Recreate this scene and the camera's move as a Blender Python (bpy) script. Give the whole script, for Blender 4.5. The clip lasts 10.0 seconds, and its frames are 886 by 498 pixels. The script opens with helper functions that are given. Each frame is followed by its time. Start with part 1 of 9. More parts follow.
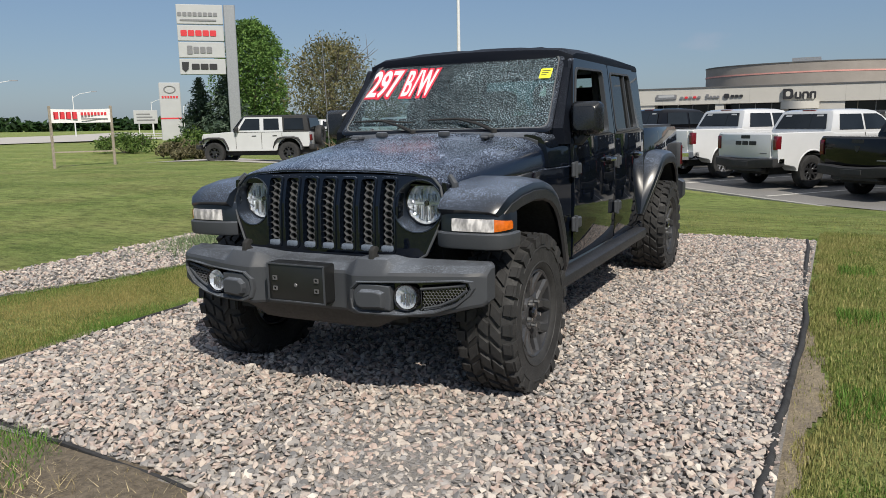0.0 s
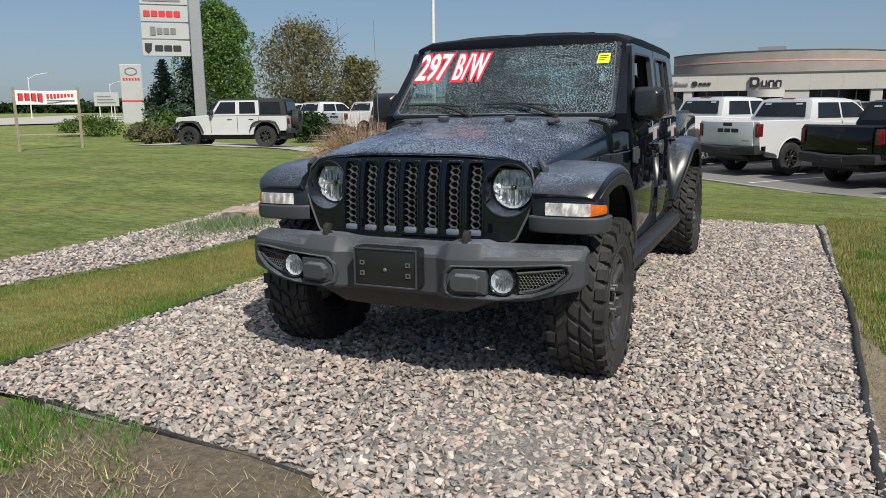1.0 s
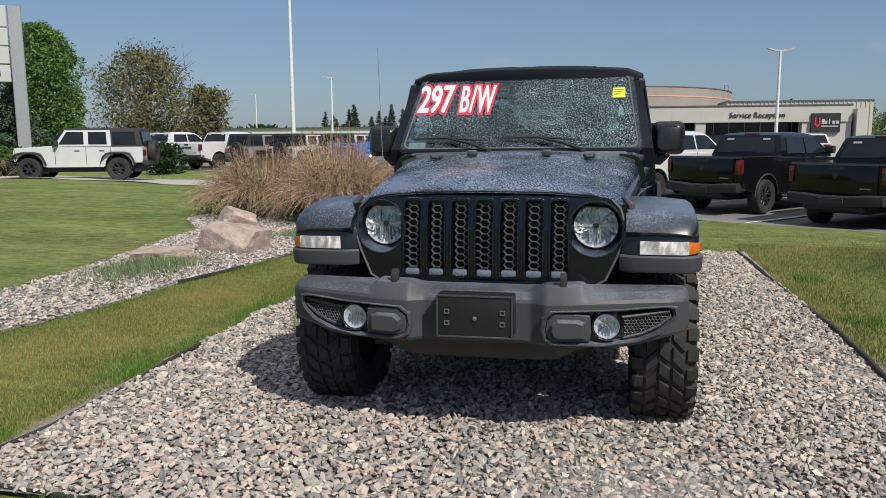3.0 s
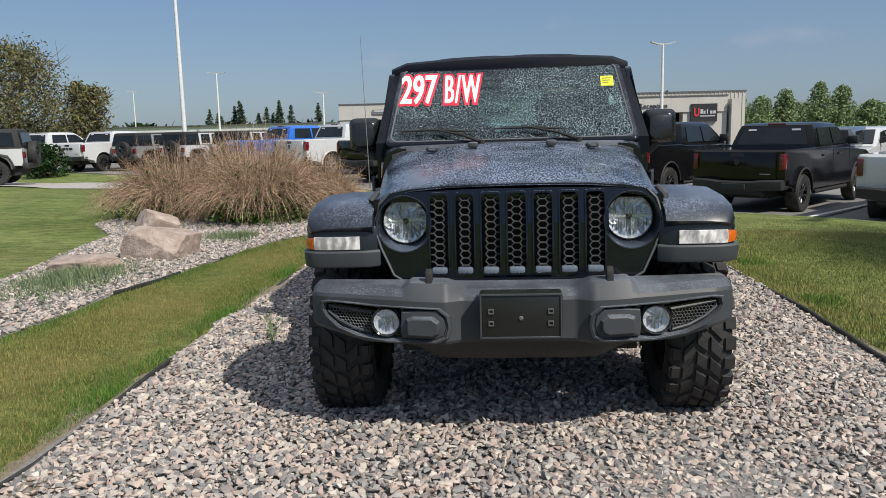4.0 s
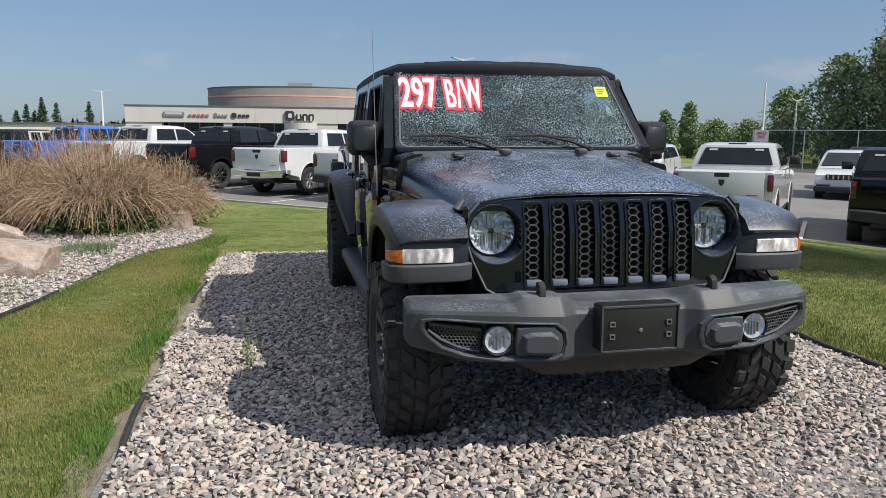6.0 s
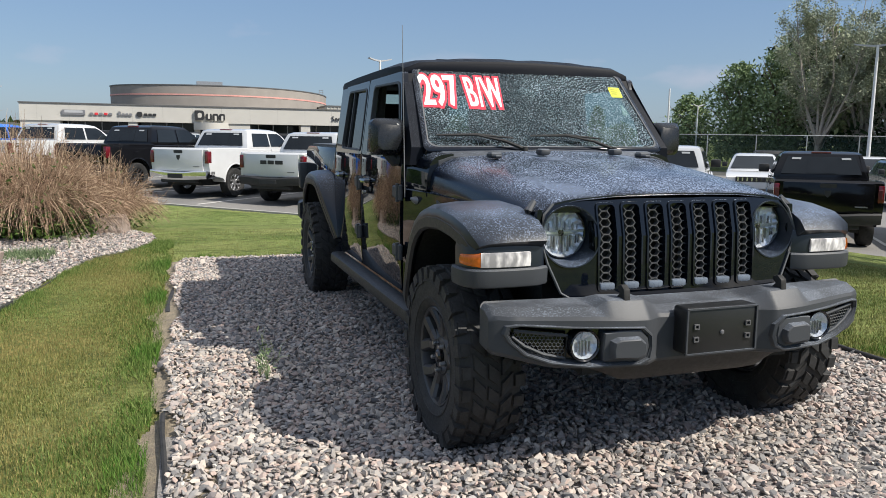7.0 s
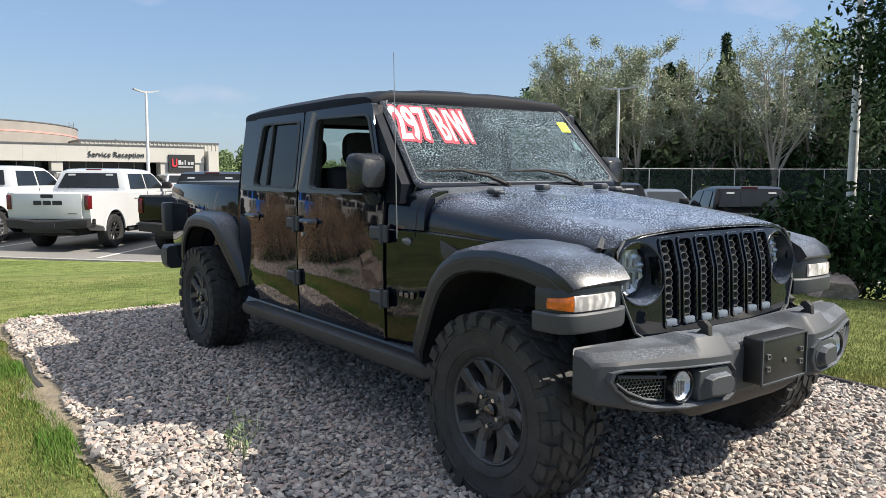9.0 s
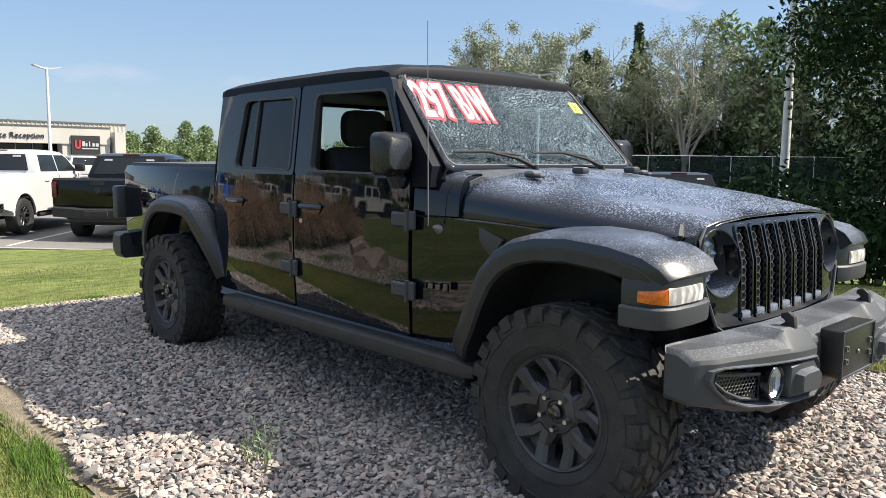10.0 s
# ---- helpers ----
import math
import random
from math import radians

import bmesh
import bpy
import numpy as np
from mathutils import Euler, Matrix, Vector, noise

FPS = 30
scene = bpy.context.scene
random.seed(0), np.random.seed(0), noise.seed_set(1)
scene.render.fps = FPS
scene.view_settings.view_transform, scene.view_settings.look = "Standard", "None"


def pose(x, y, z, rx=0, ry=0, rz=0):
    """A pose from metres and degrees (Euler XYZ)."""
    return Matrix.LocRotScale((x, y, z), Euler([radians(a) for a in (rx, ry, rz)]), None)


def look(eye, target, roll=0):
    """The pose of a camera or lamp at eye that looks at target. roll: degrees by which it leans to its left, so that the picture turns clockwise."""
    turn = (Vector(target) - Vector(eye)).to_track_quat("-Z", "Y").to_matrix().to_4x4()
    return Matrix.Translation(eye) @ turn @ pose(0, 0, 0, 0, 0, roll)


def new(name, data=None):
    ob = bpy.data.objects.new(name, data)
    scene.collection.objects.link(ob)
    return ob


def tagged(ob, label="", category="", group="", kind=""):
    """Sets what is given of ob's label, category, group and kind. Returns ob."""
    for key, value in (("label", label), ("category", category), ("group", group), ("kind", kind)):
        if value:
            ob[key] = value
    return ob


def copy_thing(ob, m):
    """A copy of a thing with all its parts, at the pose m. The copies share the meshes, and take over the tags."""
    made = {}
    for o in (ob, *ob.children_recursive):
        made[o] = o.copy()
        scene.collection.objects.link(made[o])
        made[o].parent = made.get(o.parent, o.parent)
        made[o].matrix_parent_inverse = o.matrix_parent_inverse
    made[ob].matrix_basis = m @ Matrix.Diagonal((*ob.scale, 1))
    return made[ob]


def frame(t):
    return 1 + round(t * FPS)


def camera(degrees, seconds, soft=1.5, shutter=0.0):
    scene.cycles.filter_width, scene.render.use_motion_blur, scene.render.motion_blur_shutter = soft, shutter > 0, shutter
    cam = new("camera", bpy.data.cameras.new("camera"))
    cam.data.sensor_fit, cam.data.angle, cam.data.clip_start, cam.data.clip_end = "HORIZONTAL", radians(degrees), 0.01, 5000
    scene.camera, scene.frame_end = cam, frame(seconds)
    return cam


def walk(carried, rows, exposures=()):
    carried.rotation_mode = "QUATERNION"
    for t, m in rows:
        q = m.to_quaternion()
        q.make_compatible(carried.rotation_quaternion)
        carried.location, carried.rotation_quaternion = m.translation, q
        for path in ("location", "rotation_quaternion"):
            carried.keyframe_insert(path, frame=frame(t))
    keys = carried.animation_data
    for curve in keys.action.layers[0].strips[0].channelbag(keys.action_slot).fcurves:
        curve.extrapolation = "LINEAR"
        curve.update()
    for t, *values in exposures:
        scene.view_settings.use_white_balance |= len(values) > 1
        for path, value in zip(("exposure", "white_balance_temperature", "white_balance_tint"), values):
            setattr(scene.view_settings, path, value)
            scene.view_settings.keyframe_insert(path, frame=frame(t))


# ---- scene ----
cam = camera(60.4, 10.0, soft=0.6)
PATH = [
    (0, (2.221, -3.529, 1.34), (1.318, -1.775, 1.012), -1.0),
    (0.5, (1.944, -3.615, 1.338), (1.072, -1.849, 0.988), -1.1),
    (1, (1.683, -3.776, 1.339), (0.869, -1.986, 0.973), -0.5),
    (1.5, (1.405, -3.827, 1.329), (0.648, -2.006, 0.999), 0.2),
    (2, (1.11, -3.838, 1.361), (0.433, -1.979, 1.072), 0.5),
    (2.5, (0.81, -3.855, 1.343), (0.246, -1.957, 1.058), 0.3),
    (2.7, (0.719, -3.871, 1.356), (0.208, -1.959, 1.069), 0.1),
    (3.8, (0.059, -3.73, 1.366), (-0.156, -1.765, 1.063), -1.2),
    (4, (-0.071, -3.736, 1.351), (-0.225, -1.766, 1.044), -1.3),
    (4.5, (-0.401, -3.744, 1.365), (-0.408, -1.77, 1.046), -1.2),
    (5, (-0.725, -3.637, 1.345), (-0.61, -1.663, 1.046), -1.0),
    (5.2, (-0.845, -3.589, 1.361), (-0.674, -1.617, 1.071), -0.9),
    (6.3, (-1.548, -3.36, 1.316), (-1.072, -1.439, 1.028), 0.7),
    (6.5, (-1.674, -3.292, 1.299), (-1.154, -1.382, 1.014), 0.7),
    (7, (-1.958, -3.132, 1.322), (-1.325, -1.256, 1.04), 0.8),
    (7.5, (-2.249, -3.013, 1.314), (-1.485, -1.183, 1.05), 1.1),
    (8, (-2.468, -2.762, 1.303), (-1.564, -0.991, 1.082), 1.0),
    (8.5, (-2.627, -2.515, 1.337), (-1.582, -0.82, 1.147), 0.5),
    (9, (-2.864, -2.342, 1.32), (-1.689, -0.735, 1.132), 0.2),
    (9.5, (-3.015, -2.081, 1.301), (-1.745, -0.551, 1.089), 0.5),
    (10, (-3.113, -1.755, 1.302), (-1.765, -0.296, 1.076), 0.6),
]
walk(cam, [(t, look(eye, target, roll)) for t, eye, target, roll in PATH],
     exposures=[(0.0, 0.55, 6350, 9), (2.5, 0.53, 6280, 8), (4.5, 0.60, 6230, 9), (6.5, 0.81, 6240, 9), (8.0, 1.09, 6360, 9), (9.0, 1.29, 6480, 9), (10.0, 1.43, 6600, 9)])

# ---- world, sun ----
SUN_TO = Vector((0.73, -0.67, 1.0)).normalized()
world = bpy.data.worlds.new("hazy_summer_sky")
scene.world = world
world.use_nodes = True
wt = world.node_tree
wt.nodes.clear()
w_out = wt.nodes.new("ShaderNodeOutputWorld")
w_bg = wt.nodes.new("ShaderNodeBackground")
w_sky = wt.nodes.new("ShaderNodeTexSky")
w_sky.sky_type, w_sky.sun_disc = "NISHITA", False
w_sky.sun_elevation = math.asin(SUN_TO.z)
w_sky.sun_rotation = math.atan2(SUN_TO.x, SUN_TO.y)
w_sky.air_density, w_sky.dust_density, w_sky.ozone_density, w_sky.altitude = 1.0, 1.2, 2.5, 300
w_bg.inputs["Strength"].default_value = 0.072
# thin smoke haze over the sky and a few faint pink clouds
w_geo = wt.nodes.new("ShaderNodeTexCoord")
w_map = wt.nodes.new("ShaderNodeMapping")
w_map.inputs["Scale"].default_value = (1.0, 1.0, 2.6)
w_noise = wt.nodes.new("ShaderNodeTexNoise")
w_noise.inputs["Scale"].default_value, w_noise.inputs["Detail"].default_value = 4.2, 7
w_ramp = wt.nodes.new("ShaderNodeValToRGB")
w_ramp.color_ramp.elements[0].position, w_ramp.color_ramp.elements[1].position = 0.60, 0.78
w_ramp.color_ramp.elements[0].color, w_ramp.color_ramp.elements[1].color = (0, 0, 0, 1), (0.45, 0.45, 0.45, 1)
w_haze = wt.nodes.new("ShaderNodeMix")
w_haze.data_type = "RGBA"
w_haze.inputs["Factor"].default_value = 0.62
w_sep = wt.nodes.new("ShaderNodeSeparateXYZ")
wt.links.new(w_geo.outputs["Generated"], w_sep.inputs[0])
w_rise = wt.nodes.new("ShaderNodeValToRGB")
for w_el, (w_pos, w_col) in zip([w_rise.color_ramp.elements[0], w_rise.color_ramp.elements[1], w_rise.color_ramp.elements.new(0.2)], ((0.0, (0.228, 0.308, 0.405, 1)), (0.75, (0.31, 0.53, 1.0, 1)), (0.28, (0.146, 0.250, 0.430, 1)))):
    w_el.position, w_el.color = w_pos, w_col
wt.links.new(w_sep.outputs["Z"], w_rise.inputs["Fac"])
w_glow = wt.nodes.new("ShaderNodeMix")
w_glow.data_type, w_glow.blend_type = "RGBA", "MULTIPLY"
w_glow.inputs["Factor"].default_value = 1.0
w_glow.inputs["B"].default_value = (9.0, 8.9, 9.0, 1)
wt.links.new(w_rise.outputs["Color"], w_glow.inputs["A"])
wt.links.new(w_glow.outputs["Result"], w_haze.inputs["B"])
w_cloud = wt.nodes.new("ShaderNodeMix")
w_cloud.data_type = "RGBA"
w_cloud.inputs["B"].default_value = (5.6, 4.9, 5.4, 1)
wt.links.new(w_geo.outputs["Generated"], w_map.inputs["Vector"])
wt.links.new(w_map.outputs["Vector"], w_noise.inputs["Vector"])
wt.links.new(w_noise.outputs["Fac"], w_ramp.inputs["Fac"])
wt.links.new(w_sky.outputs["Color"], w_haze.inputs["A"])
wt.links.new(w_haze.outputs["Result"], w_cloud.inputs["A"])
wt.links.new(w_ramp.outputs["Color"], w_cloud.inputs["Factor"])
wt.links.new(w_cloud.outputs["Result"], w_bg.inputs["Color"])
wt.links.new(w_bg.outputs["Background"], w_out.inputs["Surface"])

sun = new("sun", bpy.data.lights.new("sun", "SUN"))
sun.data.energy, sun.data.angle, sun.data.color = 3.45, radians(0.6), (1.0, 0.91, 0.785)
sun.matrix_world = look(SUN_TO * 50, (0, 0, 0))


# ---- materials ----
class Nodes:
    """A small builder for a node material."""

    def __init__(self, name):
        self.mat = bpy.data.materials.new(name)
        self.mat.use_nodes = True
        self.t = self.mat.node_tree
        self.p = self.t.nodes["Principled BSDF"]
        self.out = self.t.nodes["Material Output"]
        self.co = None

    def node(self, kind, **values):
        n = self.t.nodes.new(kind)
        for key, value in values.items():
            n.inputs[key.replace("_", " ")].default_value = value
        return n

    def link(self, a, b):
        self.t.links.new(a, b)

    def coord(self):
        if self.co is None:
            self.co = self.node("ShaderNodeNewGeometry").outputs["Position"]
        return self.co

    def noise(self, scale, detail=4, rough=0.55, stretch=None):
        n = self.node("ShaderNodeTexNoise", Scale=scale, Detail=detail, Roughness=rough)
        src = self.coord()
        if stretch:
            m = self.node("ShaderNodeMapping", Scale=stretch)
            self.link(src, m.inputs["Vector"])
            src = m.outputs["Vector"]
        self.link(src, n.inputs["Vector"])
        return n.outputs["Fac"]

    def ramp(self, fac, stops):
        n = self.node("ShaderNodeValToRGB")
        e = n.color_ramp.elements
        while len(e) < len(stops):
            e.new(0.5)
        for el, (pos, col) in zip(e, stops):
            el.position = pos
            el.color = (*col, 1) if isinstance(col, tuple) else (col, col, col, 1)
        self.link(fac, n.inputs["Fac"])
        return n.outputs["Color"]

    def mix(self, fac, a, b, mode="MIX"):
        n = self.node("ShaderNodeMix")
        n.data_type, n.blend_type = "RGBA", mode
        for key, value in (("Factor", fac), ("A", a), ("B", b)):
            if isinstance(value, (int, float)):
                n.inputs[key].default_value = value if key == "Factor" else (value, value, value, 1)
            elif isinstance(value, tuple):
                n.inputs[key].default_value = (*value, 1)
            else:
                self.link(value, n.inputs[key])
        return n.outputs["Result"]

    def math(self, op, a, b=0.0):
        n = self.node("ShaderNodeMath")
        n.operation = op
        for k, value in enumerate((a, b)):
            if isinstance(value, (int, float)):
                n.inputs[k].default_value = value
            else:
                self.link(value, n.inputs[k])
        return n.outputs[0]

    def bump(self, height, strength, distance=0.01):
        n = self.node("ShaderNodeBump", Strength=strength, Distance=distance)
        self.link(height, n.inputs["Height"])
        self.link(n.outputs["Normal"], self.p.inputs["Normal"])

    def set(self, **values):
        for key, value in values.items():
            s = self.p.inputs[key.replace("_", " ")]
            if isinstance(value, tuple) and len(value) == 3:
                s.default_value = (*value, 1)
            elif isinstance(value, (int, float)):
                s.default_value = value
            else:
                self.link(value, s)
        return self


def plain(name, color, rough=0.6, metal=0.0, vary=0.12, scale=9.0, grain=0.0, coat=0.0, spec=0.5):
    """A surface of one colour with soft blotches, uneven gloss and fine grain."""
    n = Nodes(name)
    big = n.noise(scale, 5)
    dark = tuple(c * (1 - vary) for c in color)
    light = tuple(min(1, c * (1 + vary)) for c in color)
    n.set(Base_Color=n.ramp(big, [(0.3, dark), (0.7, light)]), Metallic=metal, Coat_Weight=coat, Coat_Roughness=0.04)
    n.p.inputs["Specular IOR Level"].default_value = spec
    fine = n.noise(scale * 7, 3)
    n.set(Roughness=n.ramp(fine, [(0.3, max(0.02, rough * 0.85)), (0.7, min(1, rough * 1.15))]))
    if grain:
        n.bump(n.noise(420, 2), grain, 0.002)
    return n.mat


def up_mask(n, low, high):
    """1 on faces that look up, 0 on upright ones: where dust and drops settle."""
    sep = n.node("ShaderNodeSeparateXYZ")
    n.link(n.node("ShaderNodeNewGeometry").outputs["Normal"], sep.inputs[0])
    return n.ramp(sep.outputs["Z"], [(low, 0.0), (high, 1.0)])


def dusty(name, color, rough, coat=0.0, spot=0.45, veil=0.35, dust=(0.36, 0.42, 0.53), grain=0.0, spec=0.5):
    """Car paint or trim with dried rain spots and dust on its upward faces."""
    n = Nodes(name)
    spots = n.ramp(n.noise(155, 3, 0.6), [(0.540, 0.0), (0.575, 1.0)])
    film = n.ramp(n.noise(3.2, 5), [(0.42, 0.05), (0.70, 1.0)])
    drift = n.ramp(n.noise(5.5, 5, 0.65), [(0.36, 0.22), (0.62, 1.0)])
    both = n.math("ADD", n.math("MULTIPLY", n.math("MULTIPLY", spots, drift), spot), n.math("MULTIPLY", film, veil))
    mask = n.math("MULTIPLY", both, up_mask(n, 0.52, 0.96))
    mask = n.math("MINIMUM", mask, 0.8)
    # real dust, but the blue of the skylight is put into its colour
    n.set(Base_Color=n.mix(mask, color, dust), Coat_Weight=coat, Coat_Roughness=0.03)
    n.p.inputs["Specular IOR Level"].default_value = spec
    n.set(Roughness=n.mix(mask, rough, 0.75))
    if grain:
        n.bump(n.noise(350, 2), grain, 0.002)
    return n.mat


def glass(name, tint, clear, rough=0.02, spots=0.0):
    """A pane: mirror gloss by Fresnel over a tinted see-through sheet; spots: dried drops on it."""
    n = Nodes(name)
    n.t.nodes.remove(n.p)
    see = n.node("ShaderNodeBsdfTransparent", Color=(*tint, 1))
    dark = n.node("ShaderNodeBsdfDiffuse", Color=(0.008, 0.009, 0.01, 1))
    body = n.node("ShaderNodeMixShader", Fac=clear)
    n.link(dark.outputs[0], body.inputs[1])
    n.link(see.outputs[0], body.inputs[2])
    gloss = n.node("ShaderNodeBsdfGlossy", Roughness=rough)
    edge = n.node("ShaderNodeLayerWeight", Blend=0.5)
    both = n.node("ShaderNodeMixShader")
    n.link(n.math("ADD", n.math("MULTIPLY", n.math("POWER", edge.outputs["Facing"], 5.0), 0.94), 0.052), both.inputs[0])
    n.link(body.outputs[0], both.inputs[1])
    n.link(gloss.outputs[0], both.inputs[2])
    last = both.outputs[0]
    if spots:
        # dried drops in pale blue: the sky's reflection is put into their colour
        dust = n.node("ShaderNodeBsdfDiffuse", Color=(0.42, 0.53, 0.60, 1))
        mask = n.math("MULTIPLY", n.ramp(n.noise(125, 4, 0.65), [(0.562, 0.0), (0.590, 1.0)]), n.ramp(n.noise(2.6, 4), [(0.35, spots * 0.35), (0.65, spots)]))
        m = n.node("ShaderNodeMixShader")
        n.link(mask, m.inputs[0])
        n.link(last, m.inputs[1])
        n.link(dust.outputs[0], m.inputs[2])
        last = m.outputs[0]
    n.link(last, n.out.inputs["Surface"])
    return n.mat


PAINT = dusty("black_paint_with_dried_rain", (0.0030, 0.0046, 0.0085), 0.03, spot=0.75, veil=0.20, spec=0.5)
# bonnet base and dust bluer than PAINT: reflected sky put into the colour
HOOD_SKY_PAINT = dusty("sky_tinted_dusty_bonnet", (0.0045, 0.0080, 0.0180), 0.19, spot=0.92, veil=0.22, dust=(0.34, 0.42, 0.58), spec=0.6)
TRIM = dusty("black_moulded_plastic", (0.046, 0.050, 0.057), 0.50, spot=0.32, veil=0.27, dust=(0.35, 0.40, 0.48), grain=0.3, spec=0.35)
ROOF_BLACK = dusty("black_textured_roof", (0.0048, 0.0064, 0.011), 0.55, spot=0.14, veil=0.03, grain=0.2, spec=0.12)
# flare dust as blue as on the bonnet, skylight mixed into its colour
FLARE_SKIN = dusty("sky_tinted_dusty_flare", (0.0085, 0.0125, 0.0205), 0.31, spot=0.75, veil=0.17, dust=(0.34, 0.42, 0.58), spec=0.6)
RUBBER = plain("tyre_rubber", (0.0205, 0.0205, 0.0208), 0.70, vary=0.45, scale=14, grain=0.3)
RIM_DARK = plain("dark_grey_alloy", (0.065, 0.066, 0.070), 0.33, metal=0.75, vary=0.15)
RIM_BLACK = plain("satin_black_alloy", (0.055, 0.056, 0.060), 0.36, metal=0.4, vary=0.25)
RAIL_BLACK = plain("black_coated_steel", (0.017, 0.018, 0.021), 0.48, vary=0.25, grain=0.2)
CHROME = plain("chrome", (0.75, 0.76, 0.78), 0.10, metal=1.0, vary=0.05)
STEEL = plain("zinc_steel", (0.55, 0.55, 0.54), 0.3, metal=1.0)
GLOSS_BLACK = plain("gloss_black_plastic", (0.006, 0.006, 0.007), 0.12, coat=0.6)
MESH_GREY = plain("grey_mesh_plastic", (0.035, 0.034, 0.034), 0.5)
HEX_GREY = plain("dusty_honeycomb_plastic", (0.082, 0.084, 0.089), 0.45)
UNDER = plain("underbody_black", (0.016, 0.016, 0.016), 0.8)
SEAT = plain("black_seat_cloth", (0.018, 0.018, 0.02), 0.85, vary=0.25, scale=30)
CABIN = plain("dark_cabin_plastic", (0.03, 0.03, 0.032), 0.65, vary=0.2)
WINDSHIELD = glass("spotted_windscreen_glass", (0.50, 0.62, 0.64), 0.97, spots=0.82)
CLEAR = glass("clear_glass", (0.94, 0.95, 0.97), 0.98)
TINTED = glass("dark_tinted_glass", (0.13, 0.145, 0.155), 0.55)
AMBER = plain("amber_lens", (0.55, 0.12, 0.012), 0.15, coat=0.5, vary=0.3, scale=50)
RED_LENS = plain("red_lens", (0.115, 0.006, 0.010), 0.15, coat=0.6)
WHITE_LENS = plain("white_lens", (0.82, 0.80, 0.76), 0.12, coat=0.6, vary=0.2, scale=40)
def lit_lens():
    n = Nodes("lit_marker_lamp")
    cells = n.ramp(n.noise(32, 2, 0.5, (1.0, 1.0, 0.5)), [(0.38, (0.20, 0.20, 0.215)), (0.52, (0.42, 0.41, 0.42)), (0.64, (0.72, 0.70, 0.70))])
    n.set(Base_Color=cells, Roughness=0.10, Coat_Weight=0.6, Emission_Color=(1.0, 0.86, 0.76), Emission_Strength=0.05)
    return n.mat


LAMP_ON = lit_lens()
LAMP_SILVER = plain("bright_lamp_reflector", (0.80, 0.84, 0.90), 0.16, metal=0.55, vary=0.15, scale=60)
LAMP_GREY = plain("grey_lamp_flute", (0.22, 0.23, 0.25), 0.25, metal=0.4)
RED_VINYL = plain("red_vinyl", (0.62, 0.02, 0.05), 0.5)
WHITE_VINYL = plain("white_vinyl", (0.82, 0.80, 0.79), 0.5, vary=0.04)
YELLOW_TAG = plain("yellow_paper", (0.75, 0.80, 0.04), 0.6)
DARK_MARK = plain("dark_print", (0.02, 0.02, 0.022), 0.5)
GREY_MARK = plain("grey_print", (0.22, 0.22, 0.23), 0.4, metal=0.3)
RED_MARK = plain("red_print", (0.55, 0.03, 0.04), 0.5)
WHITE_PAINT = plain("white_car_paint", (0.53, 0.54, 0.55), 0.22, vary=0.04, scale=2, coat=0.8)
DARK_PAINT = plain("black_car_paint", (0.005, 0.005, 0.006), 0.08, vary=0.2, scale=2, spec=0.4)
BLUE_PAINT = plain("bright_blue_car_paint", (0.02, 0.13, 0.52), 0.2, vary=0.1, scale=2, coat=1.0)
GREY_PAINT = plain("grey_car_paint", (0.12, 0.13, 0.14), 0.2, metal=0.4, vary=0.1, scale=2, coat=1.0)
SILVER_PAINT = plain("silver_car_paint", (0.45, 0.46, 0.47), 0.25, metal=0.6, vary=0.06, scale=2, coat=1.0)
PLASTIC_BLACK = plain("rough_black_plastic", (0.02, 0.02, 0.021), 0.6, vary=0.2)
ALLOY = plain("silver_alloy", (0.55, 0.55, 0.56), 0.3, metal=0.9)
POLE_GREY = plain("galvanised_pole", (0.62, 0.63, 0.63), 0.5, vary=0.1)
FACADE = plain("cream_metal_cladding", (0.47, 0.455, 0.415), 0.6, vary=0.05, scale=0.6)
FACADE_TAUPE = plain("taupe_stucco", (0.27, 0.245, 0.22), 0.85, vary=0.1, scale=0.7)
PINK_BAND = plain("pink_stripe", (0.62, 0.30, 0.26), 0.6)
ROOF_EDGE = plain("dark_coping", (0.10, 0.10, 0.10), 0.5)
SHED_METAL = plain("pale_ribbed_steel", (0.46, 0.445, 0.40), 0.5, vary=0.06)
SHOP_GLASS = plain("dark_shop_glass", (0.012, 0.015, 0.018), 0.06, vary=0.4, scale=0.8, spec=0.35)
SHOP_DARK = plain("shop_interior_grey", (0.10, 0.10, 0.10), 0.8)
SIGN_WHITE = plain("white_sign_panel", (0.41, 0.42, 0.43), 0.4, vary=0.04, scale=1)
SIGN_FRAME = plain("pale_grey_sign_frame", (0.33, 0.34, 0.36), 0.4, metal=0.5)
POST_WOOD = plain("weathered_post_wood", (0.30, 0.26, 0.21), 0.9, vary=0.3, scale=12)
SIGN_ORANGE = plain("orange_sign", (0.75, 0.17, 0.03), 0.5)
SIGN_GREEN = plain("green_sign", (0.02, 0.25, 0.14), 0.5)
EDGING = plain("black_plastic_edging", (0.026, 0.026, 0.027), 0.85, vary=0.4, scale=18)
WIRE = plain("chain_link_wire", (0.42, 0.43, 0.43), 0.45, metal=0.8)


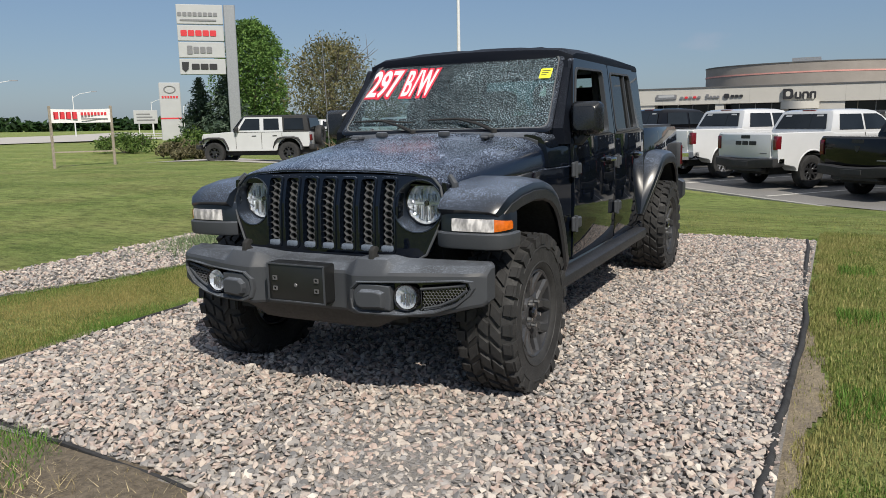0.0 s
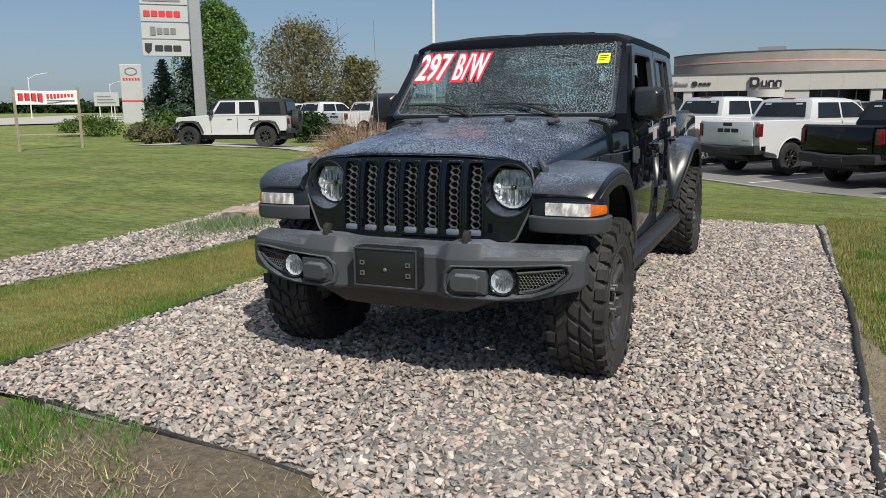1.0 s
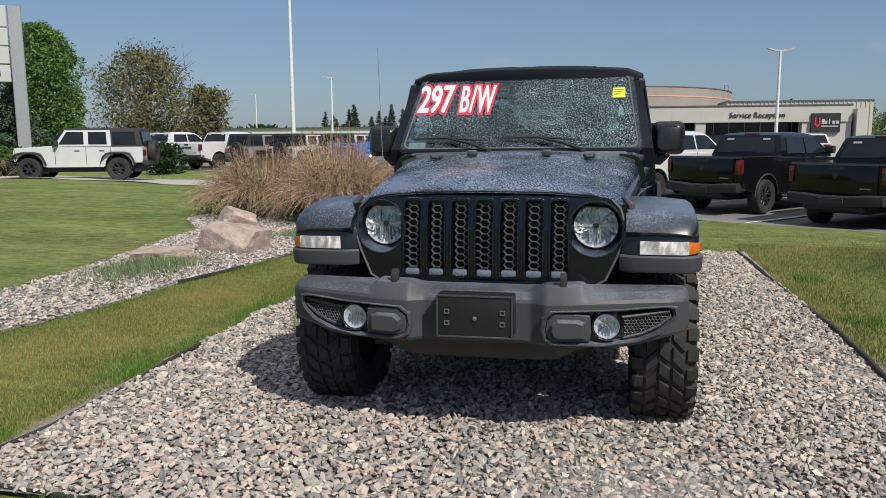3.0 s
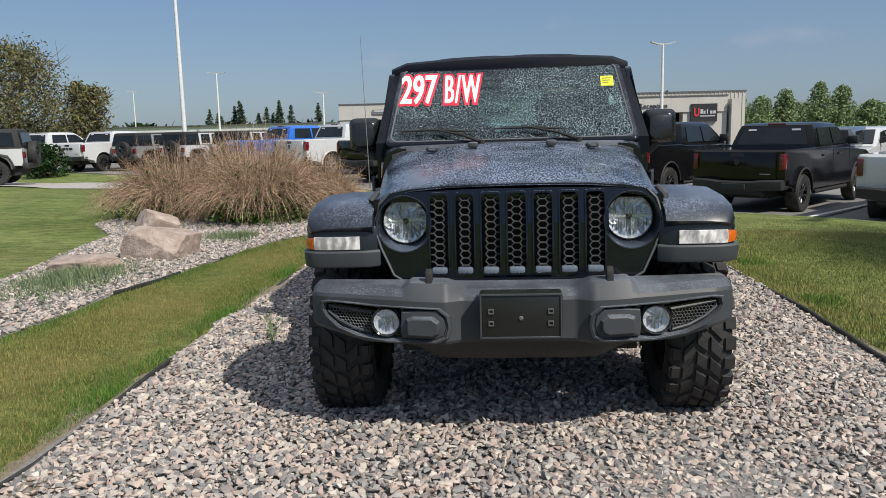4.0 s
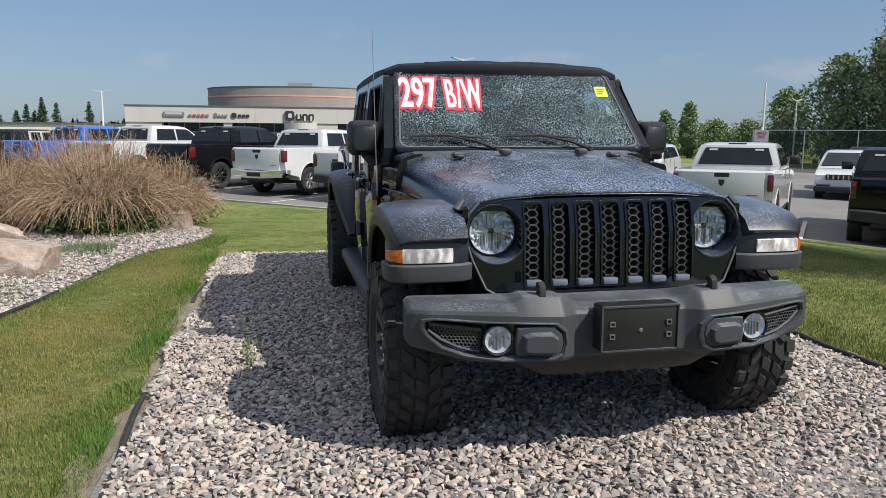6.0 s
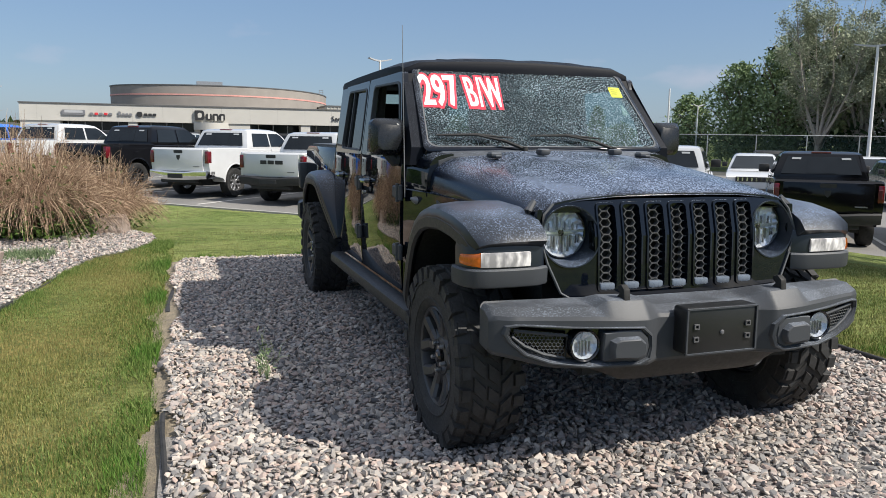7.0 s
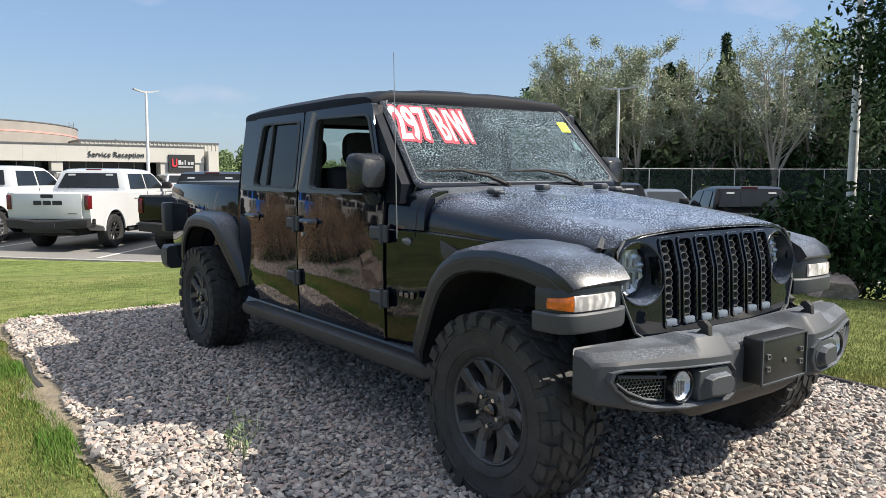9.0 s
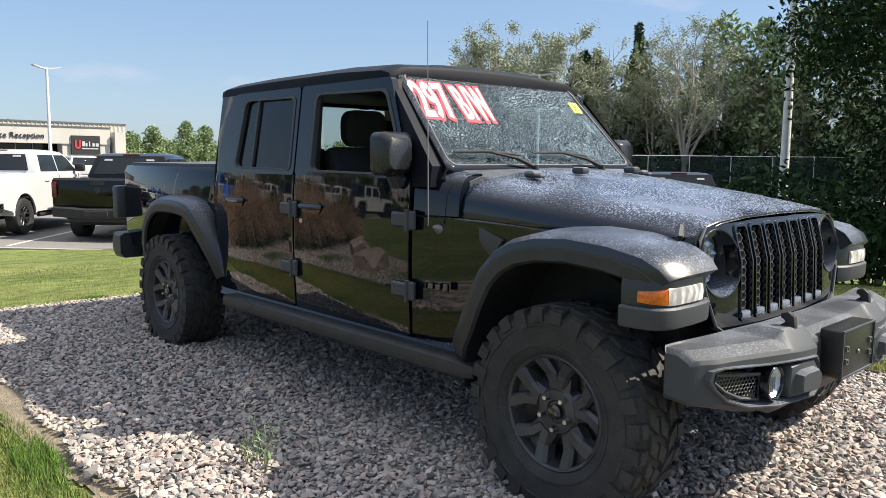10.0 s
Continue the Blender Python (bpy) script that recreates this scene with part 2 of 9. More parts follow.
def ground_materials():
    n = Nodes("mown_lawn")
    stripe = n.noise(0.9, 6, 0.65)
    fine = n.noise(38, 5, 0.7)
    dry = n.ramp(n.noise(0.42, 7, 0.66), [(0.44, 0.0), (0.62, 1.0)])
    blade = n.ramp(fine, [(0.30, (0.080, 0.118, 0.030)), (0.5, (0.168, 0.215, 0.060)), (0.72, (0.295, 0.335, 0.12))])
    straw = n.ramp(fine, [(0.30, (0.20, 0.18, 0.07)), (0.7, (0.40, 0.35, 0.16))])
    col = n.mix(n.math("MULTIPLY", dry, 0.40), blade, straw)
    mow = n.noise(1.0, 3, 0.5, (0.05, 1.1, 1.0))
    col = n.mix(n.ramp(mow, [(0.42, 0.0), (0.60, 0.55)]), col, n.mix(0.6, col, (0.33, 0.375, 0.13)))
    tuft = n.ramp(n.noise(7.0, 4, 0.7, (0.6, 1.4, 1.0)), [(0.36, 0.62), (0.5, 1.0), (0.66, 1.32)])
    col = n.mix(1.0, col, tuft, "MULTIPLY")
    n.set(Base_Color=n.mix(n.ramp(stripe, [(0.42, 0.0), (0.62, 0.6)]), col, n.mix(1.0, col, (0.55, 0.68, 0.5), "MULTIPLY")), Roughness=0.9)
    n.p.inputs["Specular IOR Level"].default_value = 0.15
    n.bump(n.noise(60, 4, 0.7), 0.9, 0.05)
    lawn = n.mat
    n = Nodes("asphalt")
    n.set(Base_Color=n.ramp(n.noise(150, 3), [(0.3, (0.10, 0.10, 0.10)), (0.7, (0.20, 0.195, 0.185))]), Roughness=0.9)
    n.set(Base_Color=n.mix(n.ramp(n.noise(0.4, 5), [(0.35, 0.0), (0.7, 0.6)]), n.ramp(n.noise(150, 3), [(0.3, (0.10, 0.10, 0.10)), (0.7, (0.20, 0.195, 0.185))]), (0.24, 0.23, 0.215)))
    n.bump(n.noise(140, 3), 0.3, 0.01)
    tar = n.mat
    n = Nodes("grit_between_stones")
    n.set(Base_Color=n.ramp(n.noise(60, 5, 0.7), [(0.3, (0.19, 0.178, 0.168)), (0.7, (0.37, 0.345, 0.32))]), Roughness=0.95)
    n.bump(n.noise(55, 4, 0.7), 1.0, 0.03)
    grit = n.mat
    n = Nodes("bare_soil")
    n.set(Base_Color=n.ramp(n.noise(22, 6, 0.7), [(0.3, (0.075, 0.060, 0.042)), (0.7, (0.205, 0.168, 0.122))]), Roughness=0.95)
    n.bump(n.noise(40, 5, 0.7), 0.8, 0.03)
    soil = n.mat
    n = Nodes("dry_soil_and_thatch")
    n.set(Base_Color=n.mix(n.ramp(n.noise(9, 5, 0.7), [(0.4, 0.0), (0.6, 1.0)]), n.ramp(n.noise(90, 5, 0.7), [(0.3, (0.15, 0.125, 0.092)), (0.7, (0.31, 0.26, 0.195))]), n.ramp(n.noise(70, 5, 0.75, (1.0, 0.25, 1.0)), [(0.3, (0.20, 0.165, 0.11)), (0.7, (0.43, 0.36, 0.25))])), Roughness=0.95)
    n.bump(n.noise(60, 5, 0.7), 0.9, 0.03)
    thatch = n.mat
    n = Nodes("crushed_stone")
    rnd = n.node("ShaderNodeNewGeometry").outputs["Random Per Island"]
    tone = n.ramp(rnd, [(0.0, (0.105, 0.107, 0.112)), (0.10, (0.28, 0.272, 0.266)), (0.22, (0.50, 0.448, 0.392)), (0.34, (0.43, 0.335, 0.294)), (0.44, (0.175, 0.175, 0.178)), (0.56, (0.55, 0.50, 0.445)), (0.68, (0.40, 0.318, 0.28)), (0.80, (0.34, 0.33, 0.322)), (0.90, (0.15, 0.151, 0.155)), (1.0, (0.62, 0.575, 0.52))])
    mott = n.ramp(n.noise(75, 5, 0.7), [(0.3, (0.92, 0.88, 0.85)), (0.7, (1.0, 1.0, 1.0))])
    n.set(Base_Color=n.mix(1.0, tone, mott, "MULTIPLY"), Roughness=0.85)
    n.bump(n.noise(120, 3), 0.25, 0.004)
    stone = n.mat
    n = Nodes("single_stone")
    rnd = n.node("ShaderNodeObjectInfo").outputs["Random"]
    tone = n.ramp(rnd, [(0.0, (0.105, 0.107, 0.112)), (0.10, (0.28, 0.272, 0.266)), (0.22, (0.50, 0.448, 0.392)), (0.34, (0.43, 0.335, 0.294)), (0.44, (0.175, 0.175, 0.178)), (0.56, (0.55, 0.50, 0.445)), (0.68, (0.40, 0.318, 0.28)), (0.80, (0.34, 0.33, 0.322)), (0.90, (0.15, 0.151, 0.155)), (1.0, (0.62, 0.575, 0.52))])
    n.set(Base_Color=n.mix(1.0, tone, n.ramp(n.noise(75, 5, 0.7), [(0.3, (0.92, 0.88, 0.85)), (0.7, (1.0, 1.0, 1.0))]), "MULTIPLY"), Roughness=0.85)
    n.bump(n.noise(120, 3), 0.25, 0.004)
    return lawn, tar, grit, soil, thatch, stone, n.mat


LAWN, ASPHALT, GRIT, SOIL, THATCH, STONE, STONE_ONE = ground_materials()


def leafy(name, dark, mid, light, rough=0.6, patch=None):
    """Leaves or blades, each of its own tone; patch: the colour of dry patches among them."""
    n = Nodes(name)
    rnd = n.node("ShaderNodeNewGeometry").outputs["Random Per Island"]
    col = n.ramp(rnd, [(0.0, dark), (0.5, mid), (1.0, light)])
    if patch:
        col = n.mix(n.math("MULTIPLY", n.ramp(n.noise(0.75, 6, 0.65), [(0.44, 0.0), (0.64, 1.0)]), 0.5), col, patch)
    n.set(Base_Color=col, Roughness=rough)
    n.p.inputs["Specular IOR Level"].default_value = 0.14
    return n.mat


BLADES = leafy("grass_blades", (0.072, 0.108, 0.022), (0.155, 0.195, 0.050), (0.36, 0.33, 0.14), patch=(0.37, 0.31, 0.135))
STRIP_BLADES = leafy("sunburnt_grass_blades", (0.070, 0.090, 0.022), (0.155, 0.168, 0.046), (0.33, 0.285, 0.115), patch=(0.34, 0.27, 0.11))
BORDER_BLADES = leafy("green_border_blades", (0.050, 0.092, 0.018), (0.105, 0.168, 0.038), (0.205, 0.255, 0.075))
LUSH = leafy("lush_grass_blades", (0.04, 0.10, 0.012), (0.075, 0.17, 0.025), (0.14, 0.24, 0.05))
MAPLE = leafy("maple_leaves", (0.035, 0.082, 0.018), (0.078, 0.150, 0.034), (0.145, 0.235, 0.06))
OLIVE = leafy("sparse_olive_leaves", (0.060, 0.068, 0.028), (0.12, 0.115, 0.052), (0.19, 0.17, 0.085))
SPRUCE = leafy("spruce_needles", (0.028, 0.048, 0.034), (0.055, 0.086, 0.06), (0.10, 0.14, 0.095))
# near-black green: the shade inside the foliage is put into the leaf colour
SHADE_LEAF = leafy("shade_darkened_leaves", (0.007, 0.019, 0.006), (0.015, 0.036, 0.010), (0.03, 0.062, 0.018))
POPLAR = leafy("poplar_leaves", (0.11, 0.16, 0.078), (0.185, 0.25, 0.12), (0.28, 0.35, 0.18))
PALE_LEAF = leafy("pale_willow_leaves", (0.165, 0.19, 0.125), (0.28, 0.31, 0.205), (0.42, 0.445, 0.315))
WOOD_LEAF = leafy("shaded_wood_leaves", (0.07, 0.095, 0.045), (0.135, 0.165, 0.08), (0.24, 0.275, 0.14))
SHRUB = leafy("shrub_leaves", (0.03, 0.06, 0.012), (0.06, 0.105, 0.022), (0.11, 0.16, 0.04))
BROWN_SHRUB = leafy("brownish_shrub", (0.07, 0.065, 0.035), (0.12, 0.11, 0.06), (0.17, 0.16, 0.09))
DRY_STEM = leafy("dry_reddish_stems", (0.10, 0.062, 0.042), (0.29, 0.190, 0.128), (0.54, 0.42, 0.29), 0.8)
DRY_STRAW = leafy("dry_straw", (0.16, 0.13, 0.07), (0.34, 0.28, 0.16), (0.52, 0.45, 0.29), 0.8)
SAGE = leafy("grey_green_weeds", (0.08, 0.12, 0.06), (0.14, 0.19, 0.10), (0.20, 0.25, 0.13))
BARK = plain("bark", (0.14, 0.115, 0.09), 0.95, vary=0.4, scale=14)
PALE_BARK = plain("pale_bark", (0.33, 0.30, 0.26), 0.95, vary=0.3, scale=10)


def boulder_material():
    n = Nodes("pink_granite")
    c = n.ramp(n.noise(7, 7, 0.65), [(0.3, (0.26, 0.20, 0.165)), (0.5, (0.40, 0.315, 0.265)), (0.7, (0.52, 0.44, 0.385))])
    n.set(Base_Color=n.mix(n.ramp(n.noise(2.0, 4), [(0.55, 0.0), (0.75, 0.5)]), c, (0.22, 0.20, 0.18)), Roughness=0.92)
    n.bump(n.noise(16, 7, 0.7), 0.7, 0.06)
    return n.mat


GRANITE = boulder_material()


# ---- mesh helpers ----
def part(name, bm, material, parent=None, label="", smooth=None):
    """Link a bmesh as one mesh object; smooth: the angle in degrees below which edges are shaded round."""
    me = bpy.data.meshes.new(name)
    bmesh.ops.recalc_face_normals(bm, faces=bm.faces[:])
    if smooth:
        lim = radians(smooth)
        for f in bm.faces:
            f.smooth = True
        for e in bm.edges:
            if len(e.link_faces) == 2 and e.calc_face_angle(0) > lim:
                e.smooth = False
    bm.to_mesh(me)
    bm.free()
    for m in (material if isinstance(material, (list, tuple)) else [material]):
        me.materials.append(m)
    ob = new(name, me)
    if parent:
        ob.parent = parent
    if label:
        ob["label"] = label
    return ob


def thing(name, label, category, group="", kind="", at=None):
    """An Empty that carries the parts of a thing."""
    ob = tagged(new(name), label, category, group, kind)
    ob.empty_display_size = 0.2
    if at is not None:
        ob.matrix_basis = at
    return ob


def loft(bm, rings, caps=True, closed=True):
    """Skin rings of equally many points."""
    rows = [[bm.verts.new(p) for p in ring] for ring in rings]
    n = len(rows[0])
    for a, b in zip(rows, rows[1:]):
        for i in range(n if closed else n - 1):
            j = (i + 1) % n
            bm.faces.new((a[i], a[j], b[j], b[i]))
    if caps and closed:
        bm.faces.new(rows[0][::-1])
        bm.faces.new(rows[-1])
    return rows


def box(bm, x0, x1, y0, y1, z0, z1, bevel=0.0, seg=1, m=None):
    vs = [bm.verts.new((x, y, z)) for z in (z0, z1) for y in (y0, y1) for x in (x0, x1)]
    fs = [bm.faces.new([vs[i] for i in q]) for q in ((0, 2, 3, 1), (4, 5, 7, 6), (0, 1, 5, 4), (2, 6, 7, 3), (0, 4, 6, 2), (1, 3, 7, 5))]
    out = vs
    if bevel:
        es = list({e for f in fs for e in f.edges})
        r = bmesh.ops.bevel(bm, geom=es, offset=bevel, segments=seg, affect="EDGES", profile=0.5)
        out = list({v for f in r["faces"] for v in f.verts})
    if m is not None:
        bmesh.ops.transform(bm, matrix=m, verts=out)
    return out


def prism(bm, poly, a, b, axis="x", bevel=0.0, seg=2):
    """A polygon pushed from a to b along an axis. poly: (y, z) for x, (x, z) for y, (x, y) for z."""
    def at(p, d):
        return (d, p[0], p[1]) if axis == "x" else (p[0], d, p[1]) if axis == "y" else (p[0], p[1], d)
    lo, hi = [bm.verts.new(at(p, a)) for p in poly], [bm.verts.new(at(p, b)) for p in poly]
    n = len(poly)
    fs = [bm.faces.new(lo[::-1]), bm.faces.new(hi)]
    fs += [bm.faces.new((lo[i], lo[(i + 1) % n], hi[(i + 1) % n], hi[i])) for i in range(n)]
    if bevel:
        bmesh.ops.bevel(bm, geom=list({e for f in fs for e in f.edges}), offset=bevel, segments=seg, affect="EDGES", profile=0.5)


def frame_of(d):
    d = Vector(d).normalized()
    u = d.cross((0, 0, 1)) if abs(d.z) < 0.95 else d.cross((1, 0, 0))
    u.normalize()
    return d, u, d.cross(u)


def rod(bm, p0, p1, r0, r1=None, n=8, caps=True):
    r1 = r0 if r1 is None else r1
    d, u, v = frame_of(Vector(p1) - Vector(p0))
    ring = lambda p, r: [Vector(p) + r * (math.cos(k * math.tau / n) * u + math.sin(k * math.tau / n) * v) for k in range(n)]
    loft(bm, [ring(p0, r0), ring(p1, r1)], caps)


def tube(bm, pts, r, n=6):
    pts = [Vector(p) for p in pts]
    rings = []
    for i, p in enumerate(pts):
        d, u, v = frame_of(pts[min(i + 1, len(pts) - 1)] - pts[max(i - 1, 0)])
        rr = r[i] if isinstance(r, (list, tuple)) else r
        rings.append([p + rr * (math.cos(k * math.tau / n) * u + math.sin(k * math.tau / n) * v) for k in range(n)])
    loft(bm, rings)


def lathe(bm, profile, m=None, n=32, close=False):
    """Turn (radius, depth) points round the local z axis."""
    m = m or Matrix()
    rings = [[m @ Vector((r * math.cos(k * math.tau / n), r * math.sin(k * math.tau / n), d)) for k in range(n)] for r, d in profile]
    loft(bm, rings + ([rings[0]] if close else []), caps=not close)


def rounded(w, h, r, n=5, cx=0.0, cy=0.0):
    """A rounded rectangle as a list of points, counter-clockwise."""
    r = min(r, w / 2 - 1e-4, h / 2 - 1e-4)
    out = []
    for k, (sx, sy) in enumerate(((1, 1), (-1, 1), (-1, -1), (1, -1))):
        for i in range(n + 1):
            a = math.pi / 2 * (k + i / n)
            out.append((cx + sx * (w / 2 - r) + r * math.cos(a), cy + sy * (h / 2 - r) + r * math.sin(a)))
    return out


def lettering(name, text, size, m, material, parent=None, extrude=0.003, offset=0.0, stretch=1.0, label="", category="", align="CENTER", space=1.0):
    """Words in the built-in font, as a mesh."""
    cu = bpy.data.curves.new(name, "FONT")
    cu.body, cu.size, cu.extrude, cu.offset, cu.align_x, cu.align_y, cu.resolution_u = text, size, extrude, offset, align, "CENTER", 3
    cu.space_character = space
    tmp = new(name, cu)
    dg = bpy.context.evaluated_depsgraph_get()
    me = bpy.data.meshes.new_from_object(tmp.evaluated_get(dg))
    bpy.data.objects.remove(tmp)
    bpy.data.curves.remove(cu)
    me.transform(m @ Matrix.Diagonal((stretch, 1, 1, 1)))
    me.materials.clear()
    me.materials.append(material)
    ob = new(name, me)
    if parent:
        ob.parent = parent
    return tagged(ob, label, category)


def smoothstep(a, b, x):
    t = min(1.0, max(0.0, (x - a) / (b - a)))
    return t * t * (3 - 2 * t)


# ---- the lie of the land ----
PAD = (-2.10, 2.10, -1.50, 5.58)
LOT_AT, LOT_ALONG, LOT_IN = Vector((-0.05, 15.95)), Vector((0.787, -0.617)), Vector((0.617, 0.787))


def lot_depth(x, y):
    """Metres beyond the edge of the car park (negative: on the lawn)."""
    return (x - LOT_AT.x) * LOT_IN.x + (y - LOT_AT.y) * LOT_IN.y


def lot_level(x, y):
    s = (x + 3.2) * 0.787 - (y - 20.3) * 0.617
    return -0.36 - 0.0235 * min(22.0, max(-4.0, s))


def ground_z(x, y):
    out = math.hypot(max(PAD[0] - 0.6 - x, 0, x - PAD[1] - 0.6), max(PAD[2] - 0.6 - y, 0, y - PAD[3] - 0.6))
    side = smoothstep(-11.0, -2.5, lot_depth(x, y))
    far = 0.12 * (1 - side) + (lot_level(x, y) - 0.02) * side
    swale = -0.25 * smoothstep(22, 42, -x) * (1 - smoothstep(120, 320, math.hypot(x, y)))
    swale -= 0.55 * math.exp(-(((x + 30.5) / 8.0) ** 2 + ((y - 18.5) / 9.0) ** 2))
    far += 0.13 * math.exp(-((lot_depth(x, y) + 1.5) / 0.75) ** 2)
    return -0.035 + (far + swale + 0.035) * smoothstep(0.3, 9.5, out)


def grid_sheet(name, xs, ys, height, material, keep=None):
    bm = bmesh.new()
    vs = {}
    for i, x in enumerate(xs):
        for j, y in enumerate(ys):
            vs[i, j] = bm.verts.new((x, y, height(x, y)))
    for i in range(len(xs) - 1):
        for j in range(len(ys) - 1):
            if keep is None or keep((xs[i] + xs[i + 1]) / 2, (ys[j] + ys[j + 1]) / 2):
                bm.faces.new((vs[i, j], vs[i + 1, j], vs[i + 1, j + 1], vs[i, j + 1]))
    for v in [v for v in bm.verts if not v.link_faces]:
        bm.verts.remove(v)
    return part(name, bm, material, smooth=60)


def spaced(near, step, far, grow=1.35):
    """Even steps out to near, then wider and wider ones to far."""
    out = [k * step for k in range(int(near / step) + 1)]
    d = step
    while out[-1] < far:
        d *= grow
        out.append(out[-1] + d)
    return [-v for v in reversed(out[1:])] + out


XS = spaced(26, 0.65, 2600)
YS = [y + 6 for y in spaced(26, 0.65, 2600)]
ground = tagged(grid_sheet("ground", XS, YS, ground_z, LAWN), "mown lawn with dry straw patches", "lawn", kind="structure")

# the car park: asphalt laid on the ground, with a concrete kerb along the lawn
def build_lot():
    bm = bmesh.new()
    us = [-60, -40, -28] + [k * 2.0 for k in range(-12, 23)] + [60, 90]
    ds = [0.0, 1.5, 4, 8, 14, 22, 32, 46]
    vs = {}
    for i, u in enumerate(us):
        for j, d in enumerate(ds):
            p = LOT_AT + LOT_ALONG * u + LOT_IN * d
            vs[i, j] = bm.verts.new((p.x, p.y, max(lot_level(p.x, p.y), ground_z(p.x, p.y)) + 0.015))
    for i in range(len(us) - 1):
        for j in range(len(ds) - 1):
            bm.faces.new((vs[i, j], vs[i + 1, j], vs[i + 1, j + 1], vs[i, j + 1]))
    tagged(part("car_park", bm, ASPHALT), "worn grey asphalt car park beside the lawn", "car park", kind="structure")
    bm = bmesh.new()
    rings = []
    for u in us:
        p, q = LOT_AT + LOT_ALONG * u - LOT_IN * 0.16, LOT_AT + LOT_ALONG * u
        z = lot_level(q.x, q.y) + 0.03
        rings.append([(p.x, p.y, z - 0.3), (p.x, p.y, z), (q.x - 0.01, q.y - 0.01, z), (q.x, q.y, z - 0.3)])
    loft(bm, rings)
    tagged(part("kerb", bm, plain("pale_concrete", (0.30, 0.29, 0.27), 0.9, vary=0.2)), "pale concrete kerb between lawn and car park", "kerb", kind="structure")
    paint = plain("worn_white_line", (0.55, 0.54, 0.50), 0.8, vary=0.2)
    for k in range(-4, 8):
        bm = bmesh.new()
        a = LOT_AT + LOT_ALONG * (0.9 + 3.24 * k)
        ring = []
        for d in (0.3, 5.4):
            for s in (-0.05, 0.05):
                p = a + LOT_IN * d + LOT_ALONG * s
                ring.append(bm.verts.new((p.x, p.y, max(lot_level(p.x, p.y), ground_z(p.x, p.y)) + 0.021)))
        bm.faces.new((ring[0], ring[1], ring[3], ring[2]))
        tagged(part("parking_line", bm, paint), "worn white parking bay line", "road marking", "parking bay lines", "structure")


build_lot()

# the road beyond the lawn
def build_road():
    tar = plain("pale_road_concrete", (0.40, 0.38, 0.35), 0.9, vary=0.1, scale=0.5)
    for near, far in (([(-60, 5), (-68, 30), (-72, 46), (-72, 58), (-92, 88), (-150, 170), (-290, 330), (-560, 620)], [(-95, 10), (-110, 40), (-128, 72), (-140, 100), (-160, 126), (-240, 205), (-380, 350), (-680, 620)]),):
        bm = bmesh.new()
        rows = []
        for p, q in zip(near, far):
            rows.append([bm.verts.new((p[0] + (q[0] - p[0]) * u, p[1] + (q[1] - p[1]) * u, ground_z(p[0] + (q[0] - p[0]) * u, p[1] + (q[1] - p[1]) * u) + 0.10)) for u in [k / 8 for k in range(9)]])
        for r, t in zip(rows, rows[1:]):
            for k in range(8):
                bm.faces.new((r[k], t[k], t[k + 1], r[k + 1]))
        tagged(part("road", bm, tar), "pale concrete highway and its junction", "road", kind="structure")


build_road()

# the gravel bed that the truck stands on, and the bed with the boulders
STRIP = [(-3.9, 0.2), (-3.62, 1.2), (-3.53, 1.8), (-3.50, 2.7), (-3.34, 3.6), (-3.27, 4.25), (-3.14, 5.2), (-2.96, 6.0), (-2.68, 6.5), (-2.46, 7.0), (-2.37, 7.5), (-2.42, 8.1), (-2.7, 8.7), (-3.4, 9.3), (-4.6, 9.4), (-6.4, 8.9), (-6.4, 7.6), (-5.5, 6.4), (-5.3, 5.0), (-4.95, 3.2), (-4.85, 2.0), (-4.8, 0.6), (-5.0, -2.5), (-4.3, -2.5)]


def inside(poly, x, y):
    hit = False
    for (x0, y0), (x1, y1) in zip(poly, poly[1:] + poly[:1]):
        if (y0 > y) != (y1 > y) and x < (x1 - x0) * (y - y0) / (y1 - y0) + x0:
            hit = not hit
    return hit


def gravel_front(x):
    """Where the gravel ends towards the road: it spills out past the end of the edging."""
    return -1.46 - 0.055 * min(2.0, max(0.0, x + 2.0)) - 0.85 * smoothstep(0.08, 0.85, x)


gravel_bed = grid_sheet("gravel_bed", [PAD[0] + (PAD[1] - PAD[0]) * k / 60 for k in range(61)], [-2.46 + (PAD[3] + 2.46) * k / 130 for k in range(131)], lambda x, y: -0.002 + 0.010 * noise.noise((x * 1.3, y * 1.3, 0)), GRIT, lambda x, y: y > gravel_front(x) - 0.01 and (y < 0.3 or x > PAD[0] + 0.13))
tagged(gravel_bed, "bed of mixed grey and pink crushed stone", "gravel bed", kind="structure")
strip_bed = grid_sheet("rock_garden_bed", [-6.6 + 0.07 * k for k in range(63)], [-2.6 + 0.07 * k for k in range(174)], lambda x, y: ground_z(x, y) + 0.008, GRIT, lambda x, y: inside(STRIP, x, y))
tagged(strip_bed, "planted bed of crushed stone with boulders", "gravel bed", kind="structure")


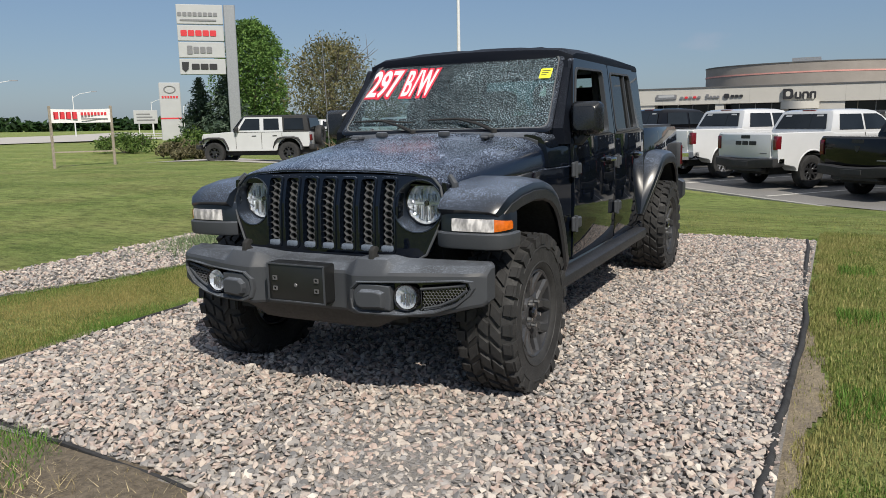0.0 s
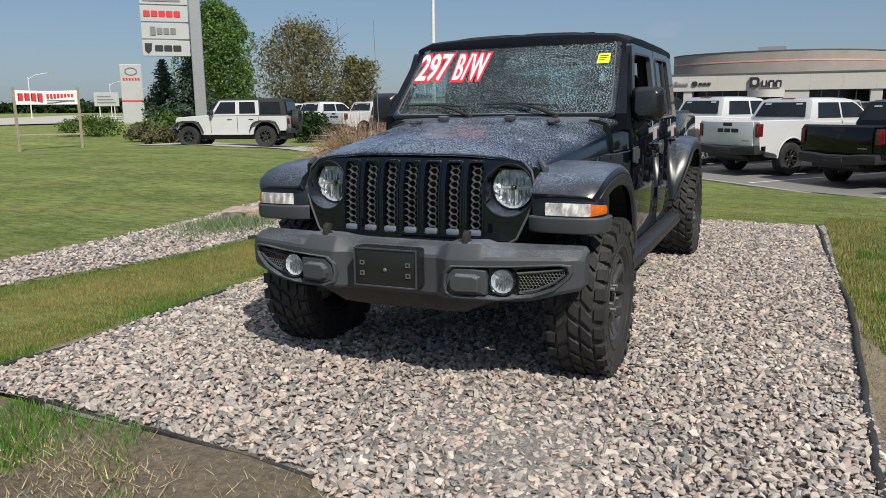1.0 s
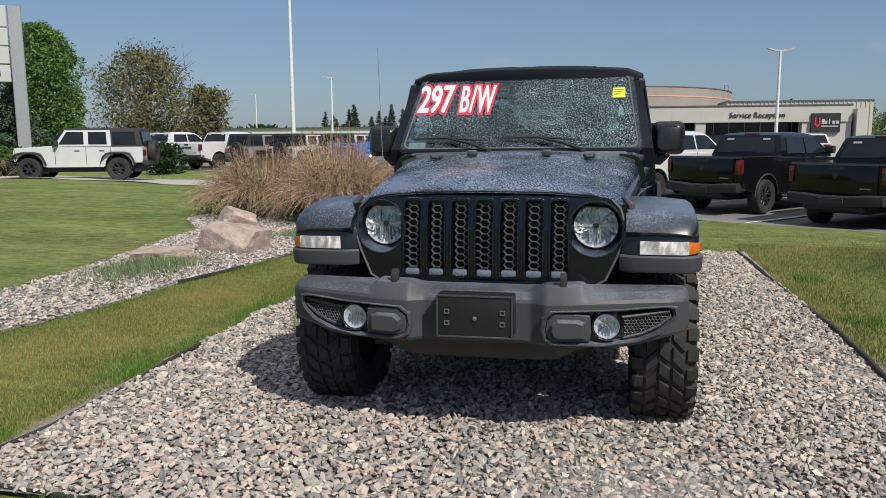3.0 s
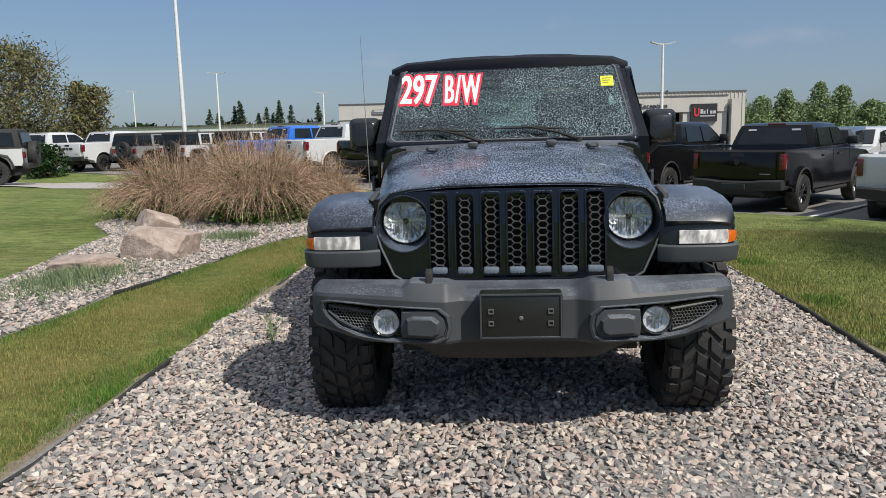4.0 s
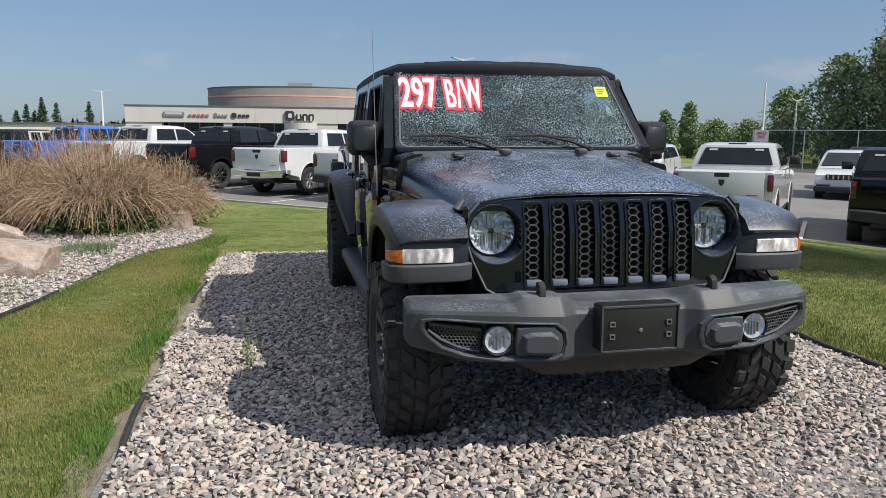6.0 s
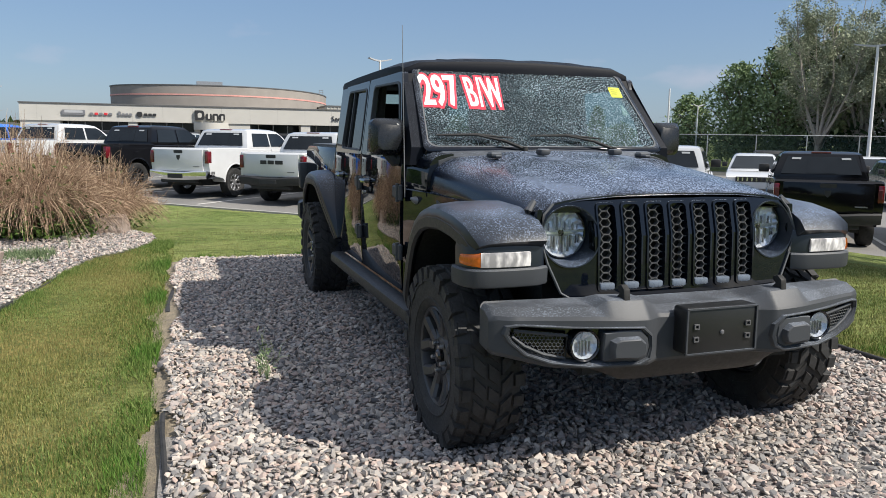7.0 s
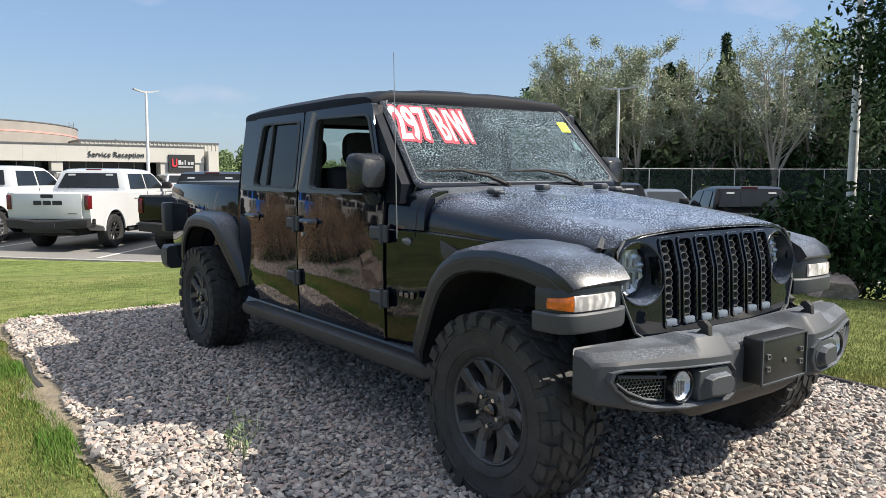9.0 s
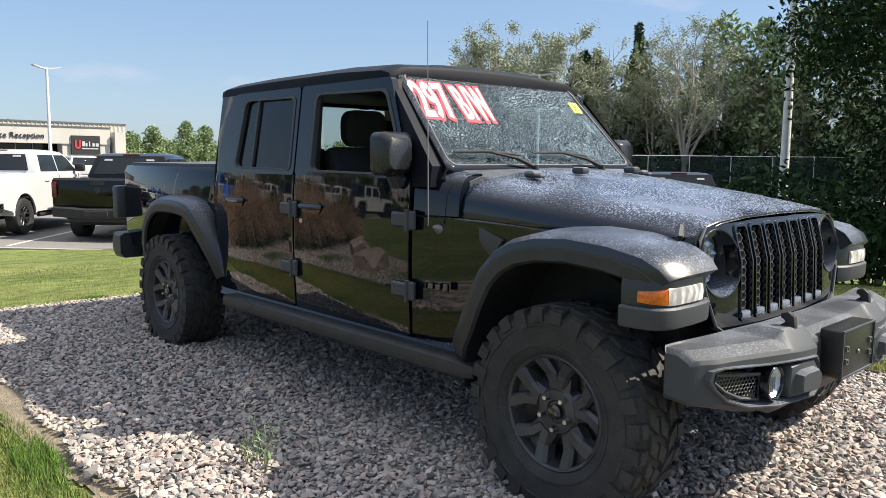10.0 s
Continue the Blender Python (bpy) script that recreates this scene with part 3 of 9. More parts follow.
def edging(name, pts, label, high=0.06, thick=0.022):
    """A black plastic edging strip, wavy, that stands on edge in the ground with a rolled top."""
    bm = bmesh.new()
    rings = []
    fine = []
    for (x0, y0), (x1, y1) in zip(pts, pts[1:]):
        n = max(2, int(math.hypot(x1 - x0, y1 - y0) / 0.16))
        fine += [(x0 + (x1 - x0) * k / n, y0 + (y1 - y0) * k / n) for k in range(n)]
    fine.append(pts[-1])
    for k, (x, y) in enumerate(fine):
        wob = 0.022 * noise.noise((x * 1.7, y * 1.7, 5.0)) + 0.03 * noise.noise((x * 0.6, y * 0.6, 2.0))
        dx, dy = fine[min(k + 1, len(fine) - 1)][0] - fine[max(k - 1, 0)][0], fine[min(k + 1, len(fine) - 1)][1] - fine[max(k - 1, 0)][1]
        ln = math.hypot(dx, dy) or 1
        nx, ny = -dy / ln, dx / ln
        top = ground_z(x, y) + high * (0.75 + 0.5 * noise.noise((x * 2.3, y * 2.3, 9.0)))
        prof = [(-0.4, -0.12), (-0.4, 0.0), (-0.9, 0.006), (-0.8, 0.022), (0, 0.028), (0.8, 0.022), (0.9, 0.006), (0.4, 0.0), (0.4, -0.12)]
        rings.append([(x + nx * (wob + thick * a), y + ny * (wob + thick * a), top + b - 0.028) for a, b in prof])
    loft(bm, rings)
    return tagged(part(name, bm, EDGING, smooth=50), label, "edging", "garden edgings")


edging("lawn_edging", [(-2.09, PAD[2]), (-2.08, -0.99), (-2.07, -0.48), (-2.09, 0.15), (-2.11, 0.6)], "black plastic edging between gravel and lawn strip", 0.062, 0.013)
edging("lawn_edging", [(-2.13, 3.0), (-2.12, 3.6), (-2.10, 4.6), (-2.07, 5.45)], "half-buried black edging beside the gravel", 0.03)
def hose(pts, label, r=0.017):
    """A round corrugated edging pipe that lies along the bed."""
    bm = bmesh.new()
    fine = []
    for (x0, y0), (x1, y1) in zip(pts, pts[1:]):
        n = max(2, int(math.hypot(x1 - x0, y1 - y0) / 0.05))
        fine += [(x0 + (x1 - x0) * k / n, y0 + (y1 - y0) * k / n) for k in range(n)]
    tube(bm, [(x + 0.02 * noise.noise((0, y * 1.9, 4.0)), y, r * 0.75 + 0.008 * noise.noise((y * 2.0, 3, 0))) for x, y in fine], [r * (1 + 0.10 * (k % 2)) for k in range(len(fine))], 9)
    return tagged(part("lawn_edging", bm, EDGING, smooth=60), label, "edging", "garden edgings")


hose([(2.05, -1.55), (2.06, -0.74), (2.07, 0.02), (2.09, 0.6), (2.11, 1.3), (2.11, 2.0), (2.07, 2.8), (2.05, 3.8), (2.03, 5.1), (2.0, 5.55)], "wavy dark corrugated edging along the gravel bed")
edging("lawn_edging", [(PAD[0] - 0.25, -1.42), (-1.14, -1.48), (-0.47, -1.55), (-0.03, -1.575), (0.16, -1.60)], "half-buried black plastic edging beside bare soil", 0.058, 0.012)
edging("lawn_edging", [(-3.50, 2.62), (-3.44, 2.95), (-3.31, 3.6)], "loose black edging standing up along the rock garden", 0.07, 0.008)
edging("lawn_edging", [(-3.30, 3.68), (-3.25, 4.25), (-3.12, 5.2), (-2.94, 6.0), (-2.66, 6.5)], "sunken black edging along the rock garden", 0.016, 0.008)


# ---- wheels ----
def tread_tyre(bm, tread, r, w, rim, blocks=34, deep=0.013):
    """A mud-terrain tyre round x: carcass by lathe in bm; staggered blocks and shoulder lugs in tread."""
    m = Matrix.Rotation(radians(90), 4, "Y")
    h = w / 2
    side = [(rim, 0.80), (rim + 0.012, 0.90)]
    for rr, out in ((r * 0.64, 0.955), (r * 0.83, 1.0)):
        side += [(rr - 0.005, out), (rr - 0.003, out + 0.025), (rr + 0.003, out + 0.025), (rr + 0.005, out)]
    side += [(r * 0.92, 0.97), (r - deep - 0.012, 0.86), (r - deep, 0.70)]
    lathe(bm, [(q, -h * o) for q, o in side] + [(q, h * o) for q, o in reversed(side)], m, 56, close=True)

    def block(a, x0, x1, da, skew, r0, r1):
        ps = []
        for rr, shrink in ((r0, 1.0), (r1, 0.86)):
            for x, s in ((x0, -1), (x1, -1), (x1, 1), (x0, 1)):
                ang = a + s * da * shrink / 2 + skew * (x - (x0 + x1) / 2)
                xx = (x0 + x1) / 2 + (x - (x0 + x1) / 2) * (shrink if rr == r1 else 1)
                ps.append(tread.verts.new((xx, rr * math.sin(ang), rr * math.cos(ang))))
        tread.faces.new(ps[4:])
        for i in range(4):
            j = (i + 1) % 4
            tread.faces.new((ps[i], ps[j], ps[4 + j], ps[4 + i]))

    step = math.tau / blocks
    for k in range(blocks):
        a = k * step
        for row, (x0, x1) in enumerate(((-0.62 * h, -0.26 * h), (-0.20 * h, 0.16 * h), (0.22 * h, 0.62 * h))):
            block(a + step * (0.5 if row == 1 else 0.06 * row), x0, x1, step * 0.70, (2.1, -1.6, -2.1)[row], r - deep - 0.002, r)
        for s in (-1, 1):
            a2 = a + step * (0.35 if s > 0 else 0.85)
            xs = sorted((s * 0.68 * h, s * 0.98 * h))
            block(a2, xs[0], xs[1], step * 0.62, 0.0, r - deep - 0.014, r - 0.003)
            # lug that wraps over the shoulder
            long = 0.068 if k % 2 else 0.046
            for side in (s,):
                ps = []
                for rr in (r - 0.010, r - 0.010 - long):
                    for da in (-0.30, 0.30):
                        for out in (0.90, 1.045):
                            ang = a2 + da * step
                            ps.append(tread.verts.new((side * h * out, rr * math.sin(ang), rr * math.cos(ang))))
                for q in ((1, 3, 7, 5), (0, 1, 5, 4), (2, 6, 7, 3), (0, 2, 3, 1), (4, 5, 7, 6)):
                    tread.faces.new([ps[i] for i in q])


def spoke_rim(bm, rr, face, pairs=6, depth=0.10):
    """A wheel rim round x, its face at x = face: barrel, lip, hub and forked spokes."""
    m = Matrix.Rotation(radians(90), 4, "Y")
    lathe(bm, [(rr, face), (rr + 0.006, face - 0.012), (rr, face - 0.02), (rr - 0.006, face - depth * 2), (rr - 0.016, face - depth * 2), (rr - 0.014, face - 0.022), (rr - 0.016, face)], m, 48, close=True)
    lathe(bm, [(0.001, face - 0.02), (0.050, face - 0.02), (0.088, face - 0.028), (0.092, face - 0.07), (0.001, face - 0.07)], m, 24)

    def bar(a0, r0, a1, r1, w0, w1, x0, x1, t=0.034):
        ends = []
        for a, r, w, x in ((a0, r0, w0, x0), (a1, r1, w1, x1)):
            c = Vector((x, r * math.sin(a), r * math.cos(a)))
            tang = Vector((0, math.cos(a), -math.sin(a)))
            ends.append([c + tang * w / 2, c + tang * w * 0.32 + Vector((0.010, 0, 0)), c - tang * w * 0.32 + Vector((0.010, 0, 0)), c - tang * w / 2, c - tang * w / 2 - Vector((t, 0, 0)), c + tang * w / 2 - Vector((t, 0, 0))])
        loft(bm, ends)

    for k in range(pairs):
        a = k * math.tau / pairs
        s = math.tau / pairs
        bar(a, 0.05, a, rr * 0.60, 0.078, 0.060, face - 0.034, face - 0.024)
        for d in (-1, 1):
            bar(a, rr * 0.50, a + d * s * 0.28, rr - 0.006, 0.056, 0.046, face - 0.026, face - 0.010)


def star_rim(bm, rr, face, depth=0.10):
    """A black alloy rim round x with five broad forked spokes and deep pockets between them."""
    m = Matrix.Rotation(radians(90), 4, "Y")
    lathe(bm, [(rr - 0.004, face + 0.004), (rr + 0.007, face - 0.004), (rr + 0.004, face - 0.02), (rr - 0.006, face - depth * 2), (rr - 0.018, face - depth * 2), (rr - 0.020, face - 0.03), (rr - 0.014, face - 0.002)], m, 60, close=True)
    lathe(bm, [(0.001, face - 0.030), (0.040, face - 0.030), (0.046, face - 0.024), (0.082, face - 0.026), (0.094, face - 0.040), (0.096, face - 0.09), (0.001, face - 0.09)], m, 30)

    def bar(a0, r0, a1, r1, w0, w1, x0, x1, t=0.045, edge=0.30):
        ends = []
        for a, r, w, x in ((a0, r0, w0, x0), (a1, r1, w1, x1)):
            c = Vector((x, r * math.sin(a), r * math.cos(a)))
            tang = Vector((0, math.cos(a), -math.sin(a)))
            ends.append([c + tang * w / 2, c + tang * w * edge + Vector((0.013, 0, 0)), c - tang * w * edge + Vector((0.013, 0, 0)), c - tang * w / 2, c - tang * w / 2 - Vector((t, 0, 0)), c + tang * w / 2 - Vector((t, 0, 0))])
        loft(bm, ends)

    step = math.tau / 5
    for k in range(5):
        a = k * step
        bar(a, 0.055, a, rr * 0.62, 0.094, 0.112, face - 0.046, face - 0.038)
        for d in (-1, 1):
            bar(a + d * 0.10, rr * 0.42, a + d * step * 0.17, rr * 0.70, 0.050, 0.054, face - 0.036, face - 0.028)
            bar(a + d * step * 0.155, rr * 0.66, a + d * step * 0.275, rr - 0.012, 0.056, 0.066, face - 0.029, face - 0.010)
        bar(a, rr * 0.58, a, rr - 0.016, 0.075, 0.120, face - 0.060, face - 0.050, 0.03, 0.42)


def make_wheel(parent, c, side, r, w, rim_r, rim_mat, tyre_mat, turn=0.0, spokes=6, blocks=34, mud=True, lugs=5, face=None):
    """A wheel as a part with tyre, rim and nuts; side: +1 faces +x."""
    flip = Matrix() if side > 0 else Matrix.Rotation(math.pi, 4, "Z")
    base = Matrix.Translation(c) @ Matrix.Rotation(radians(turn), 4, "Z") @ flip
    face = w * 0.36 if face is None else face
    bm = bmesh.new()
    tread = bmesh.new()
    tread_tyre(bm, tread, r, w, rim_r, blocks) if mud else lathe(bm, [(rim_r, -w * 0.4), (r * 0.8, -w * 0.5), (r * 0.95, -w * 0.48), (r, -w * 0.36), (r, w * 0.36), (r * 0.95, w * 0.48), (r * 0.8, w * 0.5), (rim_r, w * 0.4)], Matrix.Rotation(radians(90), 4, "Y"), 36, close=True)
    tyre = part("wheel", bm, tyre_mat, parent, "black off-road tyre with chunky tread" if mud else "", smooth=32)
    tyre.matrix_basis = base
    if mud:
        part("tread", tread, tyre_mat, tyre, "chunky rubber tread lugs")["kind"] = "stuff"
    else:
        tread.free()
    bm = bmesh.new()
    star_rim(bm, rim_r, face) if mud else spoke_rim(bm, rim_r, face, spokes)
    part("rim", bm, rim_mat, tyre, smooth=35)
    bm = bmesh.new()
    lathe(bm, [(0.001, -0.06), (0.16, -0.06), (0.16, -0.075), (0.001, -0.075)], Matrix.Rotation(radians(90), 4, "Y") @ Matrix.Translation((0, 0, face - 0.04)), 32)
    part("brake_disc", bm, STEEL if mud else UNDER, tyre)
    if lugs:
        for k in range(lugs):
            bm = bmesh.new()
            a = (k + 0.5) * math.tau / lugs
            p = Vector((face - 0.022, 0.0635 * math.sin(a), 0.0635 * math.cos(a)))
            rod(bm, p, p + Vector((0.024, 0, 0)), 0.0125, 0.009, 8)
            part("wheel_nut", bm, STEEL, tyre, "bright wheel nut")
        bm = bmesh.new()
        lathe(bm, [(0.001, 0.012), (0.022, 0.010), (0.031, 0.0), (0.031, -0.02), (0.001, -0.02)], Matrix.Translation((face - 0.012, 0, 0)) @ Matrix.Rotation(radians(90), 4, "Y"), 20)
        part("hub_cap", bm, GLOSS_BLACK, tyre, smooth=40)
    return tyre


# ---- the black pickup on the gravel ----
def build_pickup_on_show():
    car = thing("pickup_truck", "black four-door pickup truck with dried rain spots, parked on gravel", "pickup truck", at=pose(0.0, 0.0, -0.005, 0, -0.4, 0.2))
    P = lambda name, bm, mat, label="", parent=car, smooth=35: part(name, bm, mat, parent, label, smooth)

    # hood: rings across the car, each from one lower edge over the crown to the other
    def hood_ring(y, w, z, low, crown, bulge=0.0):
        half = []
        for k in range(11):
            u = k / 10
            half.append((u * (w - 0.17), z + crown * (1 - u * u) + bulge * (1 - smoothstep(0.50, 0.78, u))))
        deep = min(0.105, z - low)
        for k in range(1, 10):
            a = radians(10 * k)
            half.append((w - 0.17 + 0.164 * math.sin(a), z - deep * (1 - math.cos(a)) - 0.012 * math.sin(a)))
        half.append((w, low + (z - 0.012 - deep - low) * 0.5))
        half.append((w - 0.002, low))
        return [(-x, y, zz) for x, zz in reversed(half[1:])] + [(x, y, zz) for x, zz in half]

    brow = [(0.0, 1.122), (0.30, 1.118), (0.48, 1.104), (0.565, 1.086), (0.605, 1.050), (0.70, 1.02)]

    def brow_z(x):
        for (xa, za), (xb, zb) in zip(brow, brow[1:]):
            if xa <= abs(x) <= xb:
                return za + (zb - za) * (abs(x) - xa) / (xb - xa)
        return 1.02

    rows = [(-0.412, 0.612, 1.104, 1.070, 0.026, 0.0), (-0.408, 0.616, 1.110, 1.070, 0.028, 0.0), (-0.396, 0.622, 1.116, 1.066, 0.028, 0.0), (-0.372, 0.628, 1.124, 1.058, 0.028, 0.0), (-0.33, 0.640, 1.132, 1.045, 0.028, 0.002), (-0.27, 0.646, 1.140, 1.040, 0.028, 0.005), (-0.2, 0.652, 1.149, 1.036, 0.028, 0.008), (0.0, 0.672, 1.171, 1.040, 0.028, 0.012), (0.25, 0.697, 1.199, 1.050, 0.026, 0.016), (0.5, 0.720, 1.227, 1.060, 0.024, 0.016), (0.685, 0.737, 1.246, 1.068, 0.022, 0.012)]
    bm = bmesh.new()
    top = []
    for row in rows:
        f = smoothstep(-0.412, -0.20, row[0])
        rise = 0.001 + 0.034 * math.sqrt(max(0.0, row[0] + 0.412) / 0.21)
        top.append([(x, y + (0.05 * x * x + 0.16 * max(0.0, abs(x) - 0.42) ** 1.5) * (1 - f), (brow_z(x) + rise) * (1 - f) + z * f) for x, y, z in hood_ring(*row)])
    under = [[(x * 0.96, y, z - (0.008 if y < -0.3 else 0.03)) for x, y, z in ring] for ring in top]
    loft(bm, [a + b[::-1] for a, b in zip(top, under)])
    hood = P("hood", bm, HOOD_SKY_PAINT, "black bonnet with dust and dried raindrops")
    # hood details
    for s in (-1, 1):
        bm = bmesh.new()
        box(bm, s * 0.44 - 0.035, s * 0.44 + 0.035, 0.50, 0.56, 1.245, 1.275, 0.01)
        box(bm, s * 0.44 - 0.02, s * 0.44 + 0.02, 0.47, 0.53, 1.245, 1.262, 0.006)
        P("washer_nozzle", bm, TRIM, parent=hood)
        bm = bmesh.new()
        box(bm, s * 0.21 - 0.028, s * 0.21 + 0.028, 0.40, 0.47, 1.262, 1.294, 0.012, 2)
        P("hood_bumper", bm, TRIM, parent=hood)
        # rubber hold-down latch on the hood's flank
        bm = bmesh.new()
        tube(bm, [(s * 0.632, -0.33, 0.985), (s * 0.652, -0.338, 1.01), (s * 0.650, -0.335, 1.055), (s * 0.618, -0.322, 1.092)], [0.016, 0.019, 0.018, 0.013], 8)
        box(bm, s * 0.632 - 0.022, s * 0.632 + 0.022, -0.355, -0.305, 0.965, 1.000, 0.008)
        P("hood_latch", bm, TRIM, "black rubber bonnet latch")

    # front side panels under the hood and cowl
    for s in (-1, 1):
        bm = bmesh.new()
        rings = []
        for y, x, zt, zb in ((-0.39, 0.633, 1.064, 0.93), (-0.2, 0.648, 1.033, 0.96), (0.1, 0.680, 1.041, 0.96), (0.3, 0.699, 1.049, 0.90), (0.45, 0.716, 1.055, 0.79), (0.56, 0.734, 1.06, 0.62), (0.685, 0.756, 1.065, 0.50), (0.80, 0.782, 1.068, 0.49), (0.938, 0.812, 1.07, 0.49)):
            w = 0.022 if y < -0.1 else 0.12
            rings.append([(s * (x - w), y, zb), (s * (x - 0.015), y, zb), (s * x, y, zb + 0.02), (s * (x + 0.003), y, zb + (zt - zb) * 0.6), (s * x, y, zt - 0.006), (s * (x - 0.005), y, zt), (s * (x - w), y, zt)])
        loft(bm, rings)
        wing = P("front_wing", bm, PAINT)
        bm = bmesh.new()
        prism(bm, [(0.44, 0.985), (0.60, 1.042), (0.625, 1.03), (0.56, 0.95), (0.50, 0.90)], s * 0.70, s * 0.738, "x", 0.005)
        P("side_vent", bm, MESH_GREY, parent=wing)
        bm = bmesh.new()
        rings = []
        for y, x, zt in ((0.689, 0.756, 1.262), (0.80, 0.780, 1.276), (0.938, 0.806, 1.288)):
            rings.append([(s * (x - 0.15), y, zt), (s * (x - 0.085), y, zt - 0.004), (s * (x - 0.045), y, zt - 0.020), (s * (x - 0.020), y, zt - 0.055), (s * (x - 0.006), y, zt - 0.11), (s * x, y, 1.072), (s * (x - 0.15), y, 1.072)])
        loft(bm, rings)
        P("cowl_side", bm, PAINT)
        bm = bmesh.new()
        for k, (w, h) in enumerate(((0.03, 0.035), (0.035, 0.026), (0.035, 0.026), (0.04, 0.026))):
            y = 0.72 + k * 0.05 if s < 0 else 0.87 - k * 0.05
            box(bm, s * 0.800 - 0.008, s * 0.800 + 0.008, y - w / 2, y + w / 2, 0.735, 0.735 + h, 0.003)
        P("badge", bm, GLOSS_BLACK, "dark badge bars", wing)

    # cowl and windscreen frame
    bm = bmesh.new()
    rings = []
    for y, z, w in ((0.685, 1.235, 0.69), (0.72, 1.256, 0.70), (0.80, 1.268, 0.71), (0.86, 1.25, 0.72)):
        rings.append([(-w, y, z - 0.07), (-w, y, z - 0.01), (-w * 0.9, y, z + 0.012), (0, y, z + 0.022), (w * 0.9, y, z + 0.012), (w, y, z - 0.01), (w, y, z - 0.07)])
    loft(bm, rings)
    P("cowl", bm, TRIM)
    base_y, base_z, top_y, top_z = 0.775, 1.272, 1.225, 1.757
    slope = Vector((0, top_y - base_y, top_z - base_z))
    ln = slope.length
    tilt = Matrix.Translation((0, base_y, base_z)) @ Matrix(((1, 0, 0, 0), (0, slope.y / ln, -slope.z / ln, 0), (0, slope.z / ln, slope.y / ln, 0), (0, 0, 0, 1)))
    # local: x across, y up the screen, z outward is -z

    def screen_ring(inset, z):
        w0, w1 = 0.740 - inset, 0.690 - inset
        h0, h1 = 0.0 + inset * 0.9, ln - inset * 0.75
        r = 0.05 if inset > 0.02 else 0.035
        out = []
        for cx, cy, a0 in ((w1 - r, h1 - r, 0), (-w1 + r, h1 - r, 90), (-w0 + r, h0 + r, 180), (w0 - r, h0 + r, 270)):
            for i in range(6):
                a = radians(a0 + 18 * i)
                out.append(tilt @ Vector((cx + r * math.cos(a), cy + r * math.sin(a), z)))
        return out

    bm = bmesh.new()
    loft(bm, [screen_ring(0.0, -0.045), screen_ring(0.0, 0.004), screen_ring(0.010, 0.012), screen_ring(0.028, 0.013), screen_ring(0.034, 0.008), screen_ring(0.034, -0.045), screen_ring(0.0, -0.045)], caps=False)
    screen = P("windscreen_frame", bm, PAINT)
    bm = bmesh.new()
    loft(bm, [screen_ring(0.030, 0.004), screen_ring(0.030, 0.009)])
    pane = P("windscreen", bm, WINDSHIELD, "windscreen covered in dried drops", screen, smooth=None)
    pane.visible_shadow = False
    bm = bmesh.new()
    loft(bm, [screen_ring(0.027, 0.010), screen_ring(0.027, 0.0145), screen_ring(0.035, 0.0135), screen_ring(0.035, 0.009), screen_ring(0.027, 0.010)], caps=False)
    P("screen_seal", bm, plain("dusty_rubber_seal", (0.10, 0.105, 0.11), 0.8), parent=screen)
    flat = tilt @ Matrix.Translation((0, 0, 0.0105))
    # price lettering and paper tags on the glass
    base = flat @ Matrix.Translation((-0.44, 0.440, 0))
    def vinyl(nm, txt, m, mat, grow, spread, stretch, label):
        """Letters widened sideways by laying shifted copies into one mesh."""
        bm = bmesh.new()
        for i, dx in enumerate((-spread, 0.0, spread)):
            ob = lettering(nm, txt, 0.345, m @ Matrix.Translation((dx, 0, 0.0004 * i)), mat, None, 0.0006, grow, stretch, space=1.0 if "9" in txt else 1.16)
            bm.from_mesh(ob.data)
            bpy.data.objects.remove(ob)
        part(nm, bm, mat, screen, label)

    for nm, dx, txt, up, st in (("price_number", -0.122, "297", 0.004, 0.43), ("price_mark", 0.150, "B/W", -0.002, 0.315)):
        mm = base @ Matrix.Translation((dx, up, 0))
        vinyl(nm, txt, mm, RED_VINYL, 0.020, 0.009, st, "red outline of the price lettering")
        vinyl(nm, txt, mm @ Matrix.Translation((0, 0, 0.003)), WHITE_VINYL, 0.004 if "9" in txt else 0.001, 0.003, st, "white letters " + txt)
    bm = bmesh.new()
    prism(bm, rounded(0.076, 0.085, 0.006, 2, 0.598, 0.482), 0.010, 0.0115, "z")
    tag = P("paper_tag", bm, YELLOW_TAG, "yellow paper tag", screen, None)
    tag.data.transform(tilt)
    bm = bmesh.new()
    for k in range(3):
        box(bm, 0.570, 0.626 - 0.010 * k, 0.500 - 0.018 * k, 0.507 - 0.018 * k, 0.0122, 0.0128)
    P("tag_print", bm, DARK_MARK, "", tag, None).data.transform(tilt)
    bm = bmesh.new()
    prism(bm, [(0.592, 0.30), (0.637, 0.30), (0.622, 0.37), (0.607, 0.395)], -0.004, -0.002, "z")
    P("paper_slip", bm, plain("pale_green_paper", (0.42, 0.50, 0.46), 0.7), "pale slip of paper behind the glass", screen, None).data.transform(tilt)
    # wipers
    for x0, x1, xp in ((-0.66, -0.21, -0.17), (-0.10, 0.34, 0.39)):
        bm = bmesh.new()
        piv = Vector((xp, 0.745, 1.288))
        mid = tilt @ Vector((x0 * 0.55 + x1 * 0.45, 0.098, 0.036))
        tube(bm, [piv, piv.lerp(mid, 0.4) + Vector((0, -0.012, 0.012)), mid], [0.013, 0.009, 0.006], 6)
        lathe(bm, [(0.001, 0.015), (0.018, 0.012), (0.020, -0.02), (0.001, -0.02)], Matrix.Translation(piv), 12)
        arm = P("wiper", bm, UNDER)
        bm = bmesh.new()
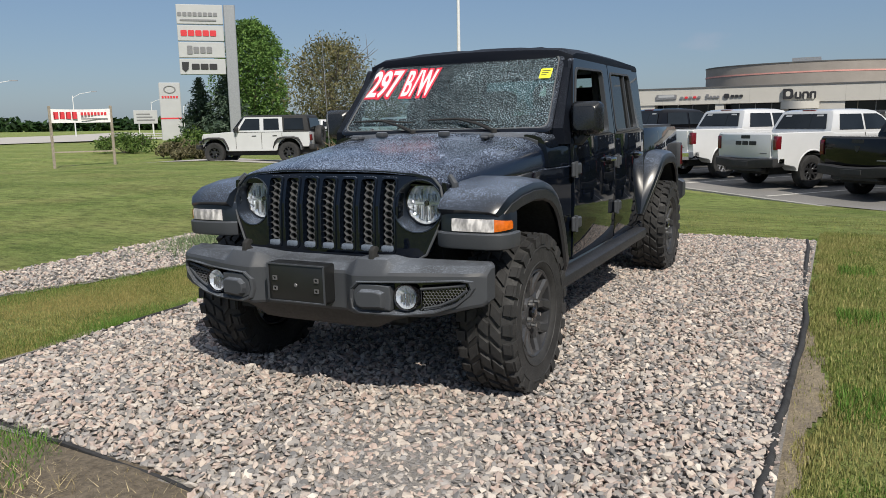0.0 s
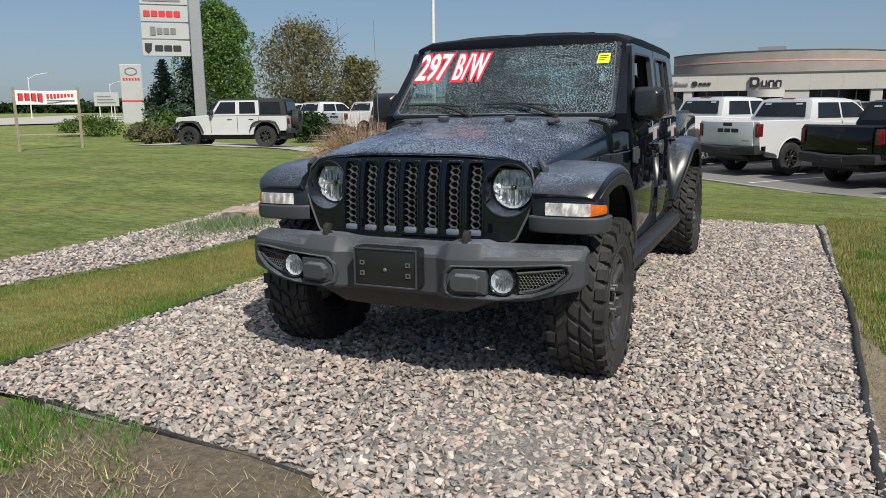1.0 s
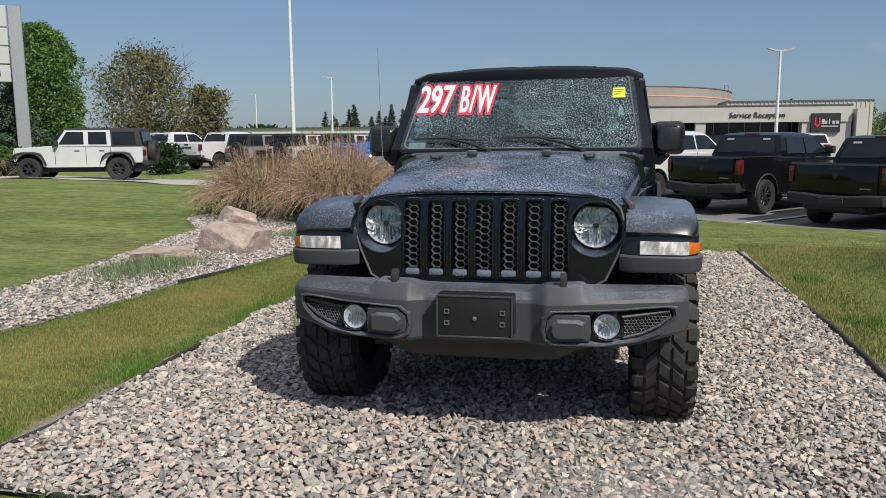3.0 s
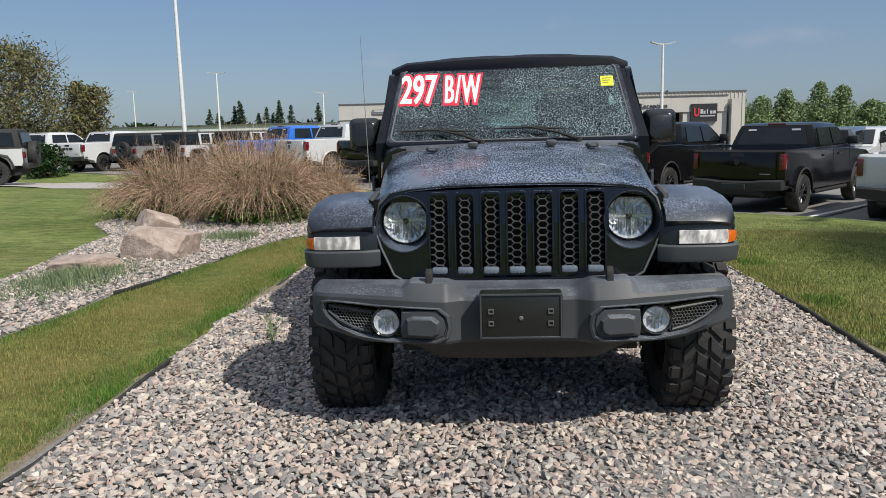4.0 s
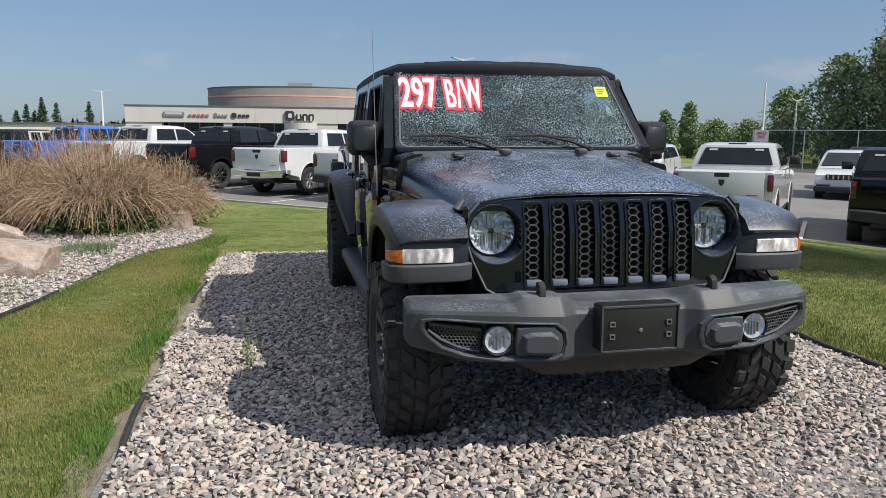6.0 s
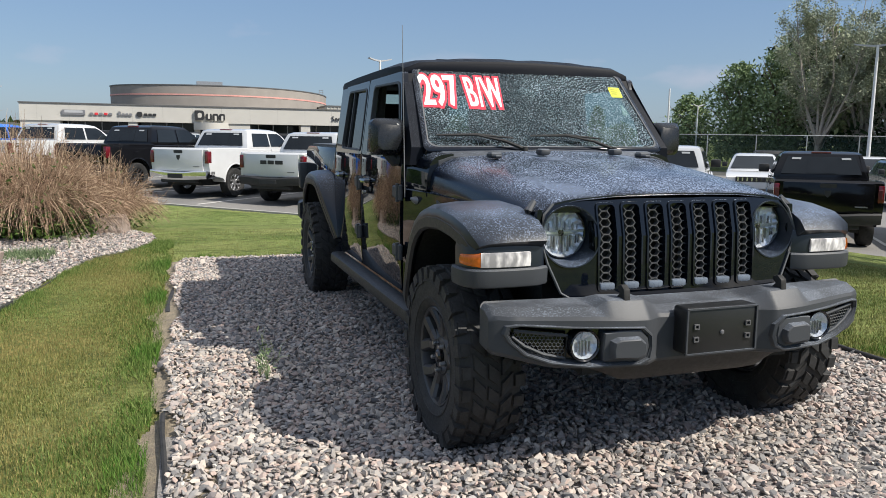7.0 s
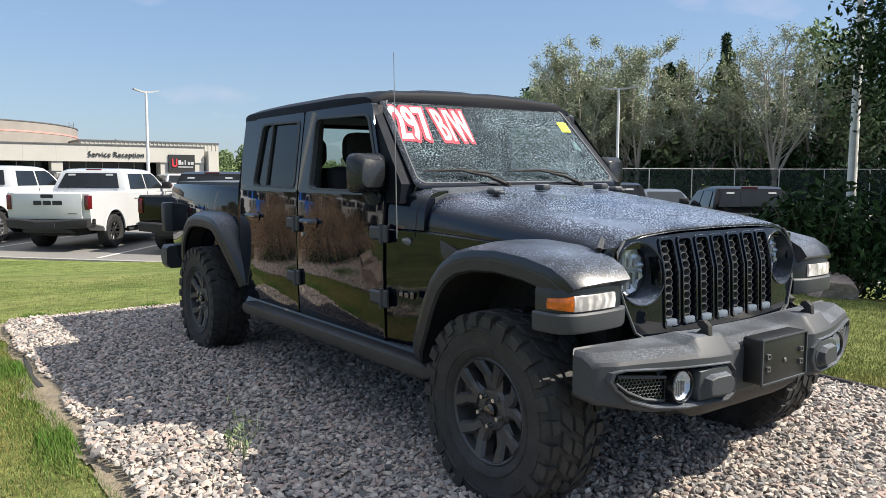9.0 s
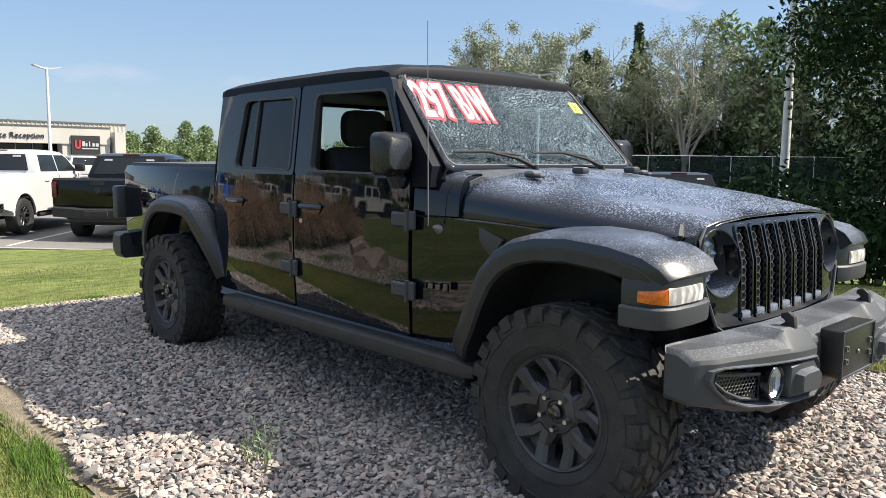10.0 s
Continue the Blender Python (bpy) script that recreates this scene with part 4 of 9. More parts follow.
        a, b = tilt @ Vector((x0, 0.100, 0.024)), tilt @ Vector((x1, 0.082, 0.024))
        tube(bm, [a, a.lerp(b, 0.5) + Vector((0, -0.012, 0.01)), b], [0.005, 0.009, 0.005], 6)
        P("wiper_blade", bm, UNDER, parent=arm)

    # roof
    bm = bmesh.new()
    rings = []
    for y, w, z in ((1.190, 0.722, 1.756), (1.198, 0.736, 1.772), (1.25, 0.745, 1.788), (1.6, 0.748, 1.801), (2.4, 0.748, 1.800), (2.84, 0.747, 1.790), (2.90, 0.744, 1.778), (2.922, 0.736, 1.756)):
        ring = []
        for k in range(17):
            u = -1 + 2 * k / 16
            e = smoothstep(0.86, 1.0, abs(u))
            ring.append((u * w, y, z + 0.028 * (1 - u * u) - 0.030 * e + (0.006 if 0.12 < abs(u) < 0.62 and 1.24 < y < 2.83 else 0)))
        rings.append(ring + [(w + 0.004, y, z - 0.045), (w + 0.003, y, 1.716), (-w - 0.003, y, 1.716), (-w - 0.004, y, z - 0.045)])
    loft(bm, rings)
    roof = P("roof", bm, ROOF_BLACK, "textured black hard top")
    for x in (-0.40, -0.2, 0.0, 0.2, 0.40):
        bm = bmesh.new()
        box(bm, x - 0.05, x + 0.05, 1.46, 2.80, 1.812, 1.838 if abs(x) < 0.3 else 1.83, 0.006)
        P("roof_rib", bm, ROOF_BLACK, parent=roof)

    # cab sides: pillars, sills and doors
    def side_x(z):
        """Half width of the cab at a height."""
        if z > 1.24:
            return 0.812 - (z - 1.24) * 0.135
        return 0.812 + 0.012 * math.sin((z - 0.47) / 0.77 * math.pi)

    def skin(bm, s, poly, thick=0.035, holes=(), out=0.0):
        """A side panel from a (y, z) outline that follows the cab's tumblehome."""
        levels = [bm.verts.new((s * (side_x(z) + out), y, z)) for y, z in poly]
        inner = [bm.verts.new((s * (side_x(z) + out - thick), y, z)) for y, z in poly]
        n = len(poly)
        bm.faces.new(levels), bm.faces.new(inner[::-1])
        for i in range(n):
            bm.faces.new((levels[i], levels[(i + 1) % n], inner[(i + 1) % n], inner[i]))

    def door(s, y0, y1, y0t, y1t, win, name, fold):
        """win: the window's four corners (y, z), lower front first, going round over the top; fold: rear lower cut."""
        d = thing("d", "", "")
        bm = bmesh.new()
        zb, zm, zt = 0.490, 1.235, 1.722
        cols = []
        for z in (zb, zb + 0.012, 0.60, 0.72, 0.86, 0.98, 1.08, 1.15, 1.20, zm):
            a, b = y0, y1
            if fold and z < 0.66:
                b = y1 - (0.66 - z) * fold
            cols.append([(s * (side_x(z) + 0.004 - (0.010 if z == zb else 0)), a + 0.010 * (z == zb), z), (s * (side_x(z) + 0.006), a + 0.012, z), (s * (side_x(z) + 0.006), b - 0.012, z), (s * (side_x(z) + 0.004), b - 0.010 * (z == zb), z), (s * (side_x(z) - 0.06), b, z), (s * (side_x(z) - 0.06), a, z)])
        loft(bm, cols)
        body = P("door", bm, PAINT, name)
        bpy.data.objects.remove(d)
        # window frame: outline and opening joined by a strip, both sides
        bm = bmesh.new()
        outer = [(y0, zm), (y0t, zt), (y1t, zt), (y1, zm)]
        def soft(quad, r, dx, n=4):
            pts = []
            for i in range(4):
                p0, p, p1 = Vector(quad[i - 1]), Vector(quad[i]), Vector(quad[(i + 1) % 4])
                a = p + (p0 - p).normalized() * r
                b = p + (p1 - p).normalized() * r
                for k in range(n + 1):
                    u = k / n
                    q = a * (1 - u) ** 2 + p * 2 * u * (1 - u) + b * u * u
                    pts.append((s * (side_x(q.y) + dx), q.x, q.y))
            return pts
        ro, ri = 0.025, 0.045
        loft(bm, [soft(outer, ro, -0.03), soft(outer, ro, 0.006), soft(win, ri, 0.006), soft(win, ri, -0.03), soft(outer, ro, -0.03)], caps=False)
        P("window_frame", bm, PAINT, parent=body)
        bm = bmesh.new()
        grow = []
        c = Vector((sum(p[0] for p in win) / 4, sum(p[1] for p in win) / 4))
        for p in win:
            q = Vector(p)
            grow.append(tuple(q + (q - c).normalized() * 0.006))
        shrink = [tuple(Vector(p) - (Vector(p) - c).normalized() * 0.016) for p in win]
        loft(bm, [soft(grow, ri, 0.0), soft(grow, ri, 0.010), soft(shrink, ri, 0.010), soft(shrink, ri, -0.02)], caps=False)
        P("window_seal", bm, TRIM, parent=body)
        return body, win, soft

    quads = {"front": [(0.985, 1.250), (1.185, 1.665), (1.800, 1.675), (1.800, 1.258)], "rear": [(1.995, 1.258), (2.0, 1.672), (2.575, 1.680), (2.645, 1.268)]}
    for s in (-1, 1):
        fd, win, soft = door(s, 0.95, 1.94, 1.165, 1.942, quads["front"], "black front door with the window rolled down", 0.0)
        rd, win2, soft2 = door(s, 1.955, 2.865, 1.957, 2.70, quads["rear"], "black rear door with a dark tinted window", 0.2)
        bm = bmesh.new()
        loft(bm, [soft2(quads["rear"], 0.045, -0.012), soft2(quads["rear"], 0.045, -0.016)])
        P("window_pane", bm, TINTED, parent=rd, smooth=None)
        bm = bmesh.new()
        skin(bm, s, [(2.455, 1.262), (2.430, 1.676), (2.408, 1.676), (2.433, 1.262)], 0.02, out=0.003)
        P("window_divider", bm, TRIM, parent=rd, smooth=None)
        # door furniture
        for owner, hy in ((fd, 1.765), (rd, 2.61)):
            bm = bmesh.new()
            x = s * (side_x(1.06) + 0.006)
            prism(bm, rounded(0.185, 0.062, 0.028, 4, hy, 1.062), x - s * 0.004, x + s * 0.006, "x")
            tube(bm, [(x, hy - 0.095, 1.067), (x + s * 0.022, hy - 0.075, 1.068), (x + s * 0.027, hy, 1.068), (x + s * 0.022, hy + 0.075, 1.068), (x, hy + 0.095, 1.067)], [0.013, 0.015, 0.016, 0.015, 0.013], 8)
            P("door_handle", bm, GLOSS_BLACK, parent=owner)
        bm = bmesh.new()
        x = s * (side_x(0.98) + 0.007)
        if s < 0:
            rod(bm, (x, 1.86, 0.985), (x + s * 0.006, 1.86, 0.985), 0.014, 0.013, 12)
            P("lock_cylinder", bm, STEEL, parent=fd)
        else:
            rod(bm, (x, 1.86, 0.985), (x + s * 0.006, 1.86, 0.985), 0.012, 0.011, 12)
            P("lock_cylinder", bm, GLOSS_BLACK, parent=fd)
        for owner, yy in ((fd, 0.940), (rd, 1.946)):
            for zz in (0.715, 1.045):
                bm = bmesh.new()
                x = s * (side_x(zz) + 0.004)
                box(bm, min(x, x + s * 0.022), max(x, x + s * 0.022), yy - 0.048, yy + 0.005, zz - 0.045, zz + 0.045, 0.007)
                box(bm, min(x, x + s * 0.020), max(x, x + s * 0.020), yy + 0.005, yy + 0.125, zz - 0.036, zz + 0.036, 0.010)
                rod(bm, (x + s * 0.020, yy, zz - 0.05), (x + s * 0.020, yy, zz + 0.05), 0.012, n=10)
                P("door_hinge", bm, TRIM, parent=owner)
        # mirror
        bm = bmesh.new()
        tube(bm, [(s * 0.795, 1.02, 1.238), (s * 0.845, 1.02, 1.225), (s * 0.885, 1.0, 1.262)], [0.045, 0.04, 0.032], 8)
        mirror = P("wing_mirror", bm, TRIM, "square black door mirror", fd)
        bm = bmesh.new()
        cx, cz = s * 0.893, 1.350
        front, back = rounded(0.145, 0.155, 0.035, 4, cx, cz), rounded(0.188, 0.198, 0.038, 4, cx, cz)
        loft(bm, [[(x, 0.925, z) for x, z in rounded(0.13, 0.14, 0.03, 4, cx, cz)], [(x, 0.932, z) for x, z in front], [(x, 0.965, z) for x, z in back], [(x, 1.03, z) for x, z in back], [(x, 1.035, z) for x, z in rounded(0.178, 0.188, 0.034, 4, cx, cz)]])
        part("mirror_shell", bm, plain("satin_black_shell", (0.011, 0.0125, 0.015), 0.27, spec=0.5), mirror, smooth=40).parent = fd
        bm = bmesh.new()
        prism(bm, rounded(0.162, 0.172, 0.03, 4, cx, cz), 1.036, 1.039, "y")
        P("mirror_glass", bm, CHROME, parent=fd, smooth=None)
        # cab corner behind the rear door, body edge and A-pillar base
        bm = bmesh.new()
        skin(bm, s, [(2.868, 0.60), (2.868, 1.235), (2.705, 1.722), (2.71, 1.73), (2.895, 1.73), (2.905, 1.50), (2.915, 1.25), (2.918, 1.10), (2.918, 0.60)], 0.05)
        P("cab_corner", bm, PAINT, smooth=None)
        bm = bmesh.new()
        skin(bm, s, [(1.915, 1.24), (1.915, 1.73), (1.985, 1.73), (1.985, 1.24)], 0.05, out=-0.012)
        P("door_pillar", bm, PAINT, smooth=None)
        bm = bmesh.new()
        skin(bm, s, [(0.82, 1.20), (0.945, 1.20), (0.95, 1.25), (1.165, 1.712), (1.185, 1.712), (0.815, 1.295)], 0.07, out=-0.004)
        P("a_pillar", bm, ROOF_BLACK, smooth=None)
        bm = bmesh.new()
        rings = [[(s * 0.70, y, 0.40), (s * 0.80, y, 0.40), (s * 0.83, y, 0.45), (s * 0.815, y, 0.489), (s * 0.70, y, 0.489)] for y in (0.64, 2.88)]
        loft(bm, rings)
        P("sill", bm, PAINT)
        # side step
        bm = bmesh.new()
        rings = []
        for y, k in ((0.45, 0.75), (0.50, 1.0), (2.62, 1.0), (2.68, 0.75)):
            rings.append([(s * (0.855 + 0.060 * k * math.copysign(abs(math.cos(a)) ** 0.6, math.cos(a))), y, 0.436 + 0.044 * k * math.copysign(abs(math.sin(a)) ** 0.6, math.sin(a))) for a in [math.tau * q / 12 for q in range(12)]])
        loft(bm, rings)
        step = P("side_step", bm, RAIL_BLACK, "black boxed rail below the doors")
        for y in (0.8, 1.6, 2.4):
            bm = bmesh.new()
            rod(bm, (s * 0.70, y, 0.42), (s * 0.86, y, 0.40), 0.02)
            P("step_bracket", bm, UNDER, parent=step)

    # cab rear wall with window
    bm = bmesh.new()
    box(bm, -0.79, 0.79, 2.85, 2.915, 0.55, 1.24, 0.015)
    wall = P("cab_back", bm, PAINT)
    bm = bmesh.new()
    for p0, p1 in (((-0.80, 1.24), (-0.64, 1.74)), ((0.64, 1.24), (0.80, 1.74))):
        sgn = -1 if p0[0] < 0 else 1
        prism(bm, [(sgn * 0.64, 1.24), (sgn * 0.78, 1.24), (sgn * 0.72, 1.76), (sgn * 0.58, 1.76)], 2.84, 2.905, "y")
    box(bm, -0.66, 0.66, 2.84, 2.905, 1.24, 1.33)
    box(bm, -0.62, 0.62, 2.84, 2.905, 1.69, 1.76)
    P("back_window_frame", bm, PAINT, parent=wall)
    bm = bmesh.new()
    box(bm, -0.65, 0.65, 2.866, 2.872, 1.32, 1.70)
    P("back_window", bm, glass("clear_back_glass", (0.78, 0.84, 0.82), 0.92), parent=wall, smooth=None).visible_shadow = False

    # cargo bed
    bm = bmesh.new()
    for s in (-1, 1):
        rings = []
        for y in (2.945, 2.98, 3.7, 4.52, 4.555):
            k = 0.985 if y in (2.945, 4.555) else 1.0
            rings.append([(s * 0.70, y, 0.62), (s * 0.775 * k, y, 0.62), (s * 0.795 * k, y, 0.75), (s * 0.80 * k, y, 1.00), (s * 0.792 * k, y, 1.22), (s * 0.770 * k, y, 1.262), (s * 0.70, y, 1.262)])
        loft(bm, rings)
    box(bm, -0.72, 0.72, 2.95, 3.01, 0.62, 1.20)
    box(bm, -0.72, 0.72, 3.0, 4.54, 0.62, 0.70)
    bed = P("cargo_bed", bm, PAINT, "black cargo bed")
    bm = bmesh.new()
    rings = [[(x, y, z) for x, z in ((-0.73, 1.262), (-0.73, 1.285), (0, 1.295), (0.73, 1.285), (0.73, 1.262))] for y in (2.97, 4.53)]
    loft(bm, rings)
    P("bed_cover", bm, TRIM, "flat black bed cover", bed)
    bm = bmesh.new()
    box(bm, -0.72, 0.72, 4.54, 4.60, 0.66, 1.255, 0.015, 2)
    P("tailgate", bm, PAINT, parent=bed)
    for s in (-1, 1):
        bm = bmesh.new()
        box(bm, s * 0.79 - 0.075, s * 0.79 + 0.045, 4.53, 4.635, 0.84, 1.10, 0.02, 2)
        lamp = P("tail_lamp", bm, TRIM)
        bm = bmesh.new()
        prism(bm, rounded(0.07, 0.20, 0.015, 3, 4.585, 0.97), s * 0.832, s * 0.840, "x", 0.003, 1)
        P("lamp_lens", bm, RED_LENS, parent=lamp)
        bm = bmesh.new()
        prism(bm, rounded(0.08, 0.20, 0.015, 3, s * 0.78, 0.97), 4.634, 4.642, "y", 0.003, 1)
        P("lamp_lens", bm, RED_LENS, parent=lamp)
    bm = bmesh.new()
    rings = []
    for x, y0, y1, z0, z1 in ((-0.88, 4.45, 4.62, 0.56, 0.70), (-0.84, 4.47, 4.70, 0.52, 0.72), (-0.4, 4.5, 4.74, 0.52, 0.72), (0.4, 4.5, 4.74, 0.52, 0.72), (0.84, 4.47, 4.70, 0.52, 0.72), (0.88, 4.45, 4.62, 0.56, 0.70)):
        rings.append([(x, y0, z0), (x, y1 - 0.03, z0), (x, y1, z0 + 0.04), (x, y1, z1 - 0.03), (x, y1 - 0.03, z1), (x, y0, z1)])
    loft(bm, rings)
    P("rear_bumper", bm, TRIM)

    # fender flares: arch swept from front to back
    def flare(s, path, x_in, x_out, name, crown=0.03, tuck=0.0):
        bm = bmesh.new()
        rings, rims = [], []
        for k, (y, z) in enumerate(path):
            a, b = Vector(path[max(k - 1, 0)]), Vector(path[min(k + 1, len(path) - 1)])
            d = (b - a).normalized()
            nrm = Vector((-d.y, d.x))
            if nrm.y < 0 and abs(d.y) < 0.9:
                nrm = -nrm
            c = Vector((y, z))
            e = k / (len(path) - 1)
            def q(x, o):
                v = c + nrm * o
                return (s * x, v.x, v.y)
            xo = x_out - 0.03 * (abs(2 * e - 1) ** 6) - tuck * (1 - smoothstep(0.0, 0.28, e))
            rings.append([q(x_in, crown + 0.012), q(x_in + (xo - x_in) * 0.55, crown + 0.008), q(xo - 0.038, crown - 0.004), q(xo - 0.012, crown - 0.020), q(xo - 0.003, crown - 0.044), q(xo - 0.003, -0.026), q(xo - 0.03, -0.026), q(x_in, -0.012)])
            rims.append([q(xo - 0.006, -0.024), q(xo + 0.001, -0.028), q(xo + 0.001, -0.070), q(xo - 0.012, -0.080), q(xo - 0.024, -0.072), q(xo - 0.03, -0.03)])
        loft(bm, rings)
        skin_ob = P(name, bm, FLARE_SKIN, "black wheel-arch flare dusted with dry rain")
        bm = bmesh.new()
        loft(bm, rims)
        P("flare_rim", bm, RAIL_BLACK, "matt black lower rim", skin_ob)
        return skin_ob

    arch_f = [(-0.445, 0.928), (-0.42, 0.962), (-0.36, 0.995), (-0.22, 1.022), (-0.05, 1.034), (0.10, 1.024), (0.22, 0.995), (0.31, 0.945), (0.38, 0.875), (0.44, 0.77), (0.49, 0.655), (0.535, 0.575), (0.56, 0.525)]
    arch_r = [(2.81, 0.56), (2.85, 0.68), (2.92, 0.82), (3.01, 0.945), (3.09, 1.0), (3.20, 1.022), (3.35, 1.03), (3.55, 1.025), (3.67, 0.995), (3.78, 0.92), (3.85, 0.82), (3.89, 0.70), (3.91, 0.62)]
    for s in (-1, 1):
        fl = flare(s, arch_f, 0.63, 0.945, "fender_flare")
        # the flare's nose with its lamps: strips swept round the corner
        bend = [(0.612, -0.420), (0.650, -0.445), (0.690, -0.451), (0.76, -0.455), (0.86, -0.452), (0.893, -0.443), (0.917, -0.430), (0.935, -0.407), (0.946, -0.365), (0.948, -0.30)]
        def sweep(i0, i1, prof):
            """prof(u): (outward, z) pairs at the share u of the way."""
            bm = bmesh.new()
            rings = []
            for i in range(i0, i1 + 1):
                p, q = Vector(bend[max(i - 1, 0)]), Vector(bend[min(i + 1, len(bend) - 1)])
                d = (q - p).normalized()
                nx, ny = -d.y * -1, -d.x
                rings.append([(s * (bend[i][0] + nx * o), bend[i][1] + ny * o, z) for o, z in prof((i - i0) / (i1 - i0))])
            loft(bm, rings)
            return bm
        P("flare_nose", sweep(0, 9, lambda u: [(-0.05, 0.775), (-0.004, 0.768), (0.010, 0.774), (0.014, 0.784), (0.016, 0.838), (0.010, 0.845), (-0.05, 0.846)]), TRIM, parent=fl)
        P("flare_front", sweep(0, 9, lambda u: [(-0.05, 0.8465), (-0.002, 0.8465), (-0.001, 0.920), (-0.008, 0.945), (-0.03, 0.960), (-0.06, 0.960)]), FLARE_SKIN, parent=fl)
        P("marker_lamp", sweep(2, 5, lambda u: [(-0.004, 0.849), (0.006, 0.852), (0.009, 0.880), (0.006, 0.906), (-0.004, 0.910)]), LAMP_ON, "lit white daytime lamp", fl)
        P("turn_signal", sweep(5, 8, lambda u: [(-0.004, 0.850 + 0.008 * u), (0.006, 0.853 + 0.008 * u), (0.008, 0.880), (0.005, 0.905 - 0.010 * u), (-0.004, 0.909 - 0.010 * u)]), AMBER, "amber turn signal", fl)
        flare(s, arch_r, 0.74, 0.945, "fender_flare", tuck=0.075)
        # inner wheel housings
        for yc, x_in in ((0.0, 0.42), (3.42, 0.48)):
            bm = bmesh.new()
            arc = [(yc + 0.50 * math.cos(a), 0.44 + 0.545 * math.sin(a)) for a in [radians(-8 + 150 * k / 14) for k in range(15)]]
            rings = [[(s * x, y, z) for y, z in arc] for x in (x_in, 0.90)]
            loft(bm, rings, caps=False, closed=False)
            bm.faces.new([bm.verts.new((s * x_in, y, z)) for y, z in arc])
            P("wheel_housing", bm, UNDER)

    # grille shell: a bowed plate with seven upright slots
    z0, z1 = 0.733, 1.084
    slot_w, pitch = 0.082, 0.113

    def gy(x, z):
        """The grille leans back to the top and bends slightly round the car."""
        return -0.456 + 0.045 * (z - 0.70) + 0.215 * max(0.0, z - 0.953) + 0.05 * x * x + 0.16 * max(0.0, abs(x) - 0.42) ** 1.5

    outline = [(0.0, 1.122), (0.30, 1.118), (0.48, 1.104), (0.565, 1.086), (0.605, 1.045), (0.632, 0.95), (0.600, 0.85), (0.545, 0.73), (0.475, 0.69), (0.41, 0.672), (0.0, 0.66)]

    def edge_at(z):
        for (xa, za), (xb, zb) in zip(outline, outline[1:]):
            if zb <= z <= za and za > zb:
                return xa + (xb - xa) * (za - z) / (za - zb)
        return 0.4

    shell = None
    bm = bmesh.new()

    def patch(xa, xb, za, zb, nx, nz, clip=False):
        vs = {}
        for i in range(nx + 1):
            for j in range(nz + 1):
                z = za + (zb - za) * j / nz
                lim = edge_at(z)
                x = xa + (xb - xa) * i / nx
                if clip:
                    x = math.copysign(abs(xa) + (lim - abs(xa)) * i / nx, xb)
                for k, dy in enumerate((0.0, 0.05)):
                    vs[i, j, k] = bm.verts.new((x, gy(x, z) + dy, z))
        for i in range(nx):
            for j in range(nz):
                for k in (0, 1):
                    bm.faces.new((vs[i, j, k], vs[i + 1, j, k], vs[i + 1, j + 1, k], vs[i, j + 1, k]))
        for i in range(nx):
            for j in (0, nz):
                bm.faces.new((vs[i, j, 0], vs[i + 1, j, 0], vs[i + 1, j, 1], vs[i, j, 1]))
        for j in range(nz):
            for i in (0, nx):
                bm.faces.new((vs[i, j, 0], vs[i, j + 1, 0], vs[i, j + 1, 1], vs[i, j, 1]))

    half = 3.5 * pitch
    for k in range(8):
        c = -half + k * pitch
        a, b = max(-0.396, c - (pitch - slot_w) / 2), min(0.396, c + (pitch - slot_w) / 2)
        patch(a, b, z0, z1, 1, 8)
    end = 0.396
    patch(-end, end, z1, 1.112, 22, 2)
    patch(-end, end, 0.662, z0, 22, 3)
    # cheeks of the shell with a round opening for each lamp
    lamp_x, lamp_z, lamp_r, lens_y = 0.497, 0.955, 0.122, -0.345
    loop = [(end, 1.110)] + [p for p in outline if p[0] > end + 0.02 and p[1] > 0.66] + [(end, 0.664)]
    for s in (-1, 1):
        hole, rim = [], []
        for k in range(56):
            a = k * math.tau / 56
            dx, dz = math.cos(a), math.sin(a)
            best = 9.0
            for (xa, za), (xb, zb) in zip(loop, loop[1:] + loop[:1]):
                ex, ez = xb - xa, zb - za
                det = dx * -ez + ex * dz
                if abs(det) < 1e-9:
                    continue
                tt = ((xa - lamp_x) * -ez + ex * (za - lamp_z)) / det
                uu = (dx * (za - lamp_z) - dz * (xa - lamp_x)) / det
                if tt > 0 and -1e-6 <= uu <= 1 + 1e-6:
                    best = min(best, tt)
            hole.append((lamp_x + dx * lamp_r, lamp_z + dz * lamp_r))
            rim.append((lamp_x + dx * best, lamp_z + dz * best))
        rows2 = []
        for u in (0.0, 0.25, 0.5, 0.75, 1.0):
            rows2.append([(s * (h[0] + (r[0] - h[0]) * u), gy(h[0] + (r[0] - h[0]) * u, h[1] + (r[1] - h[1]) * u), h[1] + (r[1] - h[1]) * u) for h, r in zip(hole, rim)])
        back = [(x, y + 0.05, z) for x, y, z in rows2[-1]]
        loft(bm, rows2 + [back], caps=False)
    shell = P("grille", bm, PAINT, "gloss black seven-slot grille shell", smooth=9)
    for k in range(7):
        c = -half + pitch * (k + 0.5)
        bm = bmesh.new()
        def slot(w, h, dy, low=0.0):
            pts = rounded(w, h, 0.018, 4, c, (z0 + z1) / 2)
            out = []
            for p, q in zip(pts, pts[1:] + pts[:1]):
                out.append(p)
                if (p[1] - 0.953) * (q[1] - 0.953) < 0:
                    out.append((p[0] + (q[0] - p[0]) * (0.953 - p[1]) / (q[1] - p[1]), 0.953))
            return [(x, gy(x, z) + dy, z) for x, z in out]
